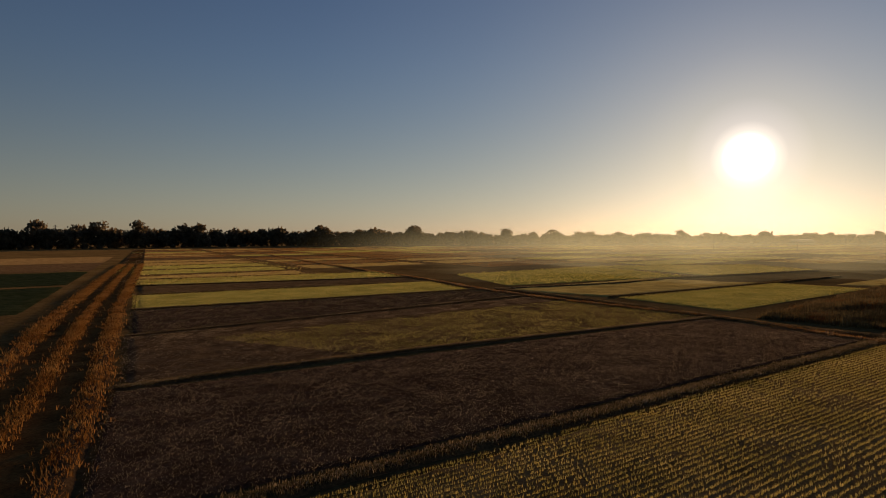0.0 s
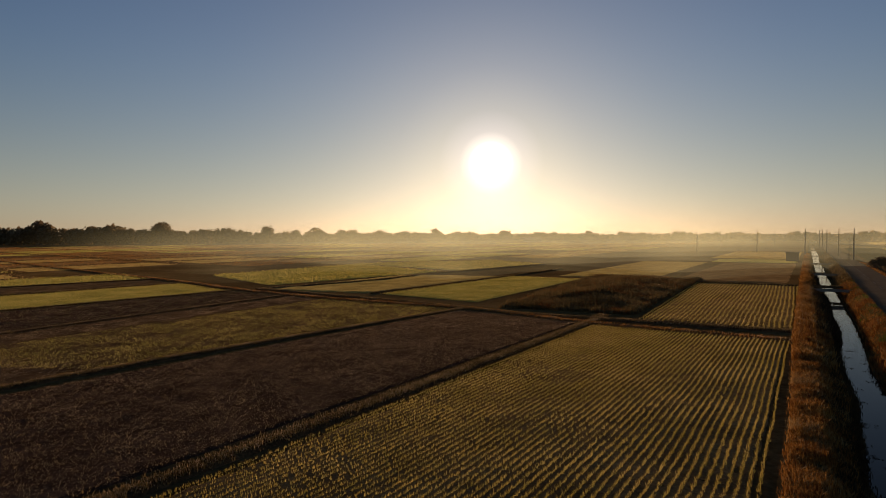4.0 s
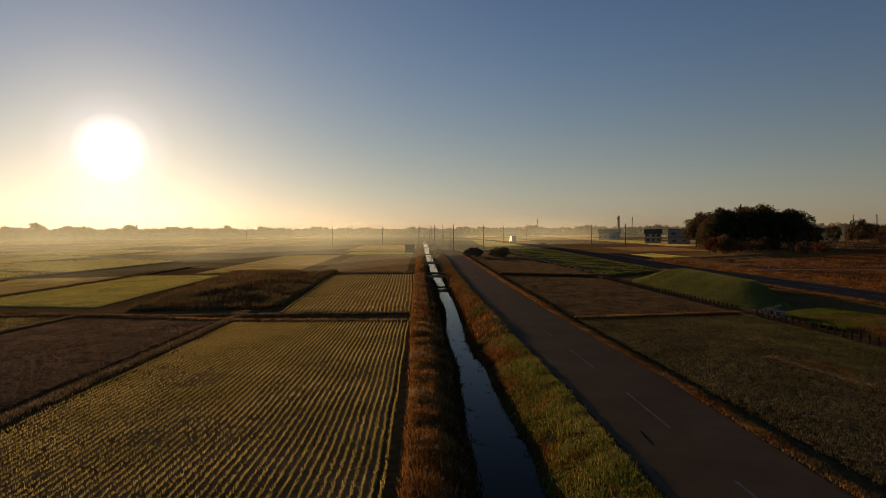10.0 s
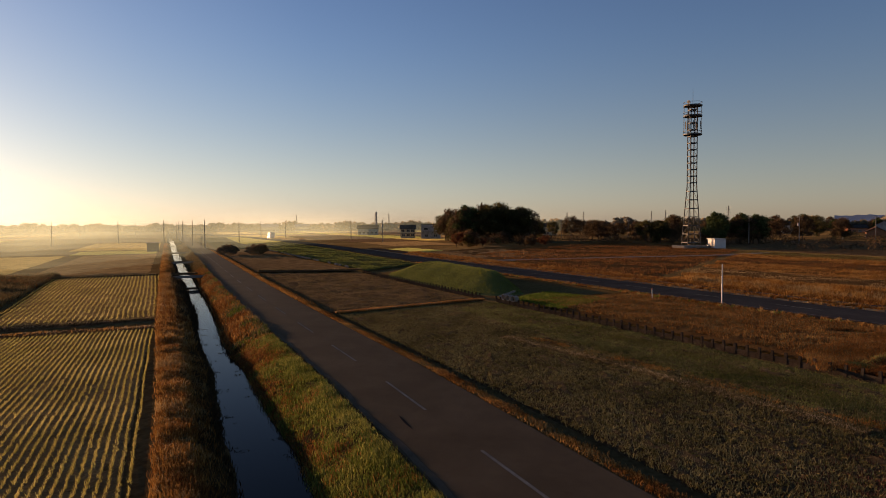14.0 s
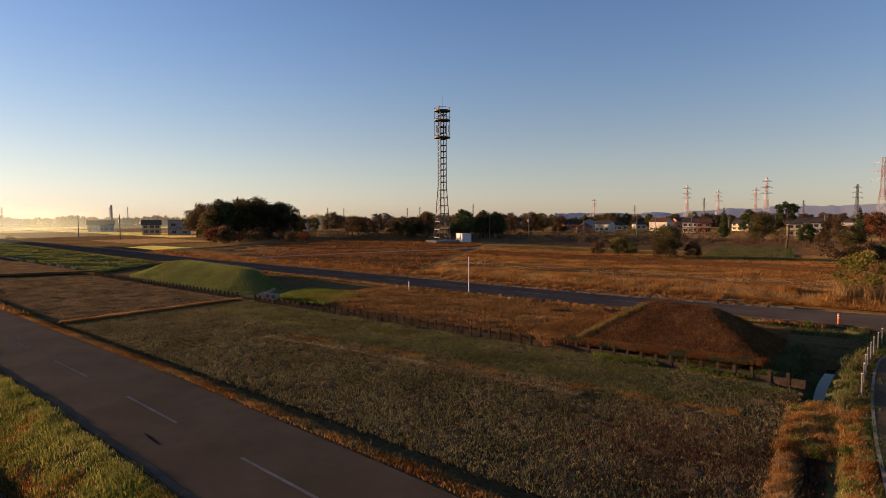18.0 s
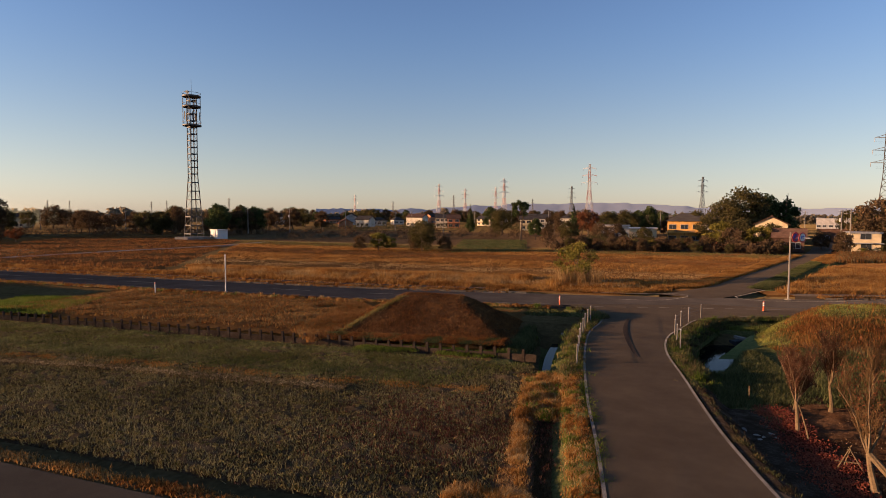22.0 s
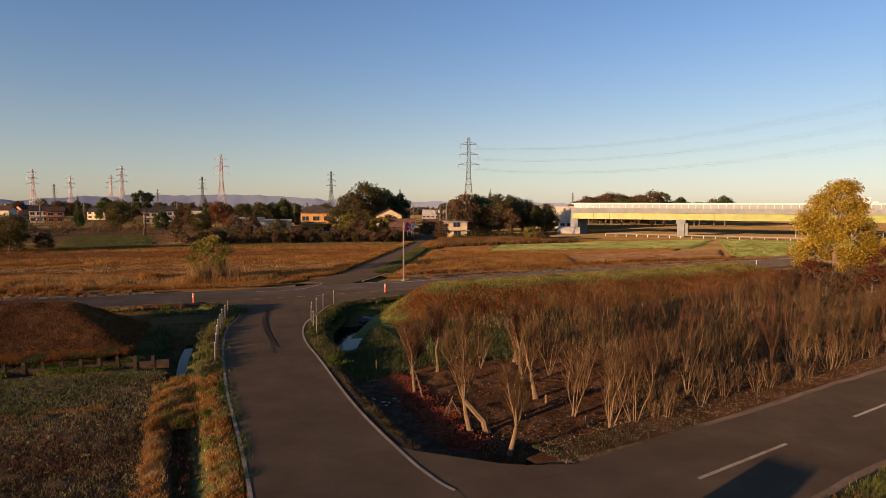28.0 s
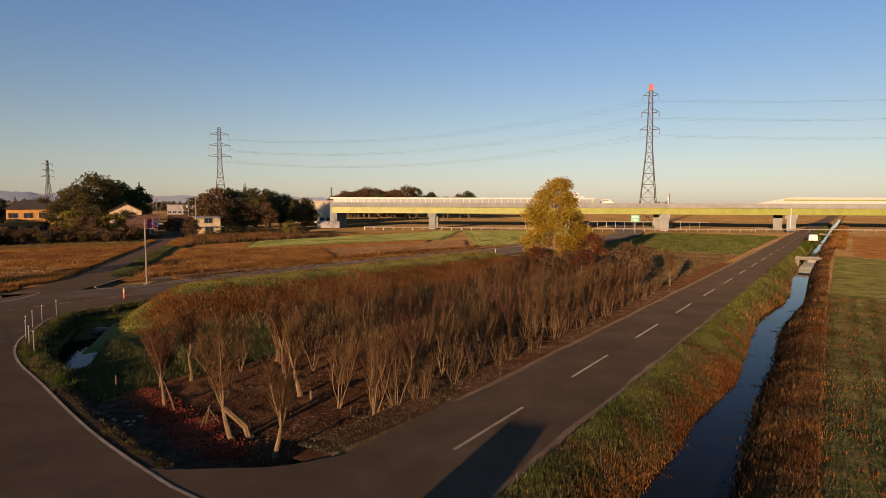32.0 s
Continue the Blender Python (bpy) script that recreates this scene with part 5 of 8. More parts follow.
def mesh_points(co, n, lo=0.0):
    k = int(round(math.sqrt(len(co))))
    g = co.reshape(k, k, 3)
    i, j = rng.integers(0, k - 1, n), rng.integers(0, k - 1, n)
    u, v = rng.random((n, 1)), rng.random((n, 1))
    p = g[i, j] * (1 - u) * (1 - v) + g[i + 1, j] * u * (1 - v) + g[i + 1, j + 1] * u * v + g[i, j + 1] * (1 - u) * v
    return p[p[:, 2] > lo] - np.array((0, 0, 0.04))


m1 = mound([(101, 34), (66.8, 8.0), (73.4, 3.0), (106, 22.5)], 1.9, M_pasture, "green grass-covered earth mound beside the road", 1, (0.3, 0.2), (0.55, 0.3))
B2 = [(37.4, -15.0), (28.3, -24.6), (35.2, -32.6), (47.5, -22.6)]
M_litter = ground_mat("brown_weed_litter", [(0.045, 0.02, 0.009), (0.09, 0.042, 0.017), (0.16, 0.085, 0.034)], 0.5, 9, 1.0)
m2 = mound(B2, 1.8, M_litter, "brown earth mound overgrown with dry weeds", 2, (0.35, 0.36), (0.62, 0.2), 40, -0.8, False)
m3 = mound([(24.8, -47.4), (20.6, -34.4), (-17, -76), (-6, -87)], 1.55, M_pasture, "long grassy bank between orchard and road", 3, (0.22, 0.6), (0.11, 0.08), 60)
stuff("mound_grass", blades("mound_grass", mesh_points(m1, 40000, -0.4), 0.08, 0.05, 4, G_lush, 0.7, 0.15, bend=False), "short green grass on the mound", "grass")
# pale blades stand in for the highlight along the mound's left ridge
edge_ = np.array([(*on_corners(B2, 0.35 * k, 0.62 * k), -0.82 + 2.6 * k) for k in np.linspace(0.2, 1, 700)]) + rng.normal(0, 0.16, (700, 3)) * np.array([1, 1, 0.2])
stuff("mound_grass", blades("mound_grass", edge_, 0.12, 0.03, 4, G_weedy, 0.7, 0.08, bend=False), "pale grass along the mound's edge as its lit ridge", "grass")
stuff("mound_weeds", blades("mound_weeds", mesh_points(m2, 15000, -0.6), 0.11, 0.03, 4, G_rust, 0.9, 0.12, bend=False), "dry brown weeds on the mound", "weeds")
stuff("mound_weeds", blades("mound_weeds", mesh_points(m2, 14000, -0.6), 0.09, 0.03, 4, G_shade, 0.9, 0.12, bend=False), "dark withered weeds on the mound", "weeds")
stuff("mound_weeds", blades("mound_weeds", mesh_points(m2, 1800, -0.6), 0.1, 0.02, 3, G_straw, 1.2, 0.1, bend=False), "straw scattered on the mound", "straw")
foot = np.array([(*on_corners(B2, a, b), -0.1) for a, b in zip(rng.uniform(0.04, 0.94, 5200), rng.uniform(-0.02, 0.14, 5200))])
kf_ = waves(foot[:, 0], foot[:, 1], 31, 1.6) + rng.normal(0, 0.3, len(foot))
stuff("mound_weeds", blades("mound_weeds", foot[kf_ < 0.35], 0.16, 0.035, 4, G_rust, 0.8, 0.1, bend=False), "rusty weeds at the mound's foot", "weeds")
stuff("mound_weeds", blades("mound_weeds", foot[kf_ >= 0.35], 0.14, 0.035, 4, G_weedgreen, 0.8, 0.1, bend=False), "green weeds at the mound's foot", "weeds")
p3 = mesh_points(m3, 90000, -0.5)
k3 = waves(p3[:, 0], p3[:, 1], 91, 2.5) * 0.45 + waves(p3[:, 0], p3[:, 1], 93, 0.8) * 0.3 + rng.normal(0, 0.3, len(p3))
nose = np.clip((p3[:, 0] * 0.75 + (p3[:, 1] + 45) * 0.25 - 15.6) * 0.75, -1.2, 1.6)   # the bank's green end at the bend
# crest and bank end take the grass whose colour is brightened as sunlit
k3 = k3 + np.maximum(np.clip((p3[:, 2] - 1.0) * 2.6, -0.6, 1.3), nose)
for lo, hi, hh_, gm, lb in ((-9, -0.35, 0.2, G_rust, "rusty weeds on the long bank"), (-0.35, 0.1, 0.19, G_dry, "dry orange grass on the long bank"),
                            (0.1, 0.55, 0.16, G_weedy, "olive weeds on the long bank"), (0.55, 9, 0.09, G_mound, "short green grass on the long bank, bright as if sunlit")):
    stuff("mound_grass", blades("mound_grass", p3[(k3 >= lo) & (k3 < hi)], hh_, 0.05, 4, gm, 0.7, 0.13, bend=False), lb, "grass")

# ---- plants ----
M_bark = ground_mat("grey_bark", [(0.07, 0.05, 0.035), (0.13, 0.095, 0.065), (0.22, 0.165, 0.11)], 2, 25, 0.8)
M_palebark = ground_mat("pale_smooth_bark", [(0.1, 0.068, 0.036), (0.165, 0.115, 0.063), (0.25, 0.18, 0.105)], 2, 25, 0.5)
M_twig = ground_mat("brown_twigs", [(0.045, 0.026, 0.012), (0.082, 0.05, 0.023), (0.135, 0.086, 0.042)], 2, 20, 0.3)
M_redtwig = ground_mat("reddish_twigs", [(0.042, 0.019, 0.011), (0.076, 0.035, 0.02), (0.12, 0.06, 0.033)], 2, 20, 0.3)
T_dark = leaf_mat("dark_evergreen_leaves", [(0.0288, 0.0416, 0.016), (0.056, 0.0768, 0.0256), (0.112, 0.125, 0.0416)], 0.25)
T_olive = leaf_mat("olive_leaves", [(0.042, 0.038, 0.014), (0.084, 0.073, 0.027), (0.145, 0.118, 0.044)], 0.5)
T_brown = leaf_mat("brown_autumn_leaves", [(0.05, 0.034, 0.018), (0.096, 0.063, 0.032), (0.165, 0.104, 0.052)], 0.3)
T_red = leaf_mat("red_autumn_leaves", [(0.07, 0.026, 0.013), (0.12, 0.047, 0.022), (0.19, 0.08, 0.034)], 0.35)
T_gold = leaf_mat("golden_autumn_leaves", [(0.2, 0.125, 0.013), (0.34, 0.235, 0.025), (0.46, 0.345, 0.052)], 0.45)
T_yell = leaf_mat("yellow_green_leaves", [(0.09, 0.085, 0.016), (0.17, 0.15, 0.03), (0.28, 0.22, 0.05)], 0.45)
# far leaf colours paled to stand in for distance haze, T_far more than T_wood
T_wood = leaf_mat("less_hazed_wood_leaves", [(0.1, 0.078, 0.05), (0.16, 0.128, 0.08), (0.22, 0.18, 0.11)], 0.6)
T_far = leaf_mat("hazed_wood_leaves", [(0.2, 0.17, 0.115), (0.29, 0.24, 0.16), (0.38, 0.31, 0.2)], 0.75)


def make_tree(h, spread, seed, mat, nleaf, size, bare=0.3, clumps=16, bark=None, cone=False, trunk_r=None, label="", name="tree", taper=0.0):
    r_ = np.random.default_rng(seed)
    t = thing(name, label, "tree")
    tr = Shape()
    r0 = trunk_r or h * 0.022
    cs, rs = [], []
    p = Vector((0, 0, -0.15))
    top = Vector((r_.normal(0, h * 0.03), r_.normal(0, h * 0.03), h * (0.93 if cone else 0.66)))
    prev, k = p, 6
    trunk_pts = [p]
    for i in range(1, k + 1):
        q = p.lerp(top, i / k) + Vector((r_.normal(0, h * 0.012), r_.normal(0, h * 0.012), 0))
        tr.rod(prev, q, r0 * (1.25 - (i - 1) / k), r0 * (1.25 - i / k) + 0.01, 7)
        prev = q
        trunk_pts.append(q)
    for i in range(clumps):
        u = (i + 0.5) / clumps
        if cone:
            z = h * (bare + (1 - bare) * u)
            rr = spread * (1.02 - u) + 0.15
            a = i * 2.4
            c = Vector((math.cos(a) * rr * 0.45, math.sin(a) * rr * 0.45, z))
            cr = rr * 0.7
        else:
            a = i * 2.4 + r_.normal(0, 0.4)
            ph = math.acos(1 - 1.75 * u)
            c = Vector((math.cos(a) * math.sin(ph) * spread * 0.68, math.sin(a) * math.sin(ph) * spread * 0.68,
                        h * (bare + (1 - bare) * 0.5) + math.cos(ph) * h * (1 - bare) * (0.38 + 0.09 * (taper > 0))))
            k_ = 1 + taper * 0.5 - taper * 1.1 * max(0, math.cos(ph) + 0.35)
            c.x, c.y = c.x * k_, c.y * k_
            c += Vector(r_.normal(0, spread * 0.1, 3))
            cr = spread * r_.uniform(0.26, 0.44) * (1 - taper * 0.5 * max(0, math.cos(ph)) - 0.06 * (taper > 0))
        cs.append(c)
        rs.append(cr)
        base = min(trunk_pts[2:], key=lambda w: abs(w.z - c.z * 0.72))
        mid = base.lerp(c, 0.5) + Vector((0, 0, -0.06 * h * (0 if cone else 1)))
        tr.rod(base, mid, r0 * 0.4, r0 * 0.25, 4)
        tr.rod(mid, c, r0 * 0.25, r0 * 0.07, 4)
    part("trunk", tr, bark or M_bark, t)
    tagged(part("crown", leaves("crown", cs, rs, nleaf, size, mat, r_), mat, t), kind="stuff")
    return t


def make_shrub(h, seed, bark, stems=5, leaf=None, single=False, label="", fork=0.3, dense=1.0, second=None):
    """A bare, upright orchard shrub: stems, ascending branches and twigs."""
    r_ = np.random.default_rng(seed)
    t = thing("orchard_tree", label, "tree", "bare orchard trees")
    tw = Shape()
    tips = []

    def up(a, d, length, r0, seg, bend):
        p, q = Vector(a), Vector(d).normalized()
        pts = [p.copy()]
        for i in range(seg):
            q = (q + Vector((r_.normal(0, bend), r_.normal(0, bend), 0.16))).normalized()
            p = p + q * (length / seg)
            pts.append(p.copy())
        return pts

    starts = []
    if single:
        tl = h * fork
        pts = up((0, 0, -0.1), (r_.normal(0, 0.12), r_.normal(0, 0.12), 1), tl, 0, 3, 0.08)
        st = Shape()
        for i in range(3):
            st.rod(pts[i], pts[i + 1], 0.1 - 0.015 * i, 0.1 - 0.015 * (i + 1), 7)
        st.rod(pts[0], pts[0] + Vector((0, 0, 0.22)), 0.14, 0.095, 7)
        part("trunk", st, bark, t)
        if second is not None:
            part("trunk", Shape().tube([(*second, -0.1), (second[0] * 0.7, second[1] * 0.7, tl * 0.35), tuple(pts[-1] + Vector((0, 0, 0.05)))], [0.13, 0.1, 0.08], 7), bark, t)
        starts = [(pts[-1], 0.034) for _ in range(stems)]
        rest = h - tl
    else:
        rest = h
        starts = [(Vector((r_.normal(0, 0.06), r_.normal(0, 0.06), -0.08)), 0.026) for _ in range(stems)]
    for k, (a, r0) in enumerate(starts):
        ang = 6.283 * k / stems + r_.normal(0, 0.4)
        ln = rest * r_.uniform(0.72, 1.0)
        sp = 0.34 if single else 0.2
        pts = up(a, (math.cos(ang) * sp, math.sin(ang) * sp, 1), ln, r0, 6, 0.15)
        st = Shape()
        for i in range(6):
            st.rod(pts[i], pts[i + 1], r0 * (1 - 0.13 * i), r0 * (1 - 0.13 * (i + 1)), 5)
        part("stem", st, bark, t)
        for b in range(int(12 * dense)):
            i = int(r_.integers(1 if single else 2, 6))
            o = pts[i].lerp(pts[i + 1], r_.random())
            an = r_.uniform(0, 6.283)
            bl = rest * r_.uniform(0.18, 0.4) * (1.15 - i * 0.1)
            bp = up(o, (math.cos(an) * 0.62, math.sin(an) * 0.62, 0.85), bl, 0, 3, 0.14)
            for j in range(3):
                tw.rod(bp[j], bp[j + 1], 0.010 - 0.0025 * j, 0.0075 - 0.0025 * j, 3)
            tips.append(bp[-1])
            for c in range(int(3 * dense)):
                o2 = bp[int(r_.integers(0, 3))]
                an = r_.uniform(0, 6.283)
                e = o2 + Vector((math.cos(an) * 0.17, math.sin(an) * 0.17, 0.3)) * r_.uniform(0.5, 1.5)
                tw.rod(o2, e, 0.006, 0.0025, 3)
                tips.append(e)
    tagged(part("twig", tw, M_twig if seed % 3 else M_redtwig, t), kind="stuff")
    if leaf is not None:
        tagged(part("foliage", leaves("foliage", tips, [0.12] * len(tips), len(tips), 0.034, leaf, r_), leaf, t), kind="stuff")
    return t


def put(t, x, y, z=0.0, turn=0.0, scale=1.0):
    t.scale = (scale, scale, scale)
    t.location = (x, y, z)
    t.rotation_euler = (0, 0, turn)
    return t


def copy_at(t, x, y, z, turn, scale, label=""):
    c = copy_thing(t, Matrix.Identity(4))
    put(c, x, y, z, turn, scale)
    if label:
        tagged(c, label)
    return c


# orchard ground
field([(9.0, -18.6), (3.9, -18.3), (-24.5, -58.0), (19.6, -40.6)], M_orch, "dark orchard soil under the bare trees", -0.4, 0.35, 0.03, 0.8, seed=31)
field([(-24.5, -58.3), (-34, -72), (-18, -80), (18.0, -41.5)], M_bank, "weedy ground behind the orchard", -0.38, 0.6, 0.08, 1.0, seed=32)
T_straw_ = leaf_mat("pale_leaf_scraps", [(0.16, 0.12, 0.08), (0.26, 0.2, 0.14), (0.4, 0.32, 0.24)], 0.2)
T_fallen = leaf_mat("fallen_red_leaves", [(0.11, 0.028, 0.017), (0.2, 0.047, 0.028), (0.32, 0.1, 0.05)], 0.25)
stuff("fallen_leaves", leaves("fallen_leaves", [(*p, -0.31) for p in ((7.2, -19.9), (8.4, -20.9), (9.5, -22.1), (10.6, -23.4), (11.8, -24.8), (12.9, -26.0), (9.0, -22.4))], [1.05] * 7, 9000, 0.04, T_fallen, np.random.default_rng(3), 0.02),
      "fallen red leaves on dark soil", "leaves")
tagged(new("gravel_verge", strip_mesh("gravel_verge", [(4.2, -17.7), (6.6, -17.9), (9.2, -20.6), (14.0, -25.2)], [0.9, 1.7, 2.2, 1.2], -0.36, M_gravel, 0.8)), "gravel at the corner of the orchard, darkened for shade", "gravel", kind="structure")
tagged(new("gravel_verge", strip_mesh("gravel_verge", [tuple(lane_to(s, 14.22)) for s in (-12.6, -16, -24, -30, -45, -62, -90)], [0.5, 1.3, 1.8, 1.9, 1.9, 1.9, 1.9], 0.005, M_orch, 1.5, 0.0)), "strip of dark pebbly soil beside the road", "gravel", kind="structure")
vp_ = np.array([(*lane_to(-13.5 - 46 * u ** 1.6, 13.4 + 1.7 * v), 0.01) for u, v in rng.random((2600, 2))])
stuff("pebbles", leaves("pebbles", vp_, np.full(len(vp_), 0.12), 5200, 0.022, T_straw_, np.random.default_rng(4), 0.05), "pale pebbles and leaf scraps along the road's edge", "pebbles")
stuff("verge_grass", blades("verge_grass", patchy(vp_, 2.0)[:900], 0.08, 0.02, 4, G_weedgreen, 0.9, 0.08, bend=False), "sparse low weeds along the road's edge", "grass")

rl_ = np.random.default_rng(8)
oq = quad_points([(8.6, -19.2), (4.2, -19.0), (-16, -47), (13.0, -35.0)], 5200)
stuff("fallen_leaves", leaves("fallen_leaves", [(*p, -0.36) for p in oq], [0.25] * len(oq), 9000, 0.035, T_brown, rl_, 0.05), "brown leaves scattered over the orchard soil", "leaves")
stuff("fallen_leaves", leaves("fallen_leaves", [(*p, -0.36) for p in oq[:2500]], [0.3] * 2500, 1500, 0.02, T_straw_, rl_, 0.05), "pale dry leaves and pebbles on the orchard soil", "leaves")

pale = [make_shrub(h, sd, M_palebark, stems=st, single=True, label=lb, leaf=lf, fork=fk, dense=dn, second=s2) for h, sd, st, lb, lf, fk, dn, s2 in (
    (3.3, 41, 6, "bare orchard tree with a pale thick trunk", None, 0.34, 1.7, None), (3.9, 42, 9, "orchard tree with pale trunk and brown leaves", T_brown, 0.36, 2.0, None),
    (3.6, 44, 5, "orchard tree on two pale leaning trunks with few red leaves", T_red, 0.3, 1.8, (-0.5, -0.22)))]
bare = [make_shrub(h, sd, bk, stems=st, label=lb, leaf=lf, dense=1.15) for h, sd, st, bk, lb, lf in (
    (3.5, 51, 5, M_palebark, "bare multi-stemmed orchard shrub", None), (3.9, 52, 5, M_palebark, "bare upright orchard shrub", None),
    (3.2, 53, 7, M_palebark, "bare bushy orchard shrub", None), (3.7, 54, 5, M_twig, "reddish bare orchard shrub", None),
    (4.1, 55, 6, M_twig, "tall bare orchard shrub with few leaves", T_brown), (2.6, 56, 5, M_palebark, "small bare orchard shrub", None))]
T_fruit = leaf_mat("ripe_orange_fruit", [(0.5, 0.2, 0.02), (0.66, 0.28, 0.03), (0.8, 0.38, 0.05)], 0.3)
persimmon = make_shrub(4.2, 61, M_twig, stems=6, label="bare shrub with a few bright orange fruits", leaf=T_fruit, dense=0.7)
put(pale[0], 5.4, -19.7, -0.42, 0.4, 1.02)
put(pale[1], 11.3, -24.6, -0.42, 1.4, 0.9)
put(pale[2], 7.35, -21.1, -0.42, 0.0, 1.25)
orr = random.Random(12)
for t, x, y, s in ((pale[1], 11.75, -28.4, 0.9), (pale[0], 6.0, -26.1, 1.15), (pale[1], 12.7, -27.2, 0.7), (pale[1], 7.6, -29.6, 0.95), (pale[0], 8.6, -32.0, 1.05), (pale[0], 11.1, -30.9, 0.95)):
    copy_at(t, x, y, -0.38, orr.uniform(0, 6), s)
used = [False] * len(bare)


def plant(x, y, kind, sc):
    if not used[kind]:
        used[kind] = True
        put(bare[kind], x, y, -0.4, orr.uniform(0, 6), sc)
    else:
        copy_at(bare[kind], x, y, -0.4, orr.uniform(0, 6), sc)


for x, y in ((4.0, -24.4), (2.4, -23.2), (1.6, -23.7)):
    plant(x, y, orr.choice((0, 2, 1)), 1.0)
for row, nn in enumerate((14.7, 16.8, 19.2, 22.0, 25.0, 28.0)):
    s = -19.0 - (0.6 if row in (1, 2) else 0) - (4.0 if row == 5 else 0)
    while s > -57.5 + row * 0.6:
        x, y = lane_to(s + orr.uniform(-0.35, 0.35), nn + orr.uniform(-0.35, 0.35))
        plant(x, y, orr.choice((0, 1, 2, 3, 4) if row else (0, 1, 2, 5)), orr.uniform(0.7, 0.95) if row else orr.uniform(0.42, 0.75))
        s -= orr.uniform(0.8, 1.3) if row < 2 else orr.uniform(1.35, 2.0) + row * 0.16
for _ in range(46):
    s, nn = orr.uniform(-30, -60), orr.uniform(28, 34)
    x, y = lane_to(s, nn)
    if nn < 34 - (abs(s) - 30) * 0.16:
        plant(x, y, orr.choice((3, 4)), orr.uniform(0.6, 0.85))
put(persimmon, *far(-172.9, 45)[:2], -0.3, 0.5, 1.0)
copy_at(persimmon, *far(-174.0, 43)[:2], -0.3, 1.5, 0.85)
# tall weeds behind the orchard and up the bank
Q = [(17, -41), (2, -36), (-24, -62), (-14, -80)]
stuff("tall_weeds", blades("tall_weeds", on_quad(Q, 9000, -0.38), 0.45, 0.05, 3, G_scrub, 0.4, 0.15), "tall brown withered weeds behind the orchard", "weeds")
stuff("tall_weeds", blades("tall_weeds", mesh_points(m3, 2500, 0.2), 0.3, 0.03, 3, G_rust, 0.3, 0.15), "tall rusty weeds on the bank", "weeds")
stuff("orchard_weeds", blades("orchard_weeds", on_quad([(12, -29), (8, -34), (13, -43), (18.5, -40)], 7000, -0.38), 0.2, 0.05, 4, G_weedgreen, 0.7, 0.12), "low green weeds at the ditch", "weeds")
stuff("orchard_weeds", blades("orchard_weeds", on_quad([(2, -24), (0.5, -23), (-20, -54), (2, -40)], 3000, -0.38), 0.12, 0.03, 3, G_scrub, 0.9, 0.1, bend=False), "sparse weeds on orchard soil", "weeds")

# clutter on the orchard floor
for x, y, h, r0 in ((3.3, -23.5, 0.42, 0.07), (5.4, -25.6, 0.4, 0.06), (0.4, -23.4, 0.3, 0.06), (-1.6, -26.4, 0.34, 0.06)):
    st_ = thing("stump", "short pale stump of a cut orchard tree", "stump", "stumps", at=pose(x, y, -0.42, 4, -5, x * 40))
    part("wood", Shape().rod((0, 0, -0.1), (0, 0, h), r0 * 1.2, r0 * 0.85, 8), M_palebark, st_)
    part("knot", Shape().rod((r0 * 0.6, 0, h * 0.6), (r0 * 1.7, 0, h * 0.85), r0 * 0.4, r0 * 0.2, 6), M_palebark, st_)
fr_ = thing("stick_frame", "small leaning frame of pale sticks on dark soil", "frame", at=pose(8.6, -22.3, -0.42, 0, 0, 35))
for a, b in (((-0.45, 0, 0), (0.05, 0.05, 0.85)), ((0.4, 0.1, 0), (-0.05, 0, 0.9)), ((-0.35, -0.05, 0.3), (0.42, 0.05, 0.34)), ((0.1, -0.3, 0), (0.0, 0.1, 0.8))):
    part("stick", Shape().rod(a, b, 0.022, 0.016, 6), M_palebark, fr_)
stake = thing("stake", "thin pale wooden stake in the grass", "stake", at=pose(14.7, -27.2, -0.55))
part("shaft", Shape().rod((0, 0, -0.1), (0.02, 0, 0.75), 0.035, 0.03, 6), M_palebark, stake)
prop = thing("stake", "leaning dead branch beside an orchard tree", "branch", at=pose(10.6, -24.0, -0.45))
part("shaft", Shape().tube([(0, 0, -0.1), (0.1, 0.1, 0.5), (0.3, 0.1, 1.1), (0.38, 0.2, 1.4)], [0.035, 0.03, 0.02, 0.012], 6), M_palebark, prop)
dbr = np.random.default_rng(8)
for k in range(7):
    x, y = 12.0 + dbr.normal(0, 0.35), -22.7 + dbr.normal(0, 0.3)
    sc_ = thing("rubbish_scrap", "crumpled pale plastic scrap on dark gravel", "scrap", "scraps", at=pose(x, y, -0.36, dbr.uniform(-20, 20), dbr.uniform(-20, 20), dbr.uniform(0, 360)))
    w_ = dbr.uniform(0.08, 0.2)
    part("sheet", Shape().add([(-w_, -0.06, 0), (w_, -0.08, 0.03), (w_ * 0.8, 0.07, 0.01), (-w_ * 0.9, 0.06, 0.05), (0, 0, 0.08), (0, 0, -0.03)], [(0, 1, 4), (1, 2, 4), (2, 3, 4), (3, 0, 4), (1, 0, 5), (2, 1, 5), (3, 2, 5), (0, 3, 5)]), M_conc, sc_)
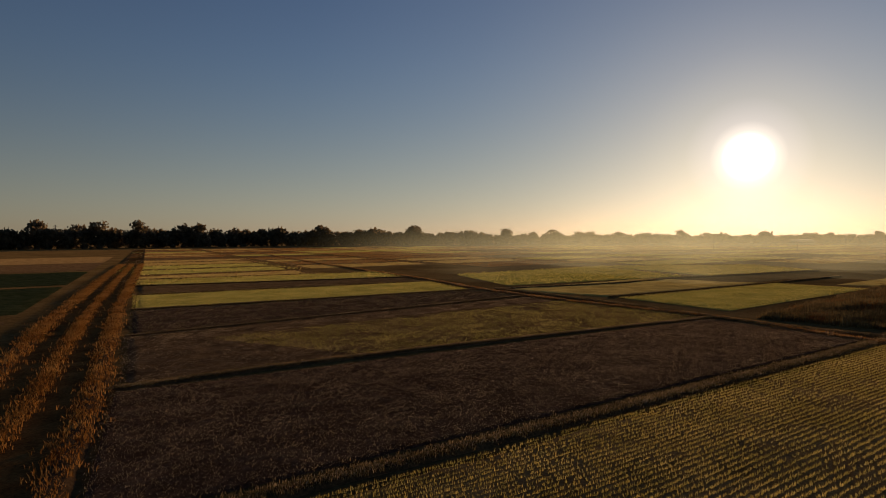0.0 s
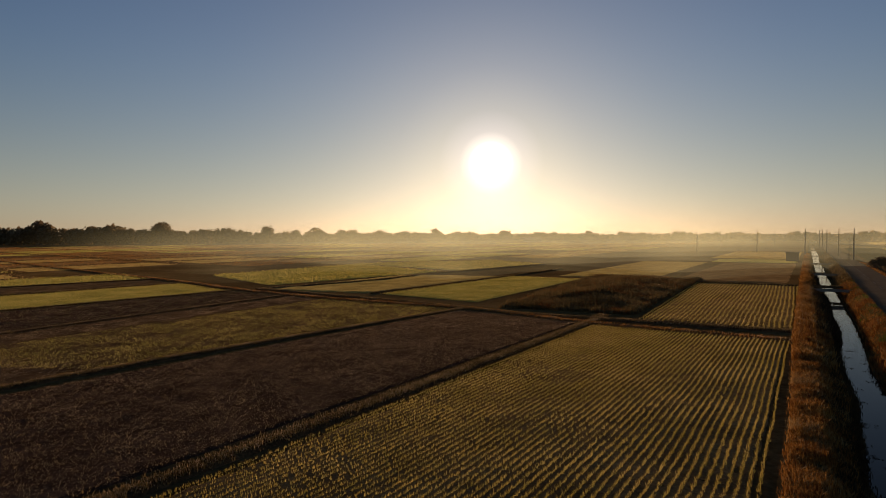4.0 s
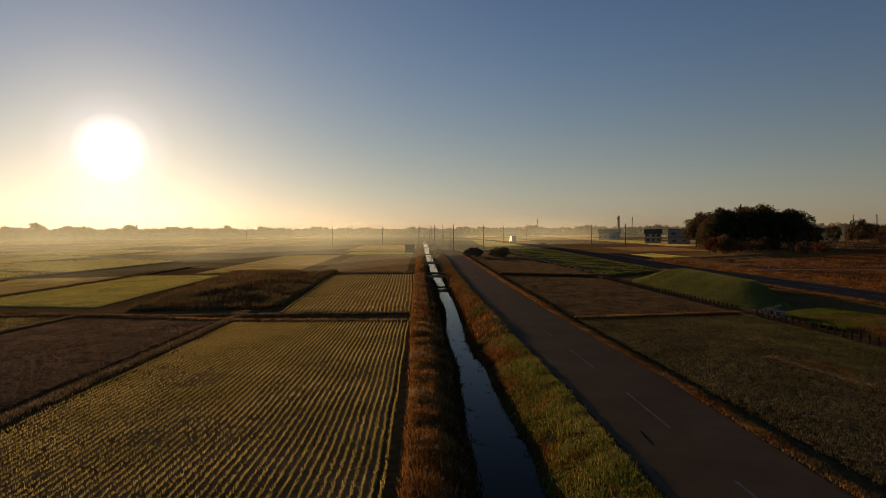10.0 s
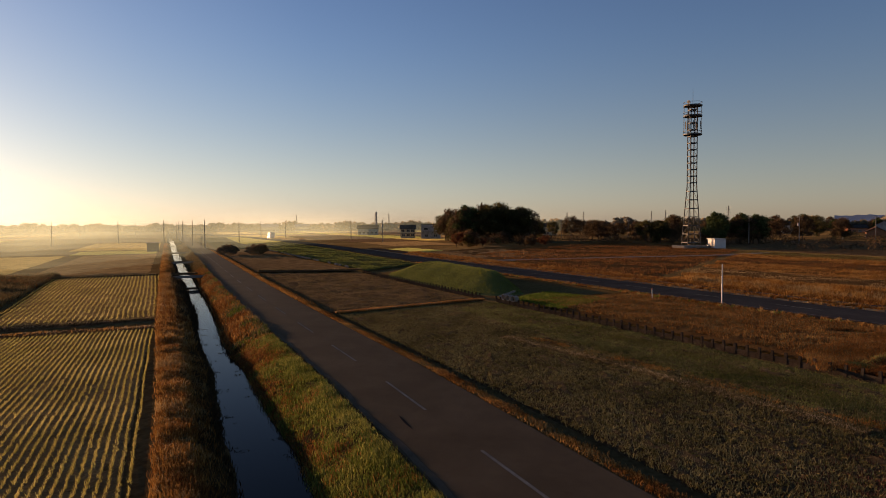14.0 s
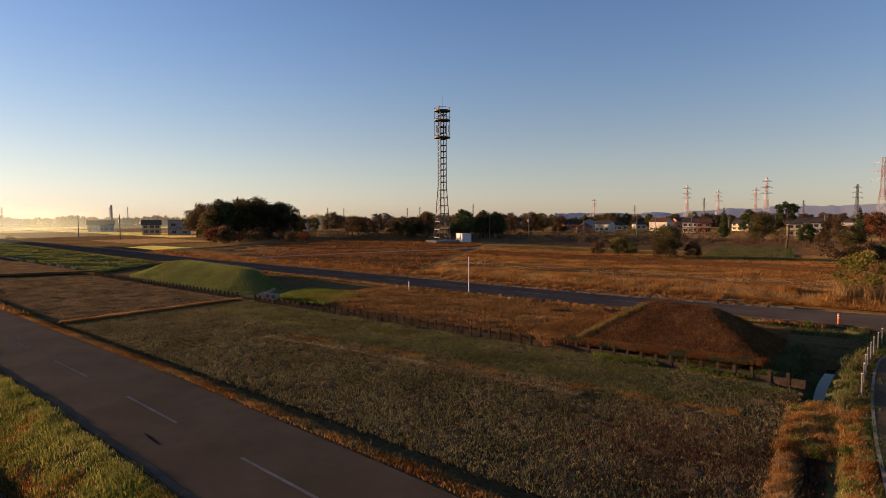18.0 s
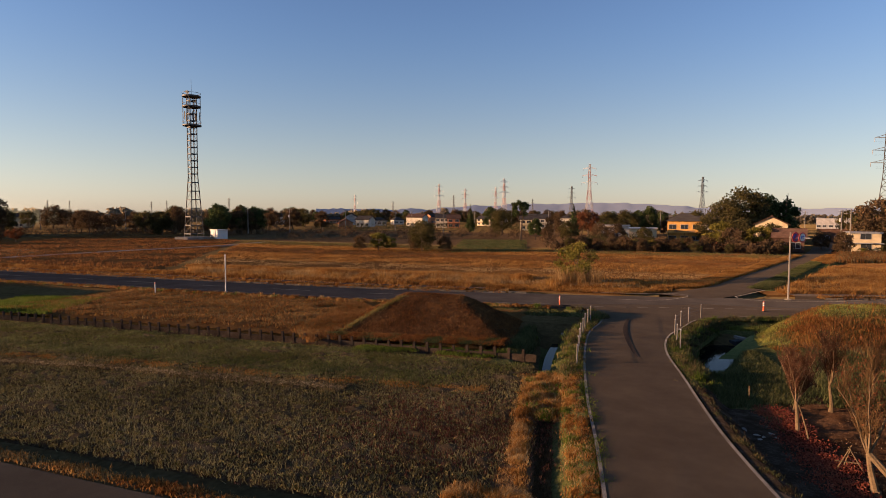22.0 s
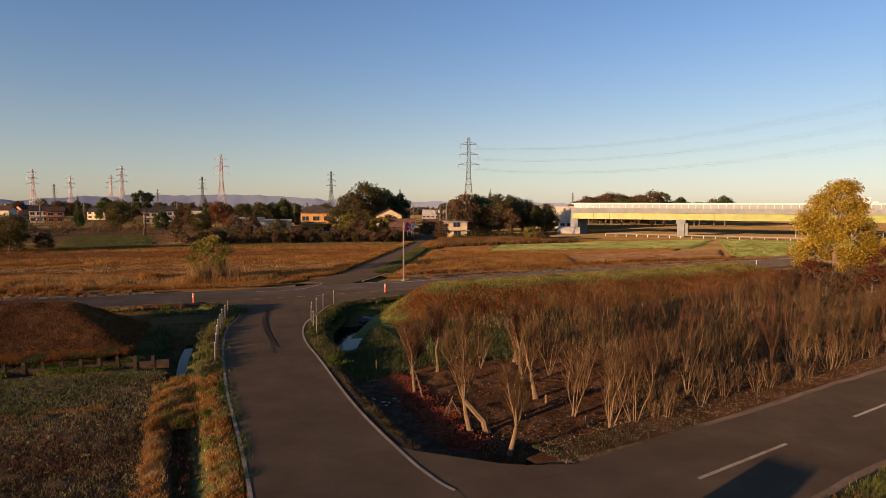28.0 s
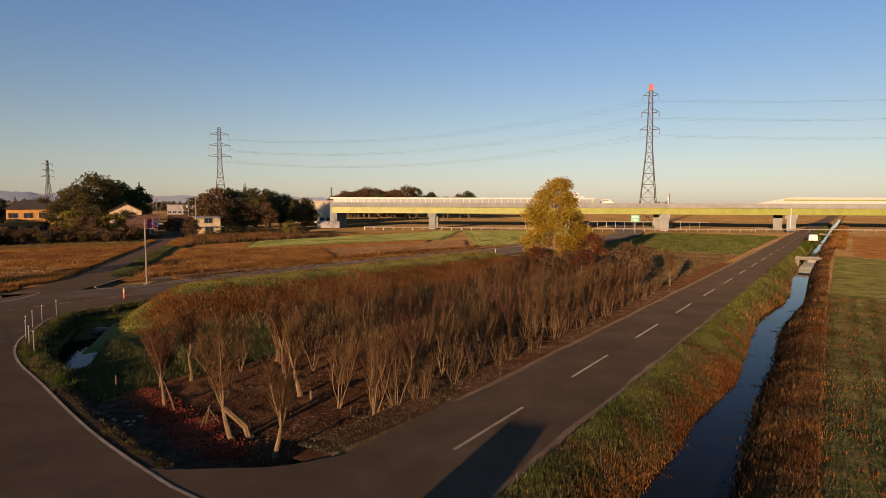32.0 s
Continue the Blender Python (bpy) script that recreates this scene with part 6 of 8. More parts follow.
for k in range(16):
    x, y = lane_to(-54 + dbr.normal(0, 1.2), 14.0 + dbr.normal(0, 0.35))
    rk = thing("stone", "pale stone on the gravel shoulder", "stone", "loose stones", at=pose(x, y, -0.12, dbr.uniform(0, 40), dbr.uniform(0, 40), dbr.uniform(0, 360)))
    r1 = dbr.uniform(0.06, 0.16)
    part("rock", Shape().add([(r1, 0, 0), (-r1 * 0.9, 0.1 * r1, 0), (0, r1 * 0.8, 0.02), (0.1 * r1, -r1, 0), (0, 0, r1 * 0.7), (0, 0, -r1 * 0.6)], [(0, 2, 4), (2, 1, 4), (1, 3, 4), (3, 0, 4), (2, 0, 5), (1, 2, 5), (3, 1, 5), (0, 3, 5)]), M_conc, rk)

# the golden tree and its neighbours
put(make_tree(11.4, 4.4, 71, T_gold, 32000, 0.12, 0.02, 46, label="golden autumn tree beside the orchard", taper=0.5), *far(-191.4, 78)[:2], 0, 0.3)
put(make_tree(4.6, 2.2, 72, T_red, 2200, 0.13, 0.1, 12, label="reddish shrub under the golden tree", name="shrub"), *far(-194.8, 76)[:2], 0, 0.3)
put(make_tree(4.2, 2.6, 73, T_brown, 2200, 0.13, 0.05, 12, label="brown shrub beside the orchard", name="shrub"), *far(-198.2, 70)[:2], 0, 0.3)
under = [make_tree(3.2, 1.9, 76, T_red, 2600, 0.09, 0.02, 14, label="russet shrub below the golden tree", name="shrub"), make_tree(3.0, 1.8, 77, T_brown, 2600, 0.09, 0.02, 14, label="brown shrub below the golden tree", name="shrub")]
put(under[0], *far(-190.0, 74)[:2], -0.3)
put(under[1], *far(-192.6, 72.5)[:2], -0.3)
for k_, az_, d_, s_ in ((1, -188.6, 73, 0.85), (0, -193.9, 71, 0.9), (1, -190.9, 70, 0.8), (0, -187.6, 71, 0.7), (1, -196.4, 70, 0.8)):
    copy_at(under[k_], *far(az_, d_)[:2], -0.3, az_ * 3, s_)
rt = make_shrub(3.9, 74, M_bark, stems=9, single=True, label="small round-headed tree beside the road", leaf=T_brown, fork=0.32, dense=2.2)
put(rt, -23.4, -58.6, -0.3, 0, 1.0)
tagged(rt, group="roadside trees")
stuff("ditch_grass", blades("ditch_grass", line_points([(13.0, -12.4), (14.4, -13.7), (16.2, -15.4), (19.0, -17.8)], 0.7, 1200, -0.6), 0.12, 0.03, 4, G_shade, 0.9, 0.1), "withered grass in the ditch bottom, coloured dark for shade", "grass")
stuff("ditch_grass", blades("ditch_grass", patchy(line_points([(12.0, -13.9), (13.8, -15.9), (17.0, -19.0), (22.0, -23.4)], 0.5, 900, -0.02), 1.5), 0.1, 0.03, 5, G_green, 0.8, 0.1), "green tufts at the road's edge", "grass")
# the scrub island among the paddies
m4 = mound([(32.0, 60.0), (41.5, 49.5), (84.0, 81.5), (72.0, 96.0)], 0.75, M_bank, "low overgrown hump of fallow earth among paddies", 4, (0.45, 0.45), (0.25, 0.35), 26, -0.16)
for lo_, gm, hh_, lb in ((0, G_scrub, 0.42, "tangled grey-brown scrub and reeds"), (1, G_rust, 0.36, "tangled russet scrub and reeds"), (2, G_scrub, 0.5, "tall grey-brown reeds"), (3, G_scrub, 0.36, "tangled grey-brown scrub and reeds")):
    sq = mesh_points(m4, 11000, -0.35)
    stuff("scrub", blades("scrub", sq, hh_ * np.clip(1 + 0.5 * waves(sq[:, 0], sq[:, 1], 44 + lo_, 4.0), 0.3, 1.8), 0.07, 4, gm, 0.7, 0.25, bend=False), lb, "scrub")
# straw clump and sallow bush in the dry field
put(make_tree(5.2, 2.6, 75, T_yell, 3000, 0.14, 0.02, 14, label="yellow-green sallow bush in dry grass", name="bush"), *far(-136.7, 73)[:2], -0.1)
stuff("straw_clump", blades("straw_clump", np.array([[*far(-137.6 + i * 0.5 - 1, 70 + (i % 3))[:2], -0.05] for i in range(8)]), 1.7, 0.05, 130, G_straw, 0.6, 0.35), "pale clump of tall pampas-like straw", "grass")
def dry_land(p, lo=-1.22):
    return p[p[:, 2] > lo]


# ditch verge by the side road
ridge([(13.2, -11.4), (14.6, -12.6), (16.4, -14.5), (18.8, -16.9), (22.6, -20.6)], 1.5, 0.26, -0.62, M_bank, "ditch_bank", "earth bank of a roadside ditch", 51)
mix_v = [(G_rust, "rusty weeds beside the side road"), (G_dry, "long orange grass beside the side road"), (G_dry, "long orange grass beside the side road"), (G_straw, "pale dry grass beside the side road"), (G_green, "green tufts beside the side road")]
mixed_line([(11.6, -12.9), (12.6, -14.0), (14.5, -15.8), (17.6, -18.8), (21.8, -22.6)], 0.8, 8000, -0.18, 0.12, 0.026, mix_v[1:], 401)
mixed_line([(13.2, -11.4), (14.6, -12.6), (16.4, -14.5), (18.8, -16.9), (22.6, -20.6)], 0.5, 4500, -0.42, 0.13, 0.026, mix_v[1:4], 411)
mixed_line([(18.0, -17.0), (19.6, -18.8), (21.4, -20.8), (23.0, -22.2)], 1.5, 4200, -0.42, 0.16, 0.03, mix_v[1:], 421)
mix_d = [(G_shade, "dark withered grass beside the side road"), (G_weedgreen, "dull green weeds beside the side road"), (G_scrub, "grey-brown weeds beside the side road"), (G_weedgreen, "dull green weeds beside the side road"), (G_green, "green tufts beside the side road")]
mixed_line(offset_line(kerb_r[4:17], 0.45), 0.4, 700, -0.02, 0.06, 0.025, mix_d[:3], 441)
mixed_line(offset_line(kerb_r[17:], 0.75), 0.9, 4200, -0.06, 0.16, 0.035, mix_d[1:], 451)
mixed_line(offset_line(kerb_r[17:], 1.4), 0.8, 3000, -0.5, 0.2, 0.035, mix_d, 461)
mixed_line(offset_line(kerb_l[17:-5], -0.7), 0.9, 3600, -0.06, 0.18, 0.035, mix_d[1:], 471)
mixed_line(offset_line(kerb_l[2:-3], -0.42), 0.45, 3400, 0.0, 0.07, 0.025, mix_v, 481, ragged=0.9)
mixed_line(offset_line(kerb_r[16:], 0.4), 0.4, 2400, 0.0, 0.07, 0.025, mix_d, 491, ragged=0.9)
mixed_line(between(offset_line(second_line, -4.85), -41.5, 40), 1.5, 15000, 0.02, 0.2, 0.05, mix_v[:4], 501, ragged=1.2)
mixed_line(between(offset_line(second_line, -8.7), -41.5, 40), 2.4, 11000, 0.0, 0.3, 0.05, mix_v[:3], 521, ragged=1.0)
mixed_line(between(offset_line(second_line, -8.7), -110, -64), 2.2, 6000, 0.0, 0.28, 0.05, mix_v[:3], 531, ragged=1.0)
mixed_line(between(offset_line(second_line, -4.85), -110, -63), 1.4, 7000, 0.02, 0.16, 0.05, mix_v[:4], 541, ragged=1.2)
mixed_line(kerb_l[-8:], 1.0, 1600, -0.05, 0.16, 0.04, mix_d, 551)
mixed_line(between(offset_line(second_line, 4.6), -38, 30), 0.9, 4200, -0.02, 0.15, 0.05, mix_v, 511)
# dull blades over the patch coloured for the mound's shadow
stuff("ditch_grass", blades("ditch_grass", on_quad([(33.8, -36.4), (40.0, -38.0), (55, -24.5), (50, -20.5)], 4500, -0.3), 0.18, 0.05, 4, G_weedgreen, 0.8, 0.12), "grass between mound and road, dark for the mound's shadow", "grass")
mixed_line([(13.0, -11.9), (13.7, -11.0), (14.6, -10.0)], 0.8, 900, -0.35, 0.12, 0.03, mix_v[1:4], 431)
stuff("ditch_grass", blades("ditch_grass", dry_land(sunk_z(line_points([(23.4, -24.0), (26.8, -27.9), (30.4, -32.3)], 2.6, 5200, 0.0))) + np.array((0, 0, 0.12)), 0.26, 0.04, 5, G_green, 0.7, 0.12), "green grass on the ditch bank", "grass")
stuff("ditch_grass", blades("ditch_grass", dry_land(sunk_z(on_quad([(26.4, -43), (24.6, -36), (15.2, -24.6), (12.0, -30)], 13000, 0))), 0.24, 0.045, 4, G_weedgreen, 0.7, 0.12), "dark green grass round the ditch", "grass")
stuff("ditch_grass", blades("ditch_grass", dry_land(sunk_z(on_quad([(27.2, -42), (25.8, -48), (18.5, -57), (20, -45)], 6000, 0))) + np.array((0, 0, 0.05)), 0.22, 0.05, 4, G_lush, 0.8, 0.12), "bright green grass at the bend", "grass")
stuff("ditch_grass", blades("ditch_grass", dry_land(sunk_z(on_quad([(26.9, -42), (25.3, -37), (21.0, -30.6), (19.2, -32)], 4500, 0))) + np.array((0, 0, 0.1)), 0.2, 0.045, 4, G_green, 0.8, 0.12), "green grass between ditch and road", "grass")
stuff("ditch_grass", blades("ditch_grass", dry_land(sunk_z(on_quad([(33.5, -36.6), (37.5, -35.5), (29.5, -24.5), (24.5, -22.6)], 5000, 0))), 0.2, 0.045, 4, G_weedgreen, 0.8, 0.12), "dark grass beside the earth mound", "grass")
q_ = [(41, -14.8), (36.2, -14.2), (45.5, -24.0), (51, -24.6)]
for gm, cnt in ((G_rust, 3000), (G_dry, 1600), (G_scrub, 1600)):
    stuff("strip_weeds", blades("strip_weeds", on_quad(q_, cnt, -0.16), 0.18, 0.045, 4, gm, 0.6, 0.15, bend=False), "dry reddish grass beside the earth mound", "grass")
NV = [(60, -34.5), (40.5, -49.5), (38.8, -56), (60, -38)]
field(NV, M_rust, "dry grass verge at the corner of the crossroads", -0.03, 0.8, 0.04, 1.2, seed=28)
stuff("strip_weeds", blades("strip_weeds", on_quad(NV, 5500, -0.04), 0.24, 0.045, 4, G_dry, 0.6, 0.15, bend=False), "orange grass at the corner of the crossroads", "grass")
SQ = [(64, 3.5), (40, -15.6), (50, -25.5), (72, -8.5)]
for gm, cnt in ((G_scrub, 11000), (G_dry, 8000), (G_rust, 8000)):
    p_ = patchy(on_quad(SQ, cnt, -0.16), 2.5)
    stuff("strip_weeds", blades("strip_weeds", p_, 0.2, 0.05, 3, gm, 0.6, 0.15, bend=False), "dry reddish grass between fence and road", "grass")
stuff("strip_weeds", blades("strip_weeds", on_quad([(72, 1.5), (64.5, 5.5), (58, 0.0), (66, -5.0)], 5000, -0.14), 0.16, 0.06, 3, G_green, 0.6, 0.15, bend=False), "green grass beside the mound", "grass")
stuff("strip_weeds", blades("strip_weeds", patchy(on_quad([(88, -13), (180, -49), (260, -20), (150, 22)], 12000, -0.08), 12.0), 0.3, 0.12, 3, G_rust, 0.6, 0.3, bend=False), "low reddish weeds on the fallow field", "weeds")
field([(64.6, 4.4), (29.5, -23.0), (38.5, -36.0), (74, -7.5)], M_rust, "reddish grass strip between fence and road", -0.12, 0.8, 0.08, 1.2, seed=34)

# ---- roadside things ----
M_metal = paint_mat("galvanised_steel", (0.42, 0.41, 0.39), 0.45, 0.7)
M_dmetal = paint_mat("dark_painted_steel", (0.06, 0.057, 0.053), 0.6, 0.2)
M_red = paint_mat("red_paint", (0.4, 0.05, 0.045), 0.5)
M_blue = paint_mat("blue_sign_paint", (0.03, 0.08, 0.4), 0.4)
M_wpaint = paint_mat("white_paint", (0.62, 0.61, 0.58), 0.45)
M_orange = paint_mat("orange_plastic", (0.7, 0.12, 0.03), 0.5)
M_plank = ground_mat("weathered_planks", [(0.03, 0.022, 0.016), (0.06, 0.044, 0.031), (0.11, 0.08, 0.055)], 1.5, 22, 0.6)
M_pole = ground_mat("concrete_pole", [(0.16, 0.14, 0.12), (0.24, 0.22, 0.19), (0.32, 0.29, 0.25)], 1.0, 20, 0.3)
M_black = paint_mat("black_rubber", (0.02, 0.02, 0.02), 0.8)
M_gsign = paint_mat("green_sign_face", (0.02, 0.3, 0.2), 0.4)


def glass_mat():
    m, n, l = nodes_of("window_glass")
    b = n.new("ShaderNodeBsdfPrincipled")
    b.inputs["Base Color"].default_value = (0.03, 0.035, 0.04, 1)
    b.inputs["Roughness"].default_value = 0.05
    o = n.new("ShaderNodeOutputMaterial")
    l.new(b.outputs[0], o.inputs["Surface"])
    return m


M_glass = glass_mat()

# plank retaining fence
fence = thing("plank_fence", "low weathered plank fence with square posts", "fence", kind="")
post = Shape().box(-0.1, -0.08, -0.7, 0.1, 0.08, 0.14, bevel=0.025).mesh("post", M_plank)
plank = Shape().box(-0.37, -0.035, -0.6, 0.37, 0.035, -0.15, bevel=0.01).mesh("plank", M_plank)
fr2 = random.Random(8)
for a, b in (((65.0, 7.0), (25.7, -24.1)), ((98.0, 33.6), (66.6, 8.6))):
    ln = math.hypot(b[0] - a[0], b[1] - a[1])
    n = int(ln / 0.85)
    ang = math.degrees(math.atan2(b[1] - a[1], b[0] - a[0]))
    for i in range(n):
        t0, t1 = i / n, (i + 0.5) / n
        o = new("post", post)
        o.parent = fence
        o.matrix_basis = pose(a[0] + (b[0] - a[0]) * t0, a[1] + (b[1] - a[1]) * t0, fr2.uniform(-0.05, 0.05), fr2.uniform(-3, 3), fr2.uniform(-3, 3), ang)
        o = new("plank", plank)
        o.parent = fence
        o.matrix_basis = pose(a[0] + (b[0] - a[0]) * t1, a[1] + (b[1] - a[1]) * t1, fr2.uniform(-0.06, 0.04), 0, fr2.uniform(-1.5, 1.5), ang)
# culvert pipes at the fence's corner
for i in range(3):
    t = thing("concrete_pipe", "short white concrete pipe at the ditch", "pipe", "concrete pipes", at=pose(63.6 - i * 0.75, 5.9 - i * 0.55, 0.1, 0, 0, 40 + i * 8))
    sh = Shape().disc((0, 0), 0.32, -0.3, 0.35, 14, 0.24)
    part("shell", sh, M_conc, t, at=pose(0, 0, 0.1, 90, 0, 0))
for i in range(5):
    t = thing("channel_slab", "pale concrete slab across the ditch", "slab", "ditch slabs", at=pose(66.2 + i * 1.1, 6.6 - i * 0.25, -0.02, 0, 0, -14))
    part("slab", Shape().box(-0.4, -0.14, -0.1, 0.4, 0.14, 0.08, bevel=0.02), M_conc, t)


# row of concrete edging along the green verge
edging = thing("channel_edging", "pale concrete edging stones along a field channel", "edging")
stone = Shape().box(-0.8, -0.16, -0.2, 0.8, 0.16, 0.14, bevel=0.03).mesh("stone", M_conc)
er = random.Random(4)
for i in range(62):
    t = i / 62
    if er.random() < 0.25:
        continue
    o = new("stone", stone)
    o.parent = edging
    o.matrix_basis = pose(104 + 120 * t, 37.2 + 92.6 * t, -0.02, 0, er.uniform(-2, 2), 37.7)


# guard posts with cables round the corner of the side road
def guard_run(pts, label):
    t = thing("guard_cable", label, "guard rail")
    tops = []
    for x, y in pts:
        p_ = part("post", Shape().rod((x, y, -0.8), (x, y, 1.1), 0.036, 0.036, 8), M_pole, t)
        part("cap", Shape().disc((x, y), 0.042, 1.1, 1.13, 10), M_wpaint, p_)
        tops.append((x, y))
    for z in (0.45, 0.72, 1.0):
        sh = Shape()
        sh.tube([(*a, z) for a in tops], 0.008, 4)
        part("cable", sh, M_dmetal, t)


guard_run([(22.4, -23.9), (24.0, -25.7), (25.5, -27.4), (26.8, -28.9), (28.0, -30.4), (29.2, -31.9), (30.3, -33.4), (31.4, -34.9)], "white guard posts with cables beside the ditch")
guard_run([(21.9, -32.4), (23.1, -33.8), (24.3, -35.3), (25.3, -36.8), (26.1, -38.6), (26.8, -40.6), (27.2, -42.8)], "white guard posts with cables at the bend")
for x, y in ((38.0, -38.2), (26.2, -50.2)):
    t = thing("bollard", "red traffic bollard with white bands on the road edge", "bollard", "red bollards", at=pose(x, y, 0.05))
    part("tube", Shape().disc((0, 0), 0.07, 0.04, 0.85, 12), M_orange, t)
    part("base", Shape().disc((0, 0), 0.17, 0, 0.05, 14), M_black, t)
    for z in (0.5, 0.68):
        part("band", Shape().disc((0, 0), 0.074, z, z + 0.09, 12), M_wpaint, t, "white reflective band")
for x, y, h in ((63.1, -15.6, 3.9),):
    t = thing("marker_pole", "tall white snow marker pole beside the road", "pole", at=pose(x, y, 0))
    part("shaft", Shape().rod((0, 0, -0.2), (0, 0, h), 0.06, 0.05, 8), M_wpaint, t)
    part("foot", Shape().disc((0, 0), 0.2, -0.1, 0.1, 10), M_conc, t)
for x, y in ((67.2, -9.6), (-9.5, -93.5)):
    t = thing("delineator", "short white roadside delineator post", "post", "delineators", at=pose(x, y, 0))
    part("shaft", Shape().rod((0, 0, -0.1), (0, 0, 1.0), 0.05, 0.05, 8), M_wpaint, t)
    part("reflector", Shape().disc((0, 0), 0.06, 0.85, 0.97, 10), M_orange, t)

# speed and no-parking signs on one pole
sp = thing("sign_pole", "tall steel pole with two round traffic signs", "traffic sign", at=pose(28.6, -59.2, 0))
part("pole", Shape().rod((0, 0, -0.1), (0, 0, 6.5), 0.09, 0.075, 10), M_pole, sp)
part("footing", Shape().disc((0, 0), 0.3, -0.1, 0.12, 12), M_conc, sp)
face_to = math.degrees(math.atan2(-59.2, 28.6)) + 90   # looks back to the camera
rot = pose(0, 0, 0, 90, 0, face_to + 180)
for dx, inner in ((0.42, M_blue), (0.98, M_wpaint)):
    c = rot.to_3x3() @ Vector((dx, 0, 0))
    at = Matrix.Translation((c.x, c.y, 6.05)) @ rot @ Matrix.Rotation(radians(52), 4, "Y")
    d = part("sign_disc", Shape().disc((0, 0), 0.5, -0.02, 0.02, 28), M_red, sp, "red-rimmed round sign", at=at)
    part("sign_face", Shape().disc((0, 0), 0.36, 0.021, 0.03, 28), inner, d)
    if inner == M_blue:
        part("slash", Shape().box(-0.42, -0.05, 0.031, 0.42, 0.05, 0.038, pose(0, 0, 0, 0, 0, 45)), M_red, d)
    else:
        for k in (-0.12, 0.12):
            part("bar", Shape().box(k - 0.075, -0.16, 0.031, k + 0.075, 0.16, 0.037), M_blue, d)
part("bracket", Shape().box(-1.6, -0.03, 5.95, 0.1, 0.03, 6.05, Matrix.Rotation(radians(face_to), 4, "Z") @ Matrix.Diagonal((1, 1, 1, 1))), M_metal, sp)

# ditch by the side road, with its culvert
for pts, w in ((DITCHES[0], [0.25, 0.9, 1.0, 0.95, 0.7]), (DITCHES[1], 2.8)):
    tagged(new("ditch_water", strip_mesh("ditch_water", pts, w, -1.24, M_water, 1.0, 0.0, 0.05)), "shallow water in a concrete-edged ditch", "water", kind="structure")
for x, y, a in ((32.0, -32.5, 48), (23.5, -42.2, 75)):
    t = thing("culvert", "concrete culvert mouth under the road", "culvert", at=pose(x, y, -1.3, 0, 0, a) @ Matrix.Scale(0.75, 4))
    part("headwall", Shape().box(-0.15, -0.9, -0.2, 0.15, -0.42, 0.75).box(-0.15, 0.42, -0.2, 0.15, 0.9, 0.75).box(-0.15, -0.42, 0.5, 0.15, 0.42, 0.75), M_conc, t)
    # solid block, coloured black for the shade inside the pipe
    part("pipe", Shape().box(0.0, -0.4, -0.15, 1.2, 0.4, 0.48), M_black, t, "black block standing for the dark pipe mouth")


# ---- utility poles and wires ----
def utility_pole(h=9.6, arms=2, transformer=False):
    t = thing("utility_pole", "grey concrete utility pole with cross-arms", "utility pole", "utility poles")
    part("shaft", Shape().rod((0, 0, -0.3), (0, 0, h), 0.19, 0.12, 8), M_pole, t)
    for k in range(arms):
        z = h - 0.35 - 0.7 * k
        arm = part("cross_arm", Shape().box(-0.9, -0.05, z - 0.05, 0.9, 0.05, z + 0.05), M_dmetal, t)
        sh = Shape()
        for x in (-0.8, 0.0, 0.8):
            sh.rod((x, 0, z + 0.05), (x, 0, z + 0.24), 0.045, 0.03, 6)
        part("insulator", sh, M_wpaint, arm)
    if transformer:
        part("transformer", Shape().disc((0.35, 0), 0.3, h - 3.2, h - 2.2, 12), M_metal, t)
    return t


up1, up2 = utility_pole(), utility_pole(transformer=True)
put(up1, *far(-57.0, 215)[:2], -0.1, radians(36))
put(up2, *far(-53.7, 240)[:2], -0.1, radians(36))
pole_at = [(-56.0, 245, 0), (-55.2, 288, 0), (-54.9, 335, 1), (-54.7, 390, 0), (-59.9, 286, 0), (-61.8, 320, 0), (-64.0, 360, 0), (-45.5, 284, 1), (-37.8, 341, 0), (-30.7, 370, 0),
           (-24.4, 392, 0), (-19.2, 433, 0), (-12.6, 480, 0), (-50.2, 300, 0), (-47.4, 420, 0), (-41.5, 430, 0), (-34.0, 450, 0), (-27.5, 470, 0), (-70.0, 300, 0), (-73.0, 260, 1), (-51.5, 430, 0),
           (-109.6, 247, 1), (-114.7, 260, 0), (-112.6, 300, 0), (-119.4, 270, 0), (-105.9, 233, 0), (-121, 320, 0), (-127, 300, 0), (-134, 240, 0), (-139.5, 260, 0), (-157.7, 200, 1), (-158.3, 156, 0), (-155.2, 260, 0),
           (-153, 300, 0), (-144, 280, 0), (-80.5, 300, 0), (-90, 330, 0), (-96, 340, 0), (-130.5, 330, 0), (-124, 260, 0), (-201.3, 260, 0)]
for az, d, k in pole_at:
    x, y, _ = far(az, d)
    copy_at(up2 if k else up1, x, y, -0.1, radians(36 + (az * 7) % 20), 1.0)


def wire(a, b, sag, r=0.02, name="power_line", label="thin sagging power line"):
    sh = Shape()
    a, b = Vector(a), Vector(b)
    n = 12
    pts = [a.lerp(b, i / n) - Vector((0, 0, sag * 4 * (i / n) * (1 - i / n))) for i in range(n + 1)]
    sh.tube(pts, r, 3)
    return tagged(new(name, sh.mesh(name, M_dmetal)), label, "power line", "power lines")


chain = [(-57.0, 215), (-56.0, 245), (-55.2, 288), (-54.9, 335), (-54.7, 390)]
for (a0, d0), (a1, d1) in zip(chain, chain[1:]):
    for dz in (9.35, 8.6):
        wire(far(a0, d0, dz), far(a1, d1, dz), 0.5)
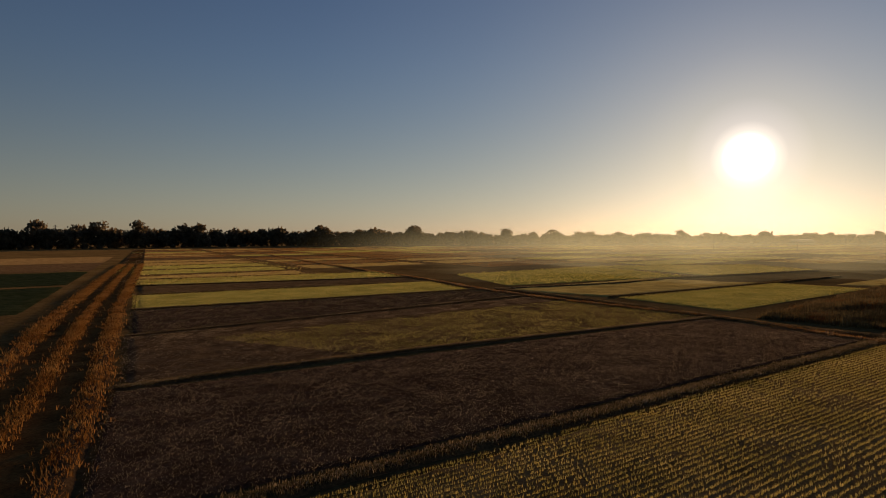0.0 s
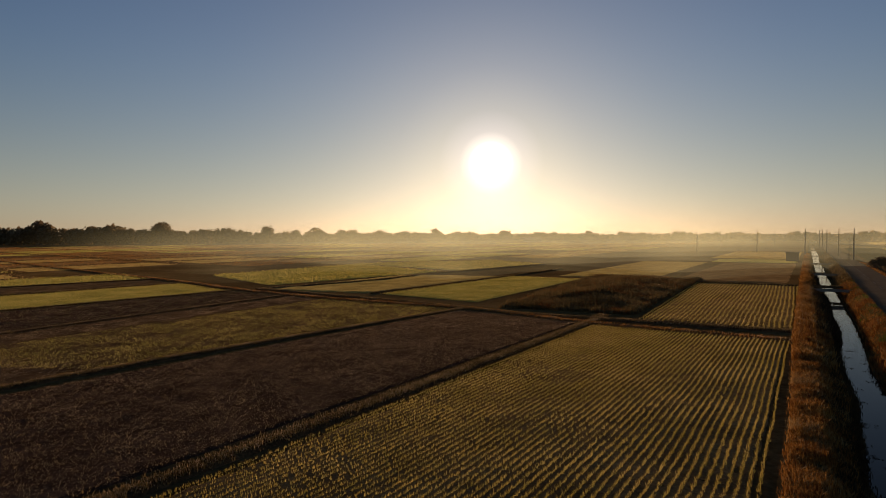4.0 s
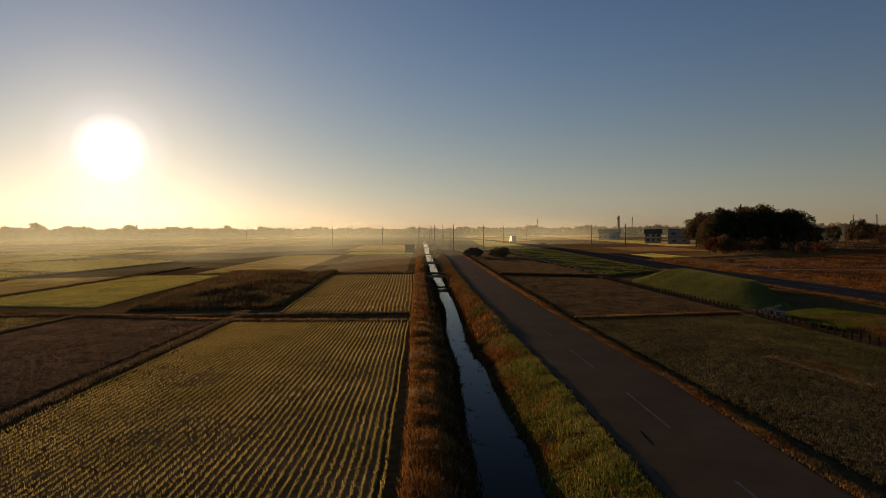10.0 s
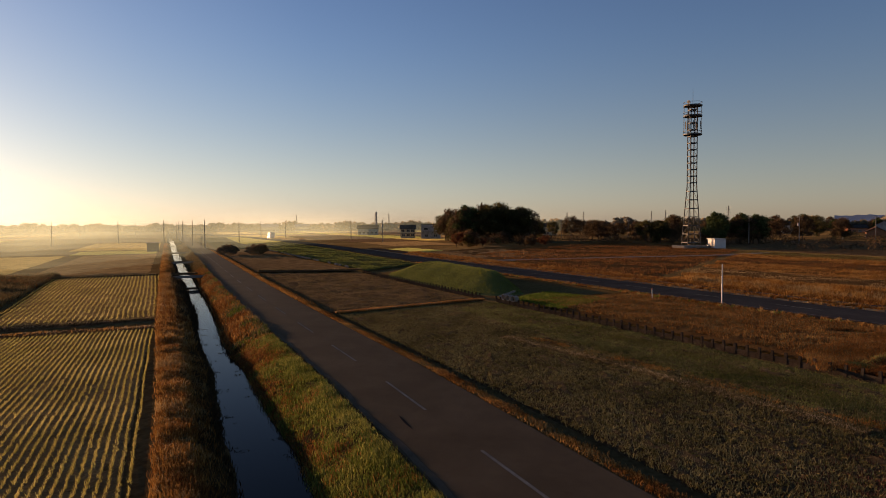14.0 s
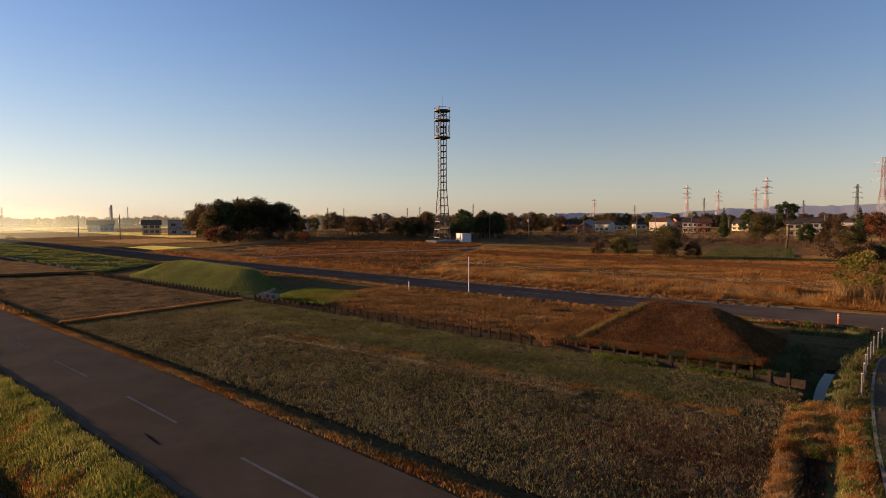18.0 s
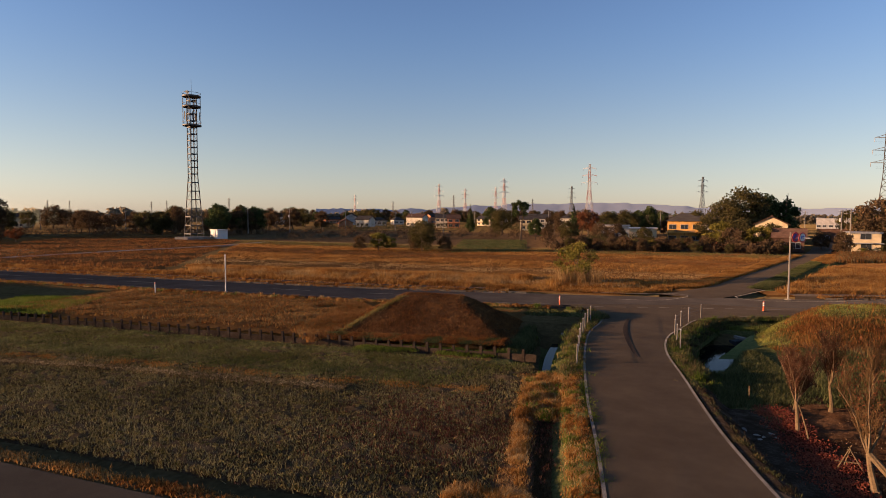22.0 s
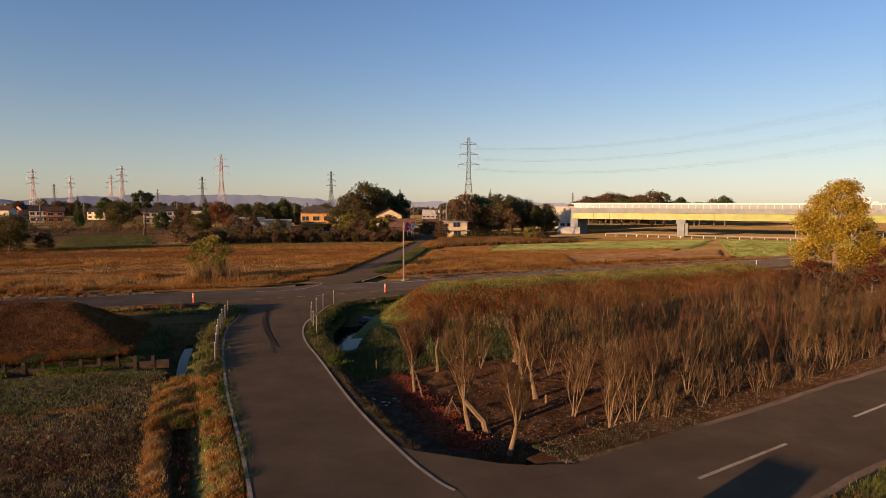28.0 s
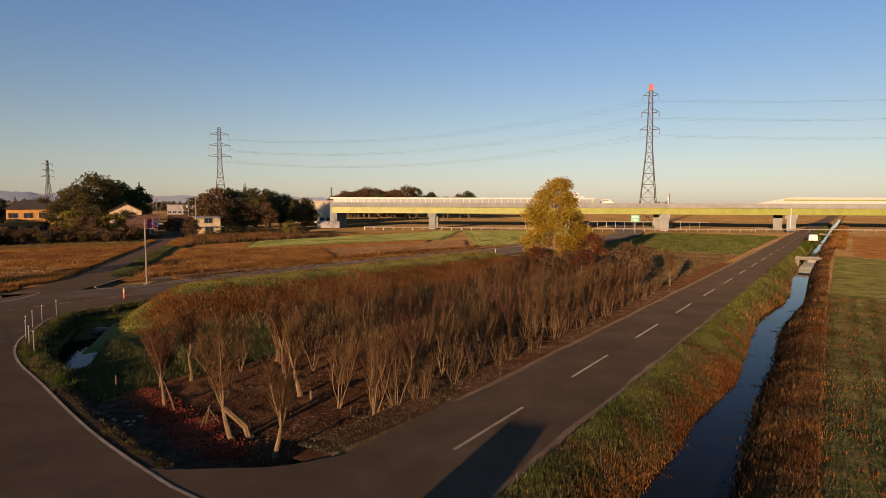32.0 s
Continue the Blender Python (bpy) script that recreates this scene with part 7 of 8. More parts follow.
chain = [(-45.5, 284), (-37.8, 341), (-30.7, 370), (-24.4, 392), (-19.2, 433), (-12.6, 480)]
for (a0, d0), (a1, d1) in zip(chain, chain[1:]):
    wire(far(a0, d0, 9.3), far(a1, d1, 9.3), 0.6)


# ---- telecom tower ----
M_tower = paint_mat("weathered_tower_steel", (0.05, 0.044, 0.038), 0.75, 0.0)
def telecom_tower():
    x, y, _ = far(-101.35, 198)
    t = thing("telecom_tower", "tall steel lattice telecom tower with round platforms", "tower", at=pose(x, y, 0, 0, 0, 15))
    H0, W0, W1, ZM = 43.4, 2.1, 1.0, 19.0

    def half(z):
        return W0 + (W1 - W0) * min(z / ZM, 1) if z < ZM else W1

    for sx, sy in ((1, 1), (1, -1), (-1, -1), (-1, 1)):
        sh = Shape()
        zs = [0, 6, 12, 19, 31, H0]
        sh.tube([(sx * half(a), sy * half(a), a) for a in zs], 0.16, 6)
        part("leg", sh, M_tower, t)
    z, k = 1.5, 0
    while z < H0 - 1:
        h = half(z)
        sh = Shape()
        for sx in (1, -1):
            sh.box(-h, sx * h - 0.12, z, h, sx * h + 0.12, z + 0.26)
            sh.box(sx * h - 0.12, -h, z, sx * h + 0.12, h, z + 0.26)
        part("ring", sh, M_dmetal, t)
        z2 = min(z + (2.6 if z < ZM else 2.0), H0)
        h2 = half(z2)
        part("brace", Shape().rod((-h, -h, z), (h2, -h2, z2), 0.05, 0.05, 4), M_tower, t)
        part("brace", Shape().rod((h, h, z), (-h2, h2, z2), 0.05, 0.05, 4), M_tower, t)
        z = z2
    ladder = Shape()
    for s_ in (-0.25, 0.25):
        ladder.rod((s_, 0.3, 1), (s_, 0.3, H0), 0.04, 0.04, 4)
    for i in range(0, 84):
        ladder.rod((-0.25, 0.3, 1 + i * 0.5), (0.25, 0.3, 1 + i * 0.5), 0.02, 0.02, 3)
    part("ladder", ladder, M_tower, t)
    for z in (34.2, 39.8, 42.9):
        pl = part("platform", Shape().disc((0, 0), 2.7, z, z + 0.4, 24), M_dmetal, t, "round dark steel platform")
        part("rail", Shape().disc((0, 0), 2.7, z + 1.1, z + 1.2, 24, 2.62), M_tower, pl)
    for i in range(8):
        a = i * math.pi / 4
        part("hoop_post", Shape().rod((2.66 * math.cos(a), 2.66 * math.sin(a), 34.2), (2.66 * math.cos(a), 2.66 * math.sin(a), 43), 0.05, 0.05, 4), M_tower, t)
    for i in range(5):
        a = i * 1.25
        part("antenna_panel", Shape().box(-0.15, -0.08, 36, 0.15, 0.08, 38.4, Matrix.Rotation(a, 4, "Z") @ Matrix.Translation((0, 2.2, 0))), M_tower, t)
    part("mast", Shape().rod((0, 0, 43), (0, 0, 48.2), 0.07, 0.03, 6), M_tower, t)
    part("dish", Shape().disc((0, 0), 0.55, 0, 0.2, 16), M_wpaint, t, "small white dish antenna", at=pose(1.9, 0.4, 44.6, 60, 0, 30))
    part("dish_arm", Shape().rod((1.9, 0.4, 43.2), (1.9, 0.4, 44.6), 0.06, 0.06, 6), M_tower, t)
    part("plinth", Shape().box(-4.2, -4.2, -0.3, 4.2, 4.2, 0.7, bevel=0.1), M_conc, t)
    hx, hy, _ = far(-103.4, 198)
    hut = thing("equipment_hut", "small white equipment hut beside the tower", "hut", at=pose(hx, hy, 0, 0, 0, 10))
    part("wall", Shape().box(-2.6, -1.6, 0, 2.6, 1.6, 2.7), M_wpaint, hut)
    part("roof", Shape().box(-2.8, -1.8, 2.7, 2.8, 1.8, 2.9), M_metal, hut)
    part("door", Shape().box(-0.4, 1.6, 0.1, 0.5, 1.66, 2.1), M_metal, hut)
    part("air_unit", Shape().box(1.2, 1.6, 0.2, 2.0, 2.0, 1.2), M_metal, hut)


telecom_tower()


# ---- lattice pylons ----
# red and white bands greyed, which puts distance haze into the paint
M_rw = banded_mat("hazed_red_and_white_paint", (0.36, 0.35, 0.35), (0.32, 0.19, 0.175), 8.0)


def pylon(h, w, mat, label, tiers=3, arm=4.2, th=0.14, cap=None):
    t = thing("pylon", label, "pylon", "transmission pylons")
    zs = [h * k for k in (0, 0.1, 0.2, 0.29, 0.37, 0.45, 0.52, 0.59, 0.66, 0.73, 0.8, 0.87, 0.94, 1.0)]

    def half(z):
        k = z / h
        return w * (1 - k / 0.55) + w * 0.3 * (k / 0.55) if k < 0.55 else w * 0.3 * (1 - (k - 0.55) / 0.45 * 0.45)

    for sx, sy in ((1, 1), (1, -1), (-1, -1), (-1, 1)):
        sh = Shape()
        sh.tube([(sx * half(a), sy * half(a), a) for a in zs], th * 0.7, 4)
        part("leg", sh, mat, t)
    sh = Shape()
    for i, (a, b) in enumerate(zip(zs, zs[1:])):
        ha, hb = half(a), half(b)
        for s_ in (1, -1):
            sh.beam((-ha, s_ * ha, a), (hb, s_ * hb, b), th * 0.5).beam((ha, s_ * ha, a), (-hb, s_ * hb, b), th * 0.5)
            sh.beam((s_ * ha, -ha, a), (s_ * hb, hb, b), th * 0.5).beam((s_ * ha, ha, a), (s_ * hb, -hb, b), th * 0.5)
            sh.beam((-hb, s_ * hb, b), (hb, s_ * hb, b), th * 0.6).beam((s_ * hb, -hb, b), (s_ * hb, hb, b), th * 0.6)
    tagged(part("bracing", sh, mat, t), kind="stuff")
    for k in range(tiers):
        z = h * (0.92 - 0.12 * k)
        hz = half(z)
        al = arm * (1 + 0.12 * k)
        for s_ in (1, -1):
            sh = Shape()
            for y_ in (hz, -hz):
                sh.beam((s_ * hz, y_, z), (s_ * al, 0, z + 0.3), th * 0.7).beam((s_ * hz, y_, z + h * 0.03), (s_ * al, 0, z + 0.3), th * 0.5)
            ar = part("crossarm", sh, mat, t)
            part("insulator", Shape().rod((s_ * al, 0, z + 0.3), (s_ * al, 0, z - 1.6), 0.12, 0.12, 5), M_metal, ar)
    if cap:
        part("red_cap", Shape().box(-half(h) - 0.15, -half(h) - 0.15, h * 0.955, half(h) + 0.15, half(h) + 0.15, h * 1.0), cap, t, "red painted top of the pylon")
    return t


M_gpyl = paint_mat("grey_pylon_steel", (0.075, 0.073, 0.07), 0.7, 0.0)
P_big = pylon(52, 3.5, M_gpyl, "tall grey lattice pylon with a red top behind the overpass", 3, 2.8, 0.2, M_red)
put(P_big, *far(-199.65, 238)[:2], 0, radians(-15))
P_mid = pylon(46, 3.6, M_gpyl, "grey lattice pylon beyond the village", 3, 4.6, 0.26)
put(P_mid, *far(-160.4, 330)[:2], 0, radians(20))
P_rw = pylon(50, 4.0, M_rw, "red and white lattice pylon on the horizon", 3, 5.4, 0.3)
put(P_rw, *far(-137.7, 520)[:2], 0, radians(30))
for az, el, d, rw in ((-136.1, 2.57, 620, 0), (-129.0, 2.5, 640, 1), (-126.1, 2.37, 640, 1), (-123.6, 2.8, 620, 1), (-147.4, 3.27, 520, 0), (-129.8, 3.3, 560, 1), (-125.0, 1.7, 900, 0), (-132.5, 1.4, 980, 0),
                      (-115.6, 1.7, 900, 1), (-119.2, 1.1, 950, 0), (-104.3, 1.3, 900, 0), (-99.2, 1.0, 1000, 0), (-92.0, 0.9, 900, 0), (-90.5, 0.9, 950, 0), (-86.6, 0.8, 950, 0), (-98.0, 0.9, 950, 0),
                      (-170.2, 1.4, 800, 0), (-176.0, 1.2, 900, 0), (36.3, 1.0, 1000, 0), (33.0, 1.2, 1000, 0), (-72.3, 0.9, 900, 0), (-73.6, 0.9, 950, 0), (-65.0, 0.8, 1000, 0)):
    hh = 8.2 + d * math.tan(radians(el))
    c = copy_at(P_rw if rw else P_mid, *far(az, d)[:2], 0, radians(30 + az), hh / (50 if rw else 46), "red and white lattice pylon on the horizon" if rw else "distant grey lattice pylon")
for za, zb in ((0.92, 0.92), (0.8, 0.8), (0.68, 0.68)):
    for s_ in (-1, 1):
        for off in (0, 0.6):
            a = Vector(far(-199.65, 238, 52 * za - 1.6 - off)) + Vector((s_ * 4.2 * math.cos(radians(-15)), s_ * 4.2 * math.sin(radians(-15)), 0))
            b = Vector(far(-160.4, 330, 46 * zb - 1.6 - off)) + Vector((s_ * 4.2, s_ * 1.6, 0))
            wire(a, b, 7, 0.016, "transmission_line", "long sagging transmission line between pylons")
            wire(a, Vector(far(-245, 330, 52 * za)) + Vector((s_ * 4, 0, 0)), 5, 0.016, "transmission_line", "long sagging transmission line between pylons")

# ---- overpass ----
M_deck = ground_mat("pale_deck_concrete", [(0.2, 0.215, 0.21), (0.26, 0.28, 0.275), (0.33, 0.35, 0.34)], 0.3, 6, 0.2)
M_girder = paint_mat("yellow_green_girder_paint", (0.24, 0.275, 0.055), 0.5, 0.0, 0.08, 0.6)
M_screen = paint_mat("pale_noise_screen", (0.46, 0.48, 0.44), 0.5, 0.0, 0.08)
M_clear = paint_mat("clear_screen_panel", (0.25, 0.28, 0.29), 0.15, 0.0, 0.05)
BP, BE = Vector((1.0, -190.0, 0)), Vector((-104.0, 12.0, 0)).normalized()
BN = Vector((BE.y, -BE.x, 0))
if BN.y < 0:
    BN = -BN
BM = Matrix(((BE.x, BN.x, 0, BP.x), (BE.y, BN.y, 0, BP.y), (0, 0, 1, 0), (0, 0, 0, 1)))   # x along the deck, y towards the fields
bridge = thing("overpass", "long motorway overpass with yellow-green girders on concrete piers", "overpass")
part("deck", Shape().box(-33, -12, 6.7, 320, 0.3, 7.35, BM), M_deck, bridge)
part("girder", Shape().box(-32.6, -0.55, 4.85, 320, -0.25, 6.7, BM), M_girder, bridge, "yellow-green steel girder")
part("girder_flange", Shape().box(-32.6, -0.7, 4.75, 320, -0.05, 4.88, BM), M_girder, bridge)
part("girder", Shape().box(-28, -6.3, 4.85, 320, -6.0, 6.7, BM), M_girder, bridge, "yellow-green steel girder")
part("girder", Shape().box(-28, -11.6, 4.85, 320, -11.3, 6.7, BM), M_girder, bridge, "yellow-green steel girder")
st = Shape().box(-0.05, -0.24, 4.88, 0.05, -0.12, 6.68)
stm = st.mesh("stiffener", M_girder)
for i in range(0, 66):
    o = new("stiffener", stm)
    o.parent = bridge
    o.matrix_basis = BM @ Matrix.Translation((-26 + i * 5, 0, 0))
part("parapet", Shape().box(-33, 0.05, 7.35, 320, 0.3, 8.15, BM), M_deck, bridge)
part("parapet", Shape().box(-33, -12, 7.35, 320, -11.75, 8.15, BM), M_deck, bridge)
for x in (0, 44, 72.0, 109.0, 150, 200, 250):
    pier = part("pier", Shape().box(x - 1.0, -1.8, -0.3, x + 1.0, -0.2, 3.6, BM, 0.0), M_deck, bridge, "pale concrete pier")
    part("pier_head", Shape().box(x - 1.3, -2.2, 3.6, x + 1.3, 0.1, 4.75, BM), M_deck, pier)
    part("pier", Shape().box(x - 1.0, -11, -0.3, x + 1.0, -9.2, 4.75, BM), M_deck, bridge, "pale concrete pier")
    part("bearing", Shape().box(x - 0.5, -0.9, 4.7, x + 0.5, 0.0, 4.86, BM), M_dmetal, pier)
part("abutment", Shape().box(-33.5, -12.5, -0.4, -31.2, -0.9, 6.7, BM), M_deck, bridge, "tall concrete abutment")
part("drain_pipe", Shape().rod(BM @ Vector((108.2, 0.2, 6.9)), BM @ Vector((108.2, 0.2, 0)), 0.12, 0.12, 8), M_wpaint, bridge)
pan = Shape().box(-0.95, 0.12, 8.15, 0.95, 0.2, 9.3).mesh("screen_panel", M_clear)
pst = Shape().box(-0.09, 0.05, 8.1, 0.09, 0.28, 9.75).mesh("screen_post", M_screen)
for i in range(42):
    for nm, me in (("screen_panel", pan), ("screen_post", pst)):
        o = new(nm, me)
        o.parent = bridge
        o.matrix_basis = BM @ Matrix.Translation((-32 + i * 2.0 + (1 if nm == "screen_panel" else 0), 0, 0))
part("screen_rail", Shape().box(-33, 0.08, 9.3, 51, 0.24, 9.75, BM), M_screen, bridge)
sc2 = Shape().add([BM @ Vector(p) for p in ((98, 0.1, 8.15), (320, 0.1, 8.15), (320, 0.1, 10.0), (108, 0.1, 10.0), (98, 0.25, 8.15), (320, 0.25, 8.15), (320, 0.25, 10.0), (108, 0.25, 10.0))],
                  [(0, 1, 2, 3), (7, 6, 5, 4), (0, 4, 5, 1), (1, 5, 6, 2), (2, 6, 7, 3), (3, 7, 4, 0)])
part("noise_wall", sc2, M_screen, bridge, "solid pale noise wall")
part("noise_wall_stripe", Shape().box(106, 0.26, 9.0, 320, 0.3, 9.4, BM), M_girder, bridge)

# white guard rails and ramp under the overpass
gr = thing("guard_rail", "long white steel guard rail below the overpass", "guard rail")
for x0, x1, y0, z in ((-20, 95, 8.0, 0.6), (30, 90, -16, 2.0), (96, 150, 6, 0.7)):
    part("rail", Shape().box(x0, y0 - 0.05, z - 0.16, x1, y0 + 0.05, z + 0.16, BM), M_pole, gr)
    x = x0
    while x < x1:
        part("rail_post", Shape().box(x - 0.06, y0 - 0.15, -0.3, x + 0.06, y0 - 0.05, z, BM), M_metal, gr)
        x += 3
ds = thing("direction_sign", "green motorway direction sign on a post", "traffic sign", at=pose(*far(-198.6, 172)[:2], 0, 0, 0, -18))
part("post", Shape().rod((0, 0, 0), (0, 0, 5.0), 0.12, 0.12, 8), M_metal, ds)
part("panel", Shape().box(-1.1, 0.1, 3.0, 1.1, 0.18, 4.9), M_gsign, ds, "green sign panel")
part("lettering_bar", Shape().box(-0.8, 0.19, 4.2, 0.8, 0.2, 4.5).box(-0.6, 0.19, 3.5, 0.6, 0.2, 3.8), M_wpaint, ds)
ms = thing("chimney_pole", "slim white chimney beyond the overpass", "chimney", at=pose(*far(-201.4, 300)))
part("shaft", Shape().rod((0, 0, 0), (0, 0, 13), 0.7, 0.6, 10), M_wpaint, ms)


# ---- vehicles ----
def wheel(parent, x, y, r=0.35):
    w = part("wheel", Shape().disc((0, 0), r, -0.11, 0.11, 16, r * 0.6), M_black, parent, at=pose(x, y, r, 90, 0, 0))
    part("rim", Shape().disc((0, 0), r * 0.6, -0.09, 0.09, 12), M_metal, w)


def box_truck(x, y, z, turn, label, s=1.0):
    t = thing("box_truck", label, "truck", at=pose(x, y, z, 0, 0, turn) @ Matrix.Scale(s, 4))
    part("cargo_box", Shape().box(-3.4, -1.15, 0.95, 1.9, 1.15, 3.6, bevel=0.05), M_wpaint, t)
    cab = part("cab", Shape().box(2.05, -1.05, 0.5, 3.7, 1.05, 2.6, bevel=0.18), M_wpaint, t)
    part("windscreen", Shape().box(3.6, -0.85, 1.6, 3.68, 0.85, 2.35), M_glass, cab)
    part("side_window", Shape().box(2.6, -1.07, 1.6, 3.3, 1.07, 2.3), M_glass, cab)
    part("chassis", Shape().box(-3.3, -0.5, 0.5, 3.4, 0.5, 0.95), M_dmetal, t)
    for wx in (-2.4, 2.7):
        for wy in (-0.95, 0.95):
            wheel(t, wx, wy, 0.42)


def minivan(x, y, z, turn, label, mat, ht=1.9):
    t = thing("minivan", label, "car", at=pose(x, y, z, 0, 0, turn))
    sh = Shape()
    prof = [(-2.0, 0.35), (-2.05, 1.0), (-1.9, ht - 0.12), (-1.7, ht), (0.7, ht), (1.0, ht - 0.08), (1.65, 1.08), (2.1, 0.92), (2.15, 0.4)]
    n = len(prof)
    v = [(px, s_ * (0.82 - (0.12 if pz > 1.2 else 0)), pz) for s_ in (-1, 1) for px, pz in prof]
    f = [(i, (i + 1) % n, n + (i + 1) % n, n + i) for i in range(n)] + [tuple(range(n - 1, -1, -1)), tuple(range(n, 2 * n))]
    part("body", sh.add(v, f), mat, t)
    part("windscreen", Shape().add([(1.02, -0.62, ht - 0.12), (1.02, 0.62, ht - 0.12), (1.62, 0.66, 1.12), (1.62, -0.66, 1.12), (1.06, -0.62, ht - 0.1), (1.06, 0.62, ht - 0.1), (1.66, 0.66, 1.14), (1.66, -0.66, 1.14)],
                                   [(4, 5, 6, 7), (0, 3, 2, 1), (0, 1, 5, 4), (1, 2, 6, 5), (2, 3, 7, 6), (3, 0, 4, 7)]), M_glass, t)
    for s_ in (-1, 1):
        part("side_window", Shape().box(-1.7, s_ * 0.72 - 0.02, 1.15, 0.8, s_ * 0.72 + 0.02, ht - 0.25), M_glass, t)
        part("headlight", Shape().box(2.05, s_ * 0.55 - 0.15, 0.62, 2.14, s_ * 0.55 + 0.15, 0.8), M_wpaint, t)
        for wx in (-1.35, 1.4):
            wheel(t, wx, s_ * 0.72, 0.3)
    return t


bx, by = 283.4, 146.5
box_truck(bx, by, 0.05, 41, "white box truck on the far road")
q = BM @ Vector((44, -4, 7.35))
box_truck(q.x, q.y, 7.35, 173, "white lorry crossing the overpass", 1.1)
q = BM @ Vector((55, -4, 7.35))
minivan(q.x, q.y, 7.35, 173, "white van crossing the overpass", M_wpaint)
bx, by, _ = far(-212.6, 150)
minivan(bx, by, 0.05, 240, "white car beside the canal bridge", M_wpaint, 1.6)
# unseen van under the camera, added to cast the shadow on the road
minivan(4.0, -6.7, 0.03, 66, "grey van out of view, added to cast the road shadow", M_metal, 1.78)

# ---- buildings ----
M_oran = paint_mat("ochre_house_plaster", (0.52, 0.27, 0.06), 0.8, 0, 0.1, 0.8)
M_cream = paint_mat("cream_house_plaster", (0.5, 0.4, 0.24), 0.8, 0, 0.1, 0.8)
M_whitew = paint_mat("white_house_wall", (0.46, 0.42, 0.33), 0.8, 0, 0.1, 0.8)
M_brick = paint_mat("orange_brown_wall", (0.45, 0.17, 0.07), 0.8, 0, 0.15, 0.8)
M_greyw = paint_mat("grey_house_wall", (0.3, 0.29, 0.28), 0.8, 0, 0.15, 0.8)
M_tile = ground_mat("dark_roof_tiles", [(0.03, 0.027, 0.027), (0.055, 0.05, 0.048), (0.085, 0.078, 0.072)], 0.8, 12, 0.7, 0.6)
M_rtile = ground_mat("brown_roof_tiles", [(0.06, 0.035, 0.025), (0.1, 0.06, 0.045), (0.15, 0.09, 0.065)], 0.8, 12, 0.7, 0.6)


def house(az, d, w, dp, h, wall, roof, label, storeys=2, kind="gable", turn=None, name="house", bays=None):
    x, y, _ = far(az, d)
    t = thing(name, label, "house" if name == "house" else name, "village houses", at=pose(x, y, -0.1, 0, 0, (az + 180 + 90 - 90) if turn is None else turn))
    part("wall", Shape().box(-w / 2, -dp / 2, 0, w / 2, dp / 2, h), wall, t)
    o = 0.55
    if kind == "gable":
        rh = dp * 0.28
        v = [(-w / 2 - o, -dp / 2 - o, h - 0.15), (w / 2 + o, -dp / 2 - o, h - 0.15), (w / 2 + o, dp / 2 + o, h - 0.15), (-w / 2 - o, dp / 2 + o, h - 0.15), (-w / 2 - o, 0, h + rh), (w / 2 + o, 0, h + rh)]
        part("roof", Shape().add(v + [(a, b, c + 0.22) for a, b, c in v], [(0, 4, 5, 1), (2, 5, 4, 3), (6, 7, 11, 10), (8, 9, 10, 11), (0, 1, 7, 6), (2, 3, 9, 8), (0, 6, 10, 4), (4, 10, 9, 3), (1, 5, 11, 7), (5, 2, 8, 11)]), roof, t)
        part("gable_wall", Shape().add([(-w / 2, -dp / 2, h), (-w / 2, dp / 2, h), (-w / 2, 0, h + rh - 0.05), (w / 2, -dp / 2, h), (w / 2, dp / 2, h), (w / 2, 0, h + rh - 0.05)], [(0, 2, 1), (3, 4, 5), (0, 1, 4, 3), (0, 3, 5, 2), (1, 2, 5, 4)]), wall, t)
        part("ridge", Shape().box(-w / 2 - o, -0.18, h + rh + 0.12, w / 2 + o, 0.18, h + rh + 0.4), roof, t)
    elif kind == "hip":
        rh = dp * 0.3
        k = min(w, dp) * 0.45
        v = [(-w / 2 - o, -dp / 2 - o, h - 0.1), (w / 2 + o, -dp / 2 - o, h - 0.1), (w / 2 + o, dp / 2 + o, h - 0.1), (-w / 2 - o, dp / 2 + o, h - 0.1), (-w / 2 + k, 0, h + rh), (w / 2 - k, 0, h + rh)]
        part("roof", Shape().add(v, [(0, 1, 5, 4), (1, 2, 5), (2, 3, 4, 5), (3, 0, 4), (3, 2, 1, 0)]), roof, t)
    else:
        part("roof", Shape().box(-w / 2 - 0.25, -dp / 2 - 0.25, h, w / 2 + 0.25, dp / 2 + 0.25, h + 0.35), roof, t)
    r_ = random.Random(int(az * 10))
    per = bays or max(2, int(w / 2.6))
    for st_ in range(storeys):
        z0 = 0.9 + st_ * (h / storeys)
        for sgn in (-1, 1):
            for i in range(per):
                cx = -w / 2 + (i + 0.5) * w / per + r_.uniform(-0.2, 0.2)
                ww = min(w / per * 0.62, 1.9)
                yy = sgn * dp / 2
                wn_ = part("window", Shape().box(cx - ww / 2 - 0.09, yy - 0.05, z0 - 0.09, cx + ww / 2 + 0.09, yy + 0.05, z0 + 1.29), M_metal, t)
                part("pane", Shape().box(cx - ww / 2, yy - 0.07, z0, cx - 0.04, yy + 0.07, z0 + 1.2).box(cx + 0.04, yy - 0.07, z0, cx + ww / 2, yy + 0.07, z0 + 1.2), M_glass, wn_)
    if storeys == 2:
        part("eave", Shape().box(-w / 2 - 0.5, -dp / 2 - 0.9, h * 0.5 - 0.12, w / 2 + 0.5, dp / 2 + 0.9, h * 0.5 + 0.05), roof, t)
    part("door", Shape().box(w * 0.3, -dp / 2 - 0.06, 0, w * 0.3 + 0.95, -dp / 2 + 0.06, 2.05), M_dmetal, t)
    return t


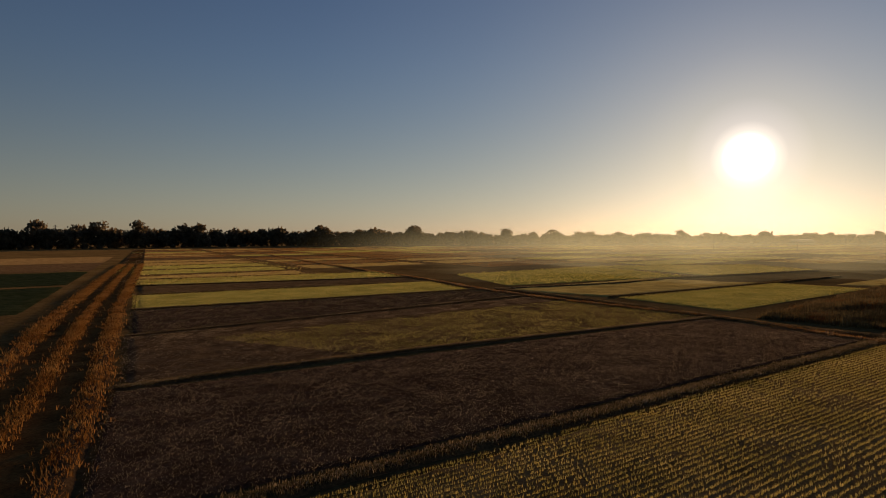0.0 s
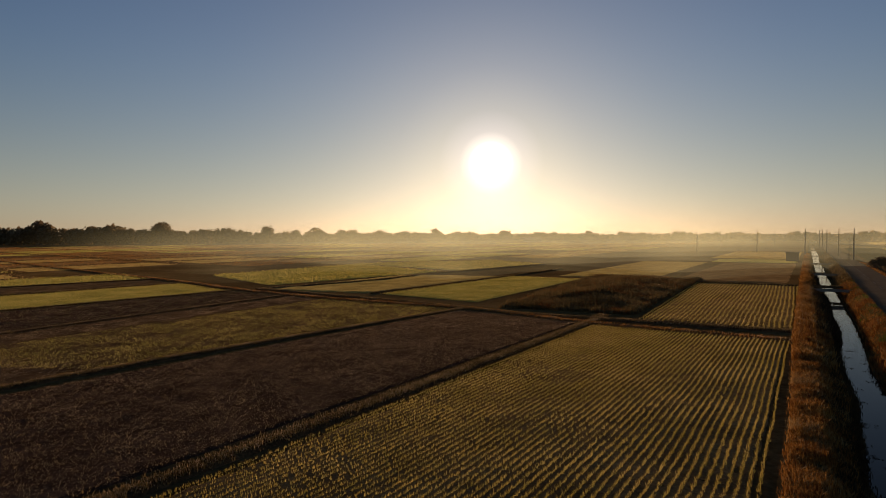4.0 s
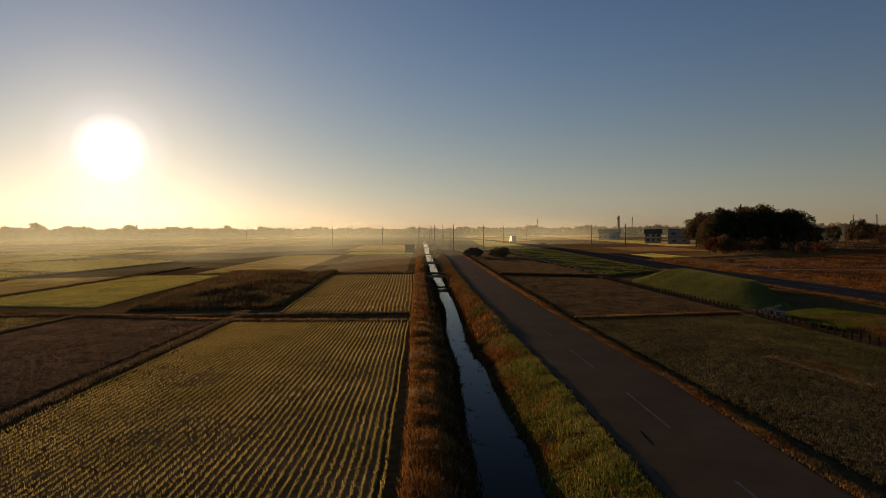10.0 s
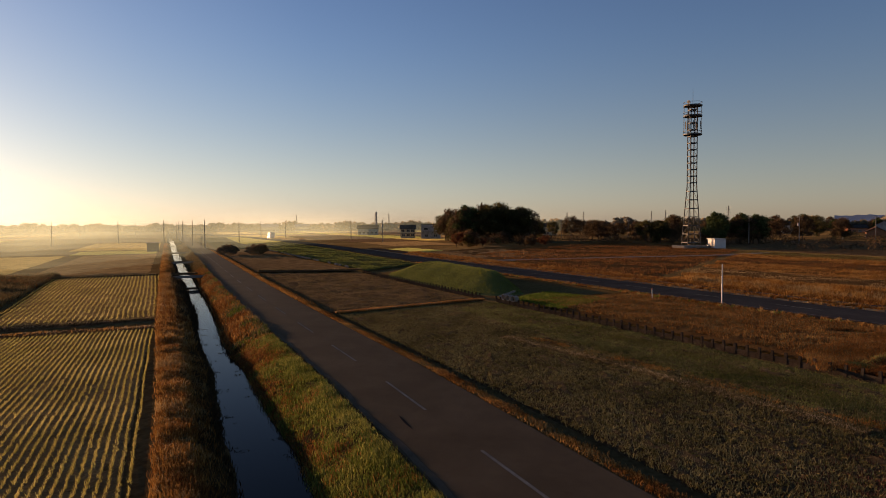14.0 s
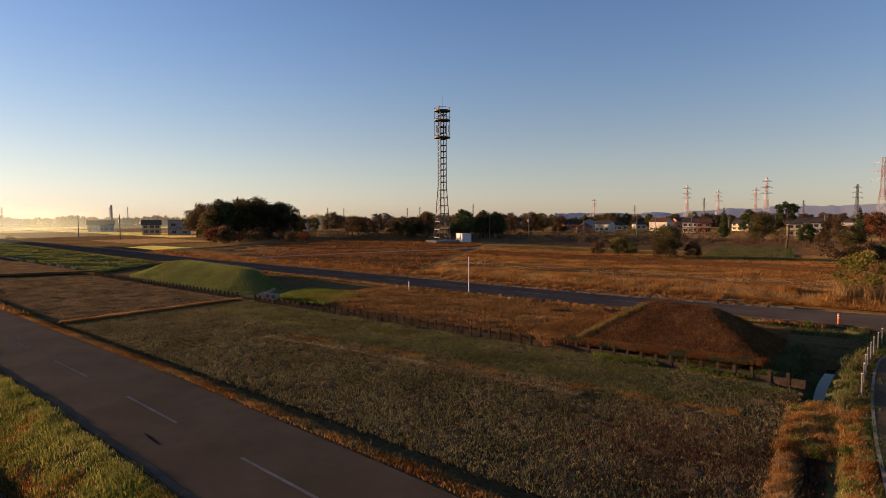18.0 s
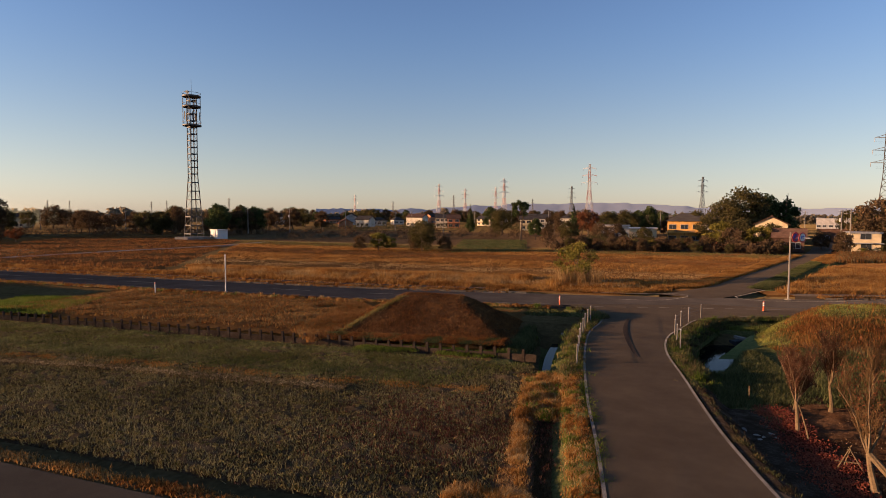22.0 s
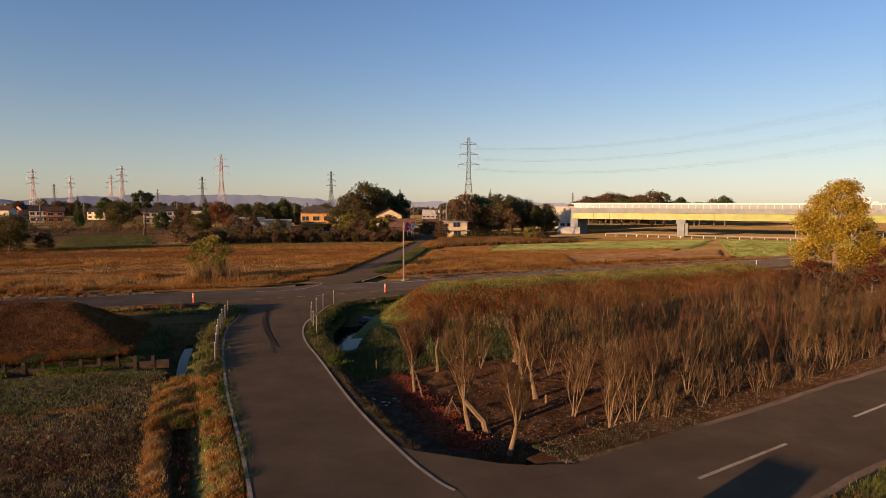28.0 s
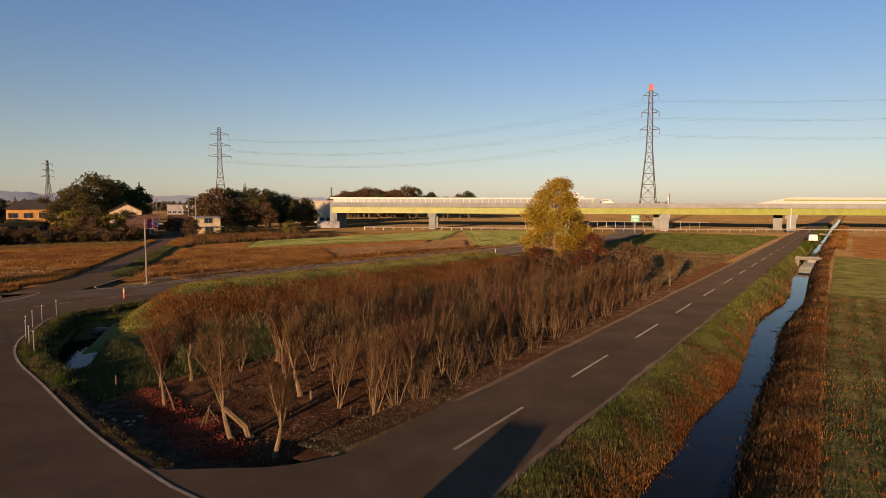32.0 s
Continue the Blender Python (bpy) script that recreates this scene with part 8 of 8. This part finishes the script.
ochre = house(-146.0, 186, 9.0, 7, 6.4, M_oran, M_tile, "two-storey ochre house with a dark roof and balcony", 2, "hip")
balcony = part("balcony", Shape().box(-4.4, 3.5, 3.0, 4.4, 4.7, 3.15).box(-4.4, 4.58, 3.15, 4.4, 4.7, 4.1).box(-4.4, 3.5, 3.15, -4.28, 4.58, 4.1).box(4.28, 3.5, 3.15, 4.4, 4.58, 4.1), M_oran, ochre)
# solid bars, coloured dark for the shade in the wall's slots
for x_ in (-2.9, 0.4):
    part("opening", Shape().box(x_, 4.55, 3.45, x_ + 2.3, 4.73, 3.72), M_dmetal, balcony, "dark bar standing for a slot in the balcony wall")
for x_ in (-4.2, 0.0, 4.2):
    part("post", Shape().box(x_ - 0.09, 4.5, -0.1, x_ + 0.09, 4.68, 3.0), M_rtile, ochre)
house(-140.1, 202, 8.6, 6, 4.4, M_whitew, M_metal, "long low white house", 1, "flat", bays=3)
house(-142.5, 176, 7.2, 5, 4.2, M_cream, M_metal, "low cream annex house with a flat roof", 1, "flat", bays=2)
house(-152.8, 178, 7.5, 7.4, 5.7, M_cream, M_rtile, "cream house with a broad brown gable", 2, "gable", -153 + 90)
house(-154.1, 156, 6.0, 6, 3.2, M_rtile, M_rtile, "low brown shed with a tiled roof", 1, "gable", name="shed")
house(-159.1, 163, 5.8, 5, 4.2, M_cream, M_metal, "cream box-shaped house behind dry brush", 2, "flat", -159.1 + 180 + 14, bays=1)
house(-157.2, 430, 18, 14, 6.0, M_greyw, M_metal, "pale warehouse behind the village", 1, "flat", name="warehouse")
house(-168.7, 250, 24, 12, 8.6, M_whitew, M_metal, "white warehouse beside the overpass", 1, "flat", name="warehouse")
gx, gy, _ = far(-169.9, 198)
green_house = thing("greenhouse", "low arched pale greenhouse tunnel before the overpass", "greenhouse", at=pose(gx, gy, -0.1, 0, 0, 10.1))
arch = [(1.9 * math.cos(math.pi * k / 10), 2.2 * math.sin(math.pi * k / 10)) for k in range(11)]
part("cover", Shape().add([(x_, a_, b_) for x_ in (-3.5, 3.5) for a_, b_ in arch], [(k, k + 1, k + 12, k + 11) for k in range(10)] + [tuple(range(10, -1, -1)), tuple(range(11, 22))]), M_greyw, green_house)
for x_ in (-3.5, -1.75, 0.0, 1.75, 3.5):
    part("rib", Shape().tube([(x_, a_ * 1.01, b_ * 1.01) for a_, b_ in arch], [0.04] * 11, 5), M_metal, green_house)
part("door", Shape().box(3.5, -0.5, 0.0, 3.56, 0.5, 1.8), M_metal, green_house)
house(-157.1, 214, 7, 5, 3.6, M_rtile, M_rtile, "small brown shop with a red sign", 1, "flat", name="shop")
house(-147.9, 205, 12, 8, 5.2, M_greyw, M_tile, "old farmhouse with a dark tiled roof", 2, "gable")
house(-125.0, 335, 7, 7, 5.4, M_brick, M_rtile, "orange-brown house among trees", 2, "gable")
house(-133.0, 335, 13, 8, 5.6, M_whitew, M_tile, "white house with a dark roof", 2, "gable")
house(-131.9, 300, 6, 6, 5.4, M_cream, M_tile, "cream house between trees", 2, "gable")
house(-114.7, 330, 11, 7, 3.0, M_brick, M_rtile, "low orange-brown house among trees", 1, "gable", -20)
house(-116.6, 357, 9, 7, 4.4, M_whitew, M_tile, "white house among trees", 1, "gable", 30)
house(-124.0, 345, 8, 7, 5.6, M_whitew, M_tile, "white two-storey house among trees", 2, "gable", 50)
house(-128.1, 400, 10, 7, 4.5, M_cream, M_tile, "cream house beside the fields", 2, "gable", 20)
chim = thing("chimney", "distant grey factory chimney", "chimney", at=pose(*far(-72.4, 470), 0, 0, 0))
part("stack", Shape().rod((0, 0, -0.5), (0, 0, 16.8), 0.9, 0.7, 12), M_greyw, chim)
hr = random.Random(21)
for az, d in ((-115.3, 420), (-117.8, 400), (-119.6, 440), (-121.5, 380), (-113.4, 460), (-128.0, 410), (-129.2, 450), (-123.0, 470), (-135.6, 400), (-136.9, 430), (-138.3, 380), (-139.9, 420), (-149.4, 330), (-151.0, 300),
              (-109.0, 430), (-88.8, 380), (-144.9, 330), (-162.9, 300)):
    house(az, d, hr.uniform(7, 12), hr.uniform(6, 8), hr.choice((3.4, 5.4, 5.6)), hr.choice((M_whitew, M_cream, M_greyw, M_brick)), hr.choice((M_tile, M_tile, M_rtile)),
          hr.choice(("village house with a tiled roof among trees", "plastered village house with small windows")), 1, hr.choice(("gable", "gable", "hip")), hr.uniform(0, 180))
house(-77.6, 315, 10, 9, 7.0, M_greyw, M_dmetal, "grey boxy house beside the grove", 2, "flat", bays=2)
house(-75.4, 330, 8, 7, 4.8, M_cream, M_tile, "cream house beside the field", 2, "gable")
house(-71.6, 420, 14, 7, 4.4, M_whitew, M_tile, "white farm building on the plain", 1, "gable")
house(-62.6, 620, 16, 8, 5, M_whitew, M_metal, "distant white building on the plain", 1, "gable")
house(-65.5, 640, 14, 8, 5, M_whitew, M_metal, "distant white building on the plain", 1, "gable")
house(-31.0, 640, 20, 8, 4, M_greyw, M_metal, "low distant building in the mist", 1, "flat")
hx, hy, _ = far(-53.3, 205)
pump = thing("pump_hut", "small dark pump hut beside the canal", "hut", at=pose(hx - 1.5, hy + 1.0, 0, 0, 0, 36))
part("wall", Shape().box(-2, -1.6, -0.2, 2, 1.6, 2.3), M_dmetal, pump)
part("roof", Shape().box(-2.3, -1.9, 2.3, 2.3, 1.9, 2.5), M_dmetal, pump)
# small bridges over the canal
for s in (102, 140, 186, 320):
    x, y = lane_to(s, 2.7)
    t = thing("canal_bridge", "narrow concrete slab bridge over the canal", "bridge", "canal bridges", at=pose(x, y, 0.0, 0, 0, 35.9))
    part("slab", Shape().box(-0.9, -3.4, -0.25, 0.9, 3.4, 0.0, bevel=0.03), M_conc, t)
    part("kerb_beam", Shape().box(-0.9, -3.4, 0.0, -0.76, 3.4, 0.14), M_conc, t)
for s, nc_, hw in ((-105, 5.0, 1.9), (-190, 5.8, 2.6)):
    x, y = lane_to(s, nc_)
    t = thing("canal_bridge", "narrow concrete slab bridge over the canal", "bridge", "canal bridges", at=pose(x, y, 0.0, 0, 0, 54.8))
    part("slab", Shape().box(-1.3, -hw, -0.2, 1.3, hw, 0.1, bevel=0.03), M_conc, t)
    for y_ in (-hw + 0.1, hw - 0.5):
        part("abutment", Shape().box(-1.2, y_, -1.7, 1.2, y_ + 0.4, -0.2), M_conc, t)

# ---- woods and garden trees ----
TR = {"dark": make_tree(9, 3.4, 81, T_dark, 5200, 0.21, 0.06, 24, label="dense dark evergreen tree in the village"),
      "olive": make_tree(9, 4.2, 82, T_olive, 5400, 0.21, 0.06, 26, label="broad olive-green tree in late autumn"),
      "brown": make_tree(8, 3.6, 83, T_brown, 4400, 0.2, 0.06, 24, label="brown-leaved autumn tree in the village"),
      "red": make_tree(6, 2.6, 84, T_red, 2000, 0.2, 0.06, 18, label="small red-leaved autumn maple tree"),
      "cone": make_tree(11, 2.0, 85, T_dark, 3400, 0.22, 0.1, 20, cone=True, label="tall narrow dark conifer tree"),
      "pine": make_tree(12, 2.7, 86, T_dark, 1700, 0.28, 0.55, 14, label="tall pine with a bare trunk"),
      "yellow": make_tree(5, 2.4, 87, T_yell, 1600, 0.2, 0.08, 14, label="yellow-green garden bush in autumn"),
      "bush": make_tree(3.2, 2.4, 88, T_brown, 1300, 0.2, 0.02, 14, label="low brown hedge bush")}
first = set()


def tree_at(kind, az, d, h, z=-0.1):
    base = {"dark": 9, "olive": 9, "brown": 8, "red": 6, "cone": 11, "pine": 12, "yellow": 5, "bush": 3.2}[kind]
    x, y, _ = far(az, d)
    if kind not in first:
        first.add(kind)
        put(TR[kind], x, y, z, az, h / base)
    else:
        copy_at(TR[kind], x, y, z, az * 3.7, h / base)


for kind, az, d, h in (("olive", -150.6, 205, 17), ("dark", -152.4, 215, 15), ("dark", -153.6, 220, 13.5), ("olive", -149.2, 200, 13), ("brown", -159.9, 172, 12.5), ("dark", -161.4, 178, 12.5), ("olive", -163.4, 212, 13.4),
                       ("dark", -164.6, 214, 13), ("olive", -165.8, 218, 11.5), ("brown", -162.4, 176, 9), ("dark", -166.6, 224, 10), ("olive", -167.6, 226, 9), ("cone", -162.5, 200, 14.5), ("cone", -153.9, 214, 15),
                       ("pine", -131.4, 186, 12.8), ("cone", -136.3, 200, 11.5), ("red", -137.6, 215, 9.5), ("dark", -143.0, 230, 11.5), ("dark", -142.0, 236, 10), ("olive", -139.4, 225, 9.5), ("brown", -134.6, 225, 8.5), ("dark", -132.8, 190, 7.0),
                       ("olive", -129.6, 225, 10.5), ("dark", -128.6, 300, 12), ("cone", -126.6, 260, 12.5), ("brown", -116.0, 131, 3.6), ("yellow", -117.8, 132, 4.6), ("yellow", -118.9, 131, 3.6), ("olive", -122.0, 128, 7.0), ("brown", -121.4, 130, 4.0),
                       ("brown", -124.2, 129, 3.6), ("olive", -147.8, 182, 8), ("brown", -145.0, 172, 2.4), ("yellow", -148.9, 160, 7.5), ("olive", -150.5, 158, 7.6), ("yellow", -151.9, 155, 6.5), ("brown", -149.8, 150, 5.5), ("olive", -152.8, 160, 6.5),
                       ("brown", -140.2, 170, 6), ("brown", -138.7, 172, 6), ("olive", -142.6, 168, 5), ("brown", -157.9, 150, 5), ("brown", -156.4, 165, 4.6), ("yellow", -166.4, 150, 4), ("brown", -167.2, 146, 2.8),
                       ("brown", -133.9, 165, 5), ("olive", -135.8, 178, 6.5), ("olive", -146.9, 230, 10)):
    tree_at(kind, az, d, h)
tr_ = random.Random(33)
# thicket of brush and garden shrubs in front of the village
for az0, az1, d0, d1, h0, mt_, n_ in ((-134, -153.6, 140, 158, 2.3, T_brown, 15000), (-136, -153.8, 150, 172, 2.8, T_olive, 12000), (-139, -152, 144, 160, 2.2, T_red, 4000), (-159.5, -168, 152, 172, 2.6, T_olive, 5000),
                                      (-108, -136, 190, 260, 2.4, T_brown, 8000), (-112, -137, 280, 340, 4.0, T_olive, 7000), (-88, -110, 225, 300, 3.0, T_brown, 7000), (-79, -88, 225, 265, 4.0, T_brown, 6000)):
    r_ = np.random.default_rng(int(-az0 * 10))
    k_ = int(abs(az1 - az0) * 7)
    cs_, rs_ = [], []
    for i in range(k_):
        az, d = r_.uniform(az1, az0), r_.uniform(d0, d1)
        hh = h0 * r_.uniform(0.5, 1.2) * (1 + 0.4 * math.sin(az * 2.3 + d0))
        if -148.2 < az < -143.2 and d < 175:
            hh *= 0.5
        cs_.append(far(az, d, hh * 0.35))
        rs_.append(max(0.7, hh * 0.75))
    stuff("thicket", leaves("thicket", cs_, rs_, n_, 0.24, mt_, r_, 0.6), "tangled thicket of autumn brush before the gardens", "shrubs")
# hedge of brush between dry field and gardens
for i in range(64):
    az = -136 - i * 0.37 + tr_.uniform(-0.3, 0.3)
    if -158.5 < az < -154.2 or az < -158.5 and i % 3:
        continue
    tree_at(tr_.choice(("bush", "bush", "brown", "bush", "yellow", "olive")), az, tr_.uniform(138, 152), tr_.uniform(1.6, 3.2))
for i in range(100):
    az = tr_.uniform(-168, -108)
    if -158 < az < -154.5:
        continue
    d = tr_.uniform(440, 560) if az > -137 else tr_.uniform(200, 420)
    tree_at(tr_.choice(("dark", "olive", "brown", "olive", "brown", "cone", "brown")), az, d, tr_.uniform(5.5, 9.0) + d * 0.006)
# the grove and the woods beside the tower
for i in range(26):
    az = -79.0 - i * 0.3 + tr_.uniform(-0.3, 0.3)
    tree_at(tr_.choice(("dark", "olive", "brown", "olive")), az, tr_.uniform(248, 285), (16.6 if abs(az + 83.0) < 1.9 else 14.6) * tr_.uniform(0.78, 1.04))
for i in range(20):
    tree_at(tr_.choice(("bush", "red", "brown", "olive")), tr_.uniform(-88.5, -80), tr_.uniform(190, 235), tr_.uniform(2.5, 5.5))
for i in range(52):
    az = tr_.uniform(-114, -86)
    if -102.5 < az < -100.2:
        continue
    d = tr_.uniform(240, 420)
    tree_at(tr_.choice(("brown", "olive", "brown")), az, d, (8.2 + d * math.tan(radians(0.55))) * tr_.uniform(0.6, 1.05))
for i in range(9):
    tree_at(tr_.choice(("dark", "brown")), tr_.uniform(-107.5, -102.6), tr_.uniform(215, 240), tr_.uniform(9, 12))
for i in range(14):
    tree_at("bush", tr_.uniform(-62.5, -58.0), tr_.uniform(164, 172), tr_.uniform(2.0, 2.6))
for i in range(12):
    tree_at(tr_.choice(("dark", "brown")), tr_.uniform(-183.5, -172), tr_.uniform(300, 340), tr_.uniform(11, 15))
for i in range(10):
    tree_at(tr_.choice(("dark", "olive", "brown")), -165.6 - i * 0.3, tr_.uniform(212, 226), tr_.uniform(5, 7.0))
for i in range(46):
    az = -170.4 - i * 0.165
    top = 1.45 - 0.8 * abs((az + 174.2) / 4.0) ** 1.6
    tree_at(tr_.choice(("brown", "brown", "olive", "red")), az, 335 + tr_.uniform(-12, 25), 8.2 + 340 * math.tan(radians(max(0.4, top))) * tr_.uniform(0.75, 1.05))
tree_at("brown", -177.3, 300, 17)
tree_at("pine", -178.2, 330, 17)


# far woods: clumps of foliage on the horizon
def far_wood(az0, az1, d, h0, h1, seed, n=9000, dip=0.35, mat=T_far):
    r_ = np.random.default_rng(seed)
    cs, rs = [], []
    k = int(abs(az1 - az0) / 360 * 6.283 * d / 4.2)
    for i in range(k):
        u = (i + r_.random()) / k
        az = az0 + (az1 - az0) * u
        h = (h0 + (h1 - h0) * u) * (0.68 + dip * max(0, math.sin(u * 37 + seed) * 0.6 + math.sin(u * 91 + seed * 2) * 0.4)) * r_.uniform(0.85, 1.05)
        dd = d + r_.uniform(0, 26)
        x, y, _ = far(az, dd)
        cr = min(6.5, h * 0.34) * r_.uniform(0.8, 1.15)
        for z, rr in ((h - cr * 0.8, cr), (h * 0.55, cr * 1.05), (h * 0.28, cr), (1.2, 2.6)):
            for _ in range(2):
                cs.append((x + r_.normal(0, 2.2), y + r_.normal(0, 2.2), z))
                rs.append(rr * r_.uniform(0.75, 1.0))
    return stuff("far_wood", leaves("far_wood", cs, rs, int(n * 1.5), 1.7, mat, r_, 0.8), "distant wood on the horizon, its leaves paled for haze", "trees")


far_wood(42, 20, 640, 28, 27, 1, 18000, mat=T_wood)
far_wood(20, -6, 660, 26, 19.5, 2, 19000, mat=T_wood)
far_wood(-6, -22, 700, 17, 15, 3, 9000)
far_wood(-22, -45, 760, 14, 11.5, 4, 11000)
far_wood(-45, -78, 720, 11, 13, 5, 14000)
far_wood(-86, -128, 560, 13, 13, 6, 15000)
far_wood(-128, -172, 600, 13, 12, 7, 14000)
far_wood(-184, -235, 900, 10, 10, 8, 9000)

# mountains on the horizon, their flat blue-grey standing in for haze
M_mount = ground_mat("haze_blue_mountains", [(0.17, 0.205, 0.27), (0.18, 0.215, 0.28), (0.19, 0.225, 0.29)], 0.002, 0.01, 0)
mt = Shape()
n = 160
for i in range(n + 1):
    az = -112 - i * 62 / n
    hh = 4200 * math.tan(radians(0.42 + 0.5 * noise.noise(Vector((az * 0.09, 1.5, 0))) + 0.5 * math.exp(-((az + 141) / 9.0) ** 2) + 0.16 * noise.noise(Vector((az * 0.5, 0, 0))) + 0.12))
    for d, z in ((3900, -2), (4120, max(10, hh * 0.7)), (4250, max(14, hh)), (4650, max(14, hh))):
        x, y, _ = far(az, d)
        mt.v.append((x, y, z + (8 * noise.noise(Vector((az * 2, d * 0.01, 0))) if z > 5 else 0)))
for i in range(n):
    for j in range(3):
        k = i * 4 + j
        mt.f.append((k, k + 4, k + 5, k + 1))
tagged(new("mountain_range", mt.mesh("mountain_range", M_mount, True)), "blue-grey mountain range with haze put into its colour", "mountains", kind="structure")

# ---- morning mist and haze as translucent sheets over the far fields, towards the sun ----
def mist_mat(density, way_az, lo, hi):
    """Sheet standing in for thin mist: nearly clear, it scatters a little of the low sun, less the higher above the
    ground.
    """
    m, n, l = nodes_of("thin_haze_sheet")
    geo = n.new("ShaderNodeNewGeometry")
    sep_ = n.new("ShaderNodeSeparateXYZ")
    l.new(geo.outputs["Position"], sep_.inputs[0])
    up_ = n.new("ShaderNodeMapRange")
    up_.interpolation_type = "SMOOTHSTEP"
    up_.inputs["From Min"].default_value, up_.inputs["From Max"].default_value = 1.0, 20.0
    up_.inputs["To Min"].default_value, up_.inputs["To Max"].default_value = density, 0.0
    l.new(sep_.outputs["Z"], up_.inputs["Value"])
    tex = n.new("ShaderNodeTexNoise")
    tex.inputs["Scale"].default_value = 0.012
    l.new(geo.outputs["Position"], tex.inputs["Vector"])
    mul = n.new("ShaderNodeMath")
    mul.operation = "MULTIPLY_ADD"
    mul.inputs[1].default_value = 1.2
    mul.inputs[2].default_value = 0.4
    l.new(tex.outputs["Fac"], mul.inputs[0])
    # the sheets thin out by bearing from the camera's foot, to fit its view
    way = n.new("ShaderNodeVectorMath")
    way.operation = "NORMALIZE"
    l.new(geo.outputs["Position"], way.inputs[0])
    side_ = n.new("ShaderNodeVectorMath")
    side_.operation = "DOT_PRODUCT"
    side_.inputs[1].default_value = (math.sin(radians(way_az)), math.cos(radians(way_az)), 0)
    l.new(way.outputs["Vector"], side_.inputs[0])
    thin = n.new("ShaderNodeMapRange")
    thin.interpolation_type = "SMOOTHSTEP"
    thin.inputs["From Min"].default_value, thin.inputs["From Max"].default_value = lo, hi
    l.new(side_.outputs["Value"], thin.inputs["Value"])
    both_ = n.new("ShaderNodeMath")
    both_.operation = "MULTIPLY"
    l.new(up_.outputs["Result"], both_.inputs[0])
    l.new(thin.outputs["Result"], both_.inputs[1])
    tot = n.new("ShaderNodeMath")
    tot.operation = "MULTIPLY"
    l.new(both_.outputs[0], tot.inputs[0])
    l.new(mul.outputs[0], tot.inputs[1])
    clear, glow_ = n.new("ShaderNodeBsdfTransparent"), n.new("ShaderNodeBsdfTranslucent")
    glow_.inputs["Color"].default_value = (0.74, 0.9, 0.74, 1)
    ms = n.new("ShaderNodeMixShader")
    l.new(tot.outputs[0], ms.inputs[0])
    l.new(clear.outputs[0], ms.inputs[1])
    l.new(glow_.outputs[0], ms.inputs[2])
    o = n.new("ShaderNodeOutputMaterial")
    l.new(ms.outputs[0], o.inputs["Surface"])
    return m


for d, dens, *where in ((125, 0.06, 30, 0.84, 0.99), (150, 0.08, 30, 0.82, 0.99), (185, 0.105, 30, 0.8, 0.99), (230, 0.125, 32, 0.78, 0.99),
                        (300, 0.13, 36, 0.68, 0.98), (400, 0.14, 42, 0.55, 0.97), (520, 0.15, 46, 0.45, 0.96)):
    sh = Shape()
    n = 60
    for i in range(n + 1):
        az = 30 - i * 150 / n
        x, y, _ = far(az, d + 14 * math.sin(az * 0.31 + d))
        for z in (-0.5, 6, 14, 26):
            sh.v.append((x, y, z))
    for i in range(n):
        for j in range(3):
            k = i * 4 + j
            sh.f.append((k, k + 4, k + 5, k + 1))
    stuff("haze_sheet", sh.mesh("haze_sheet", mist_mat(dens, *where), True), "thin translucent sheet standing in for mist and haze", "mist")
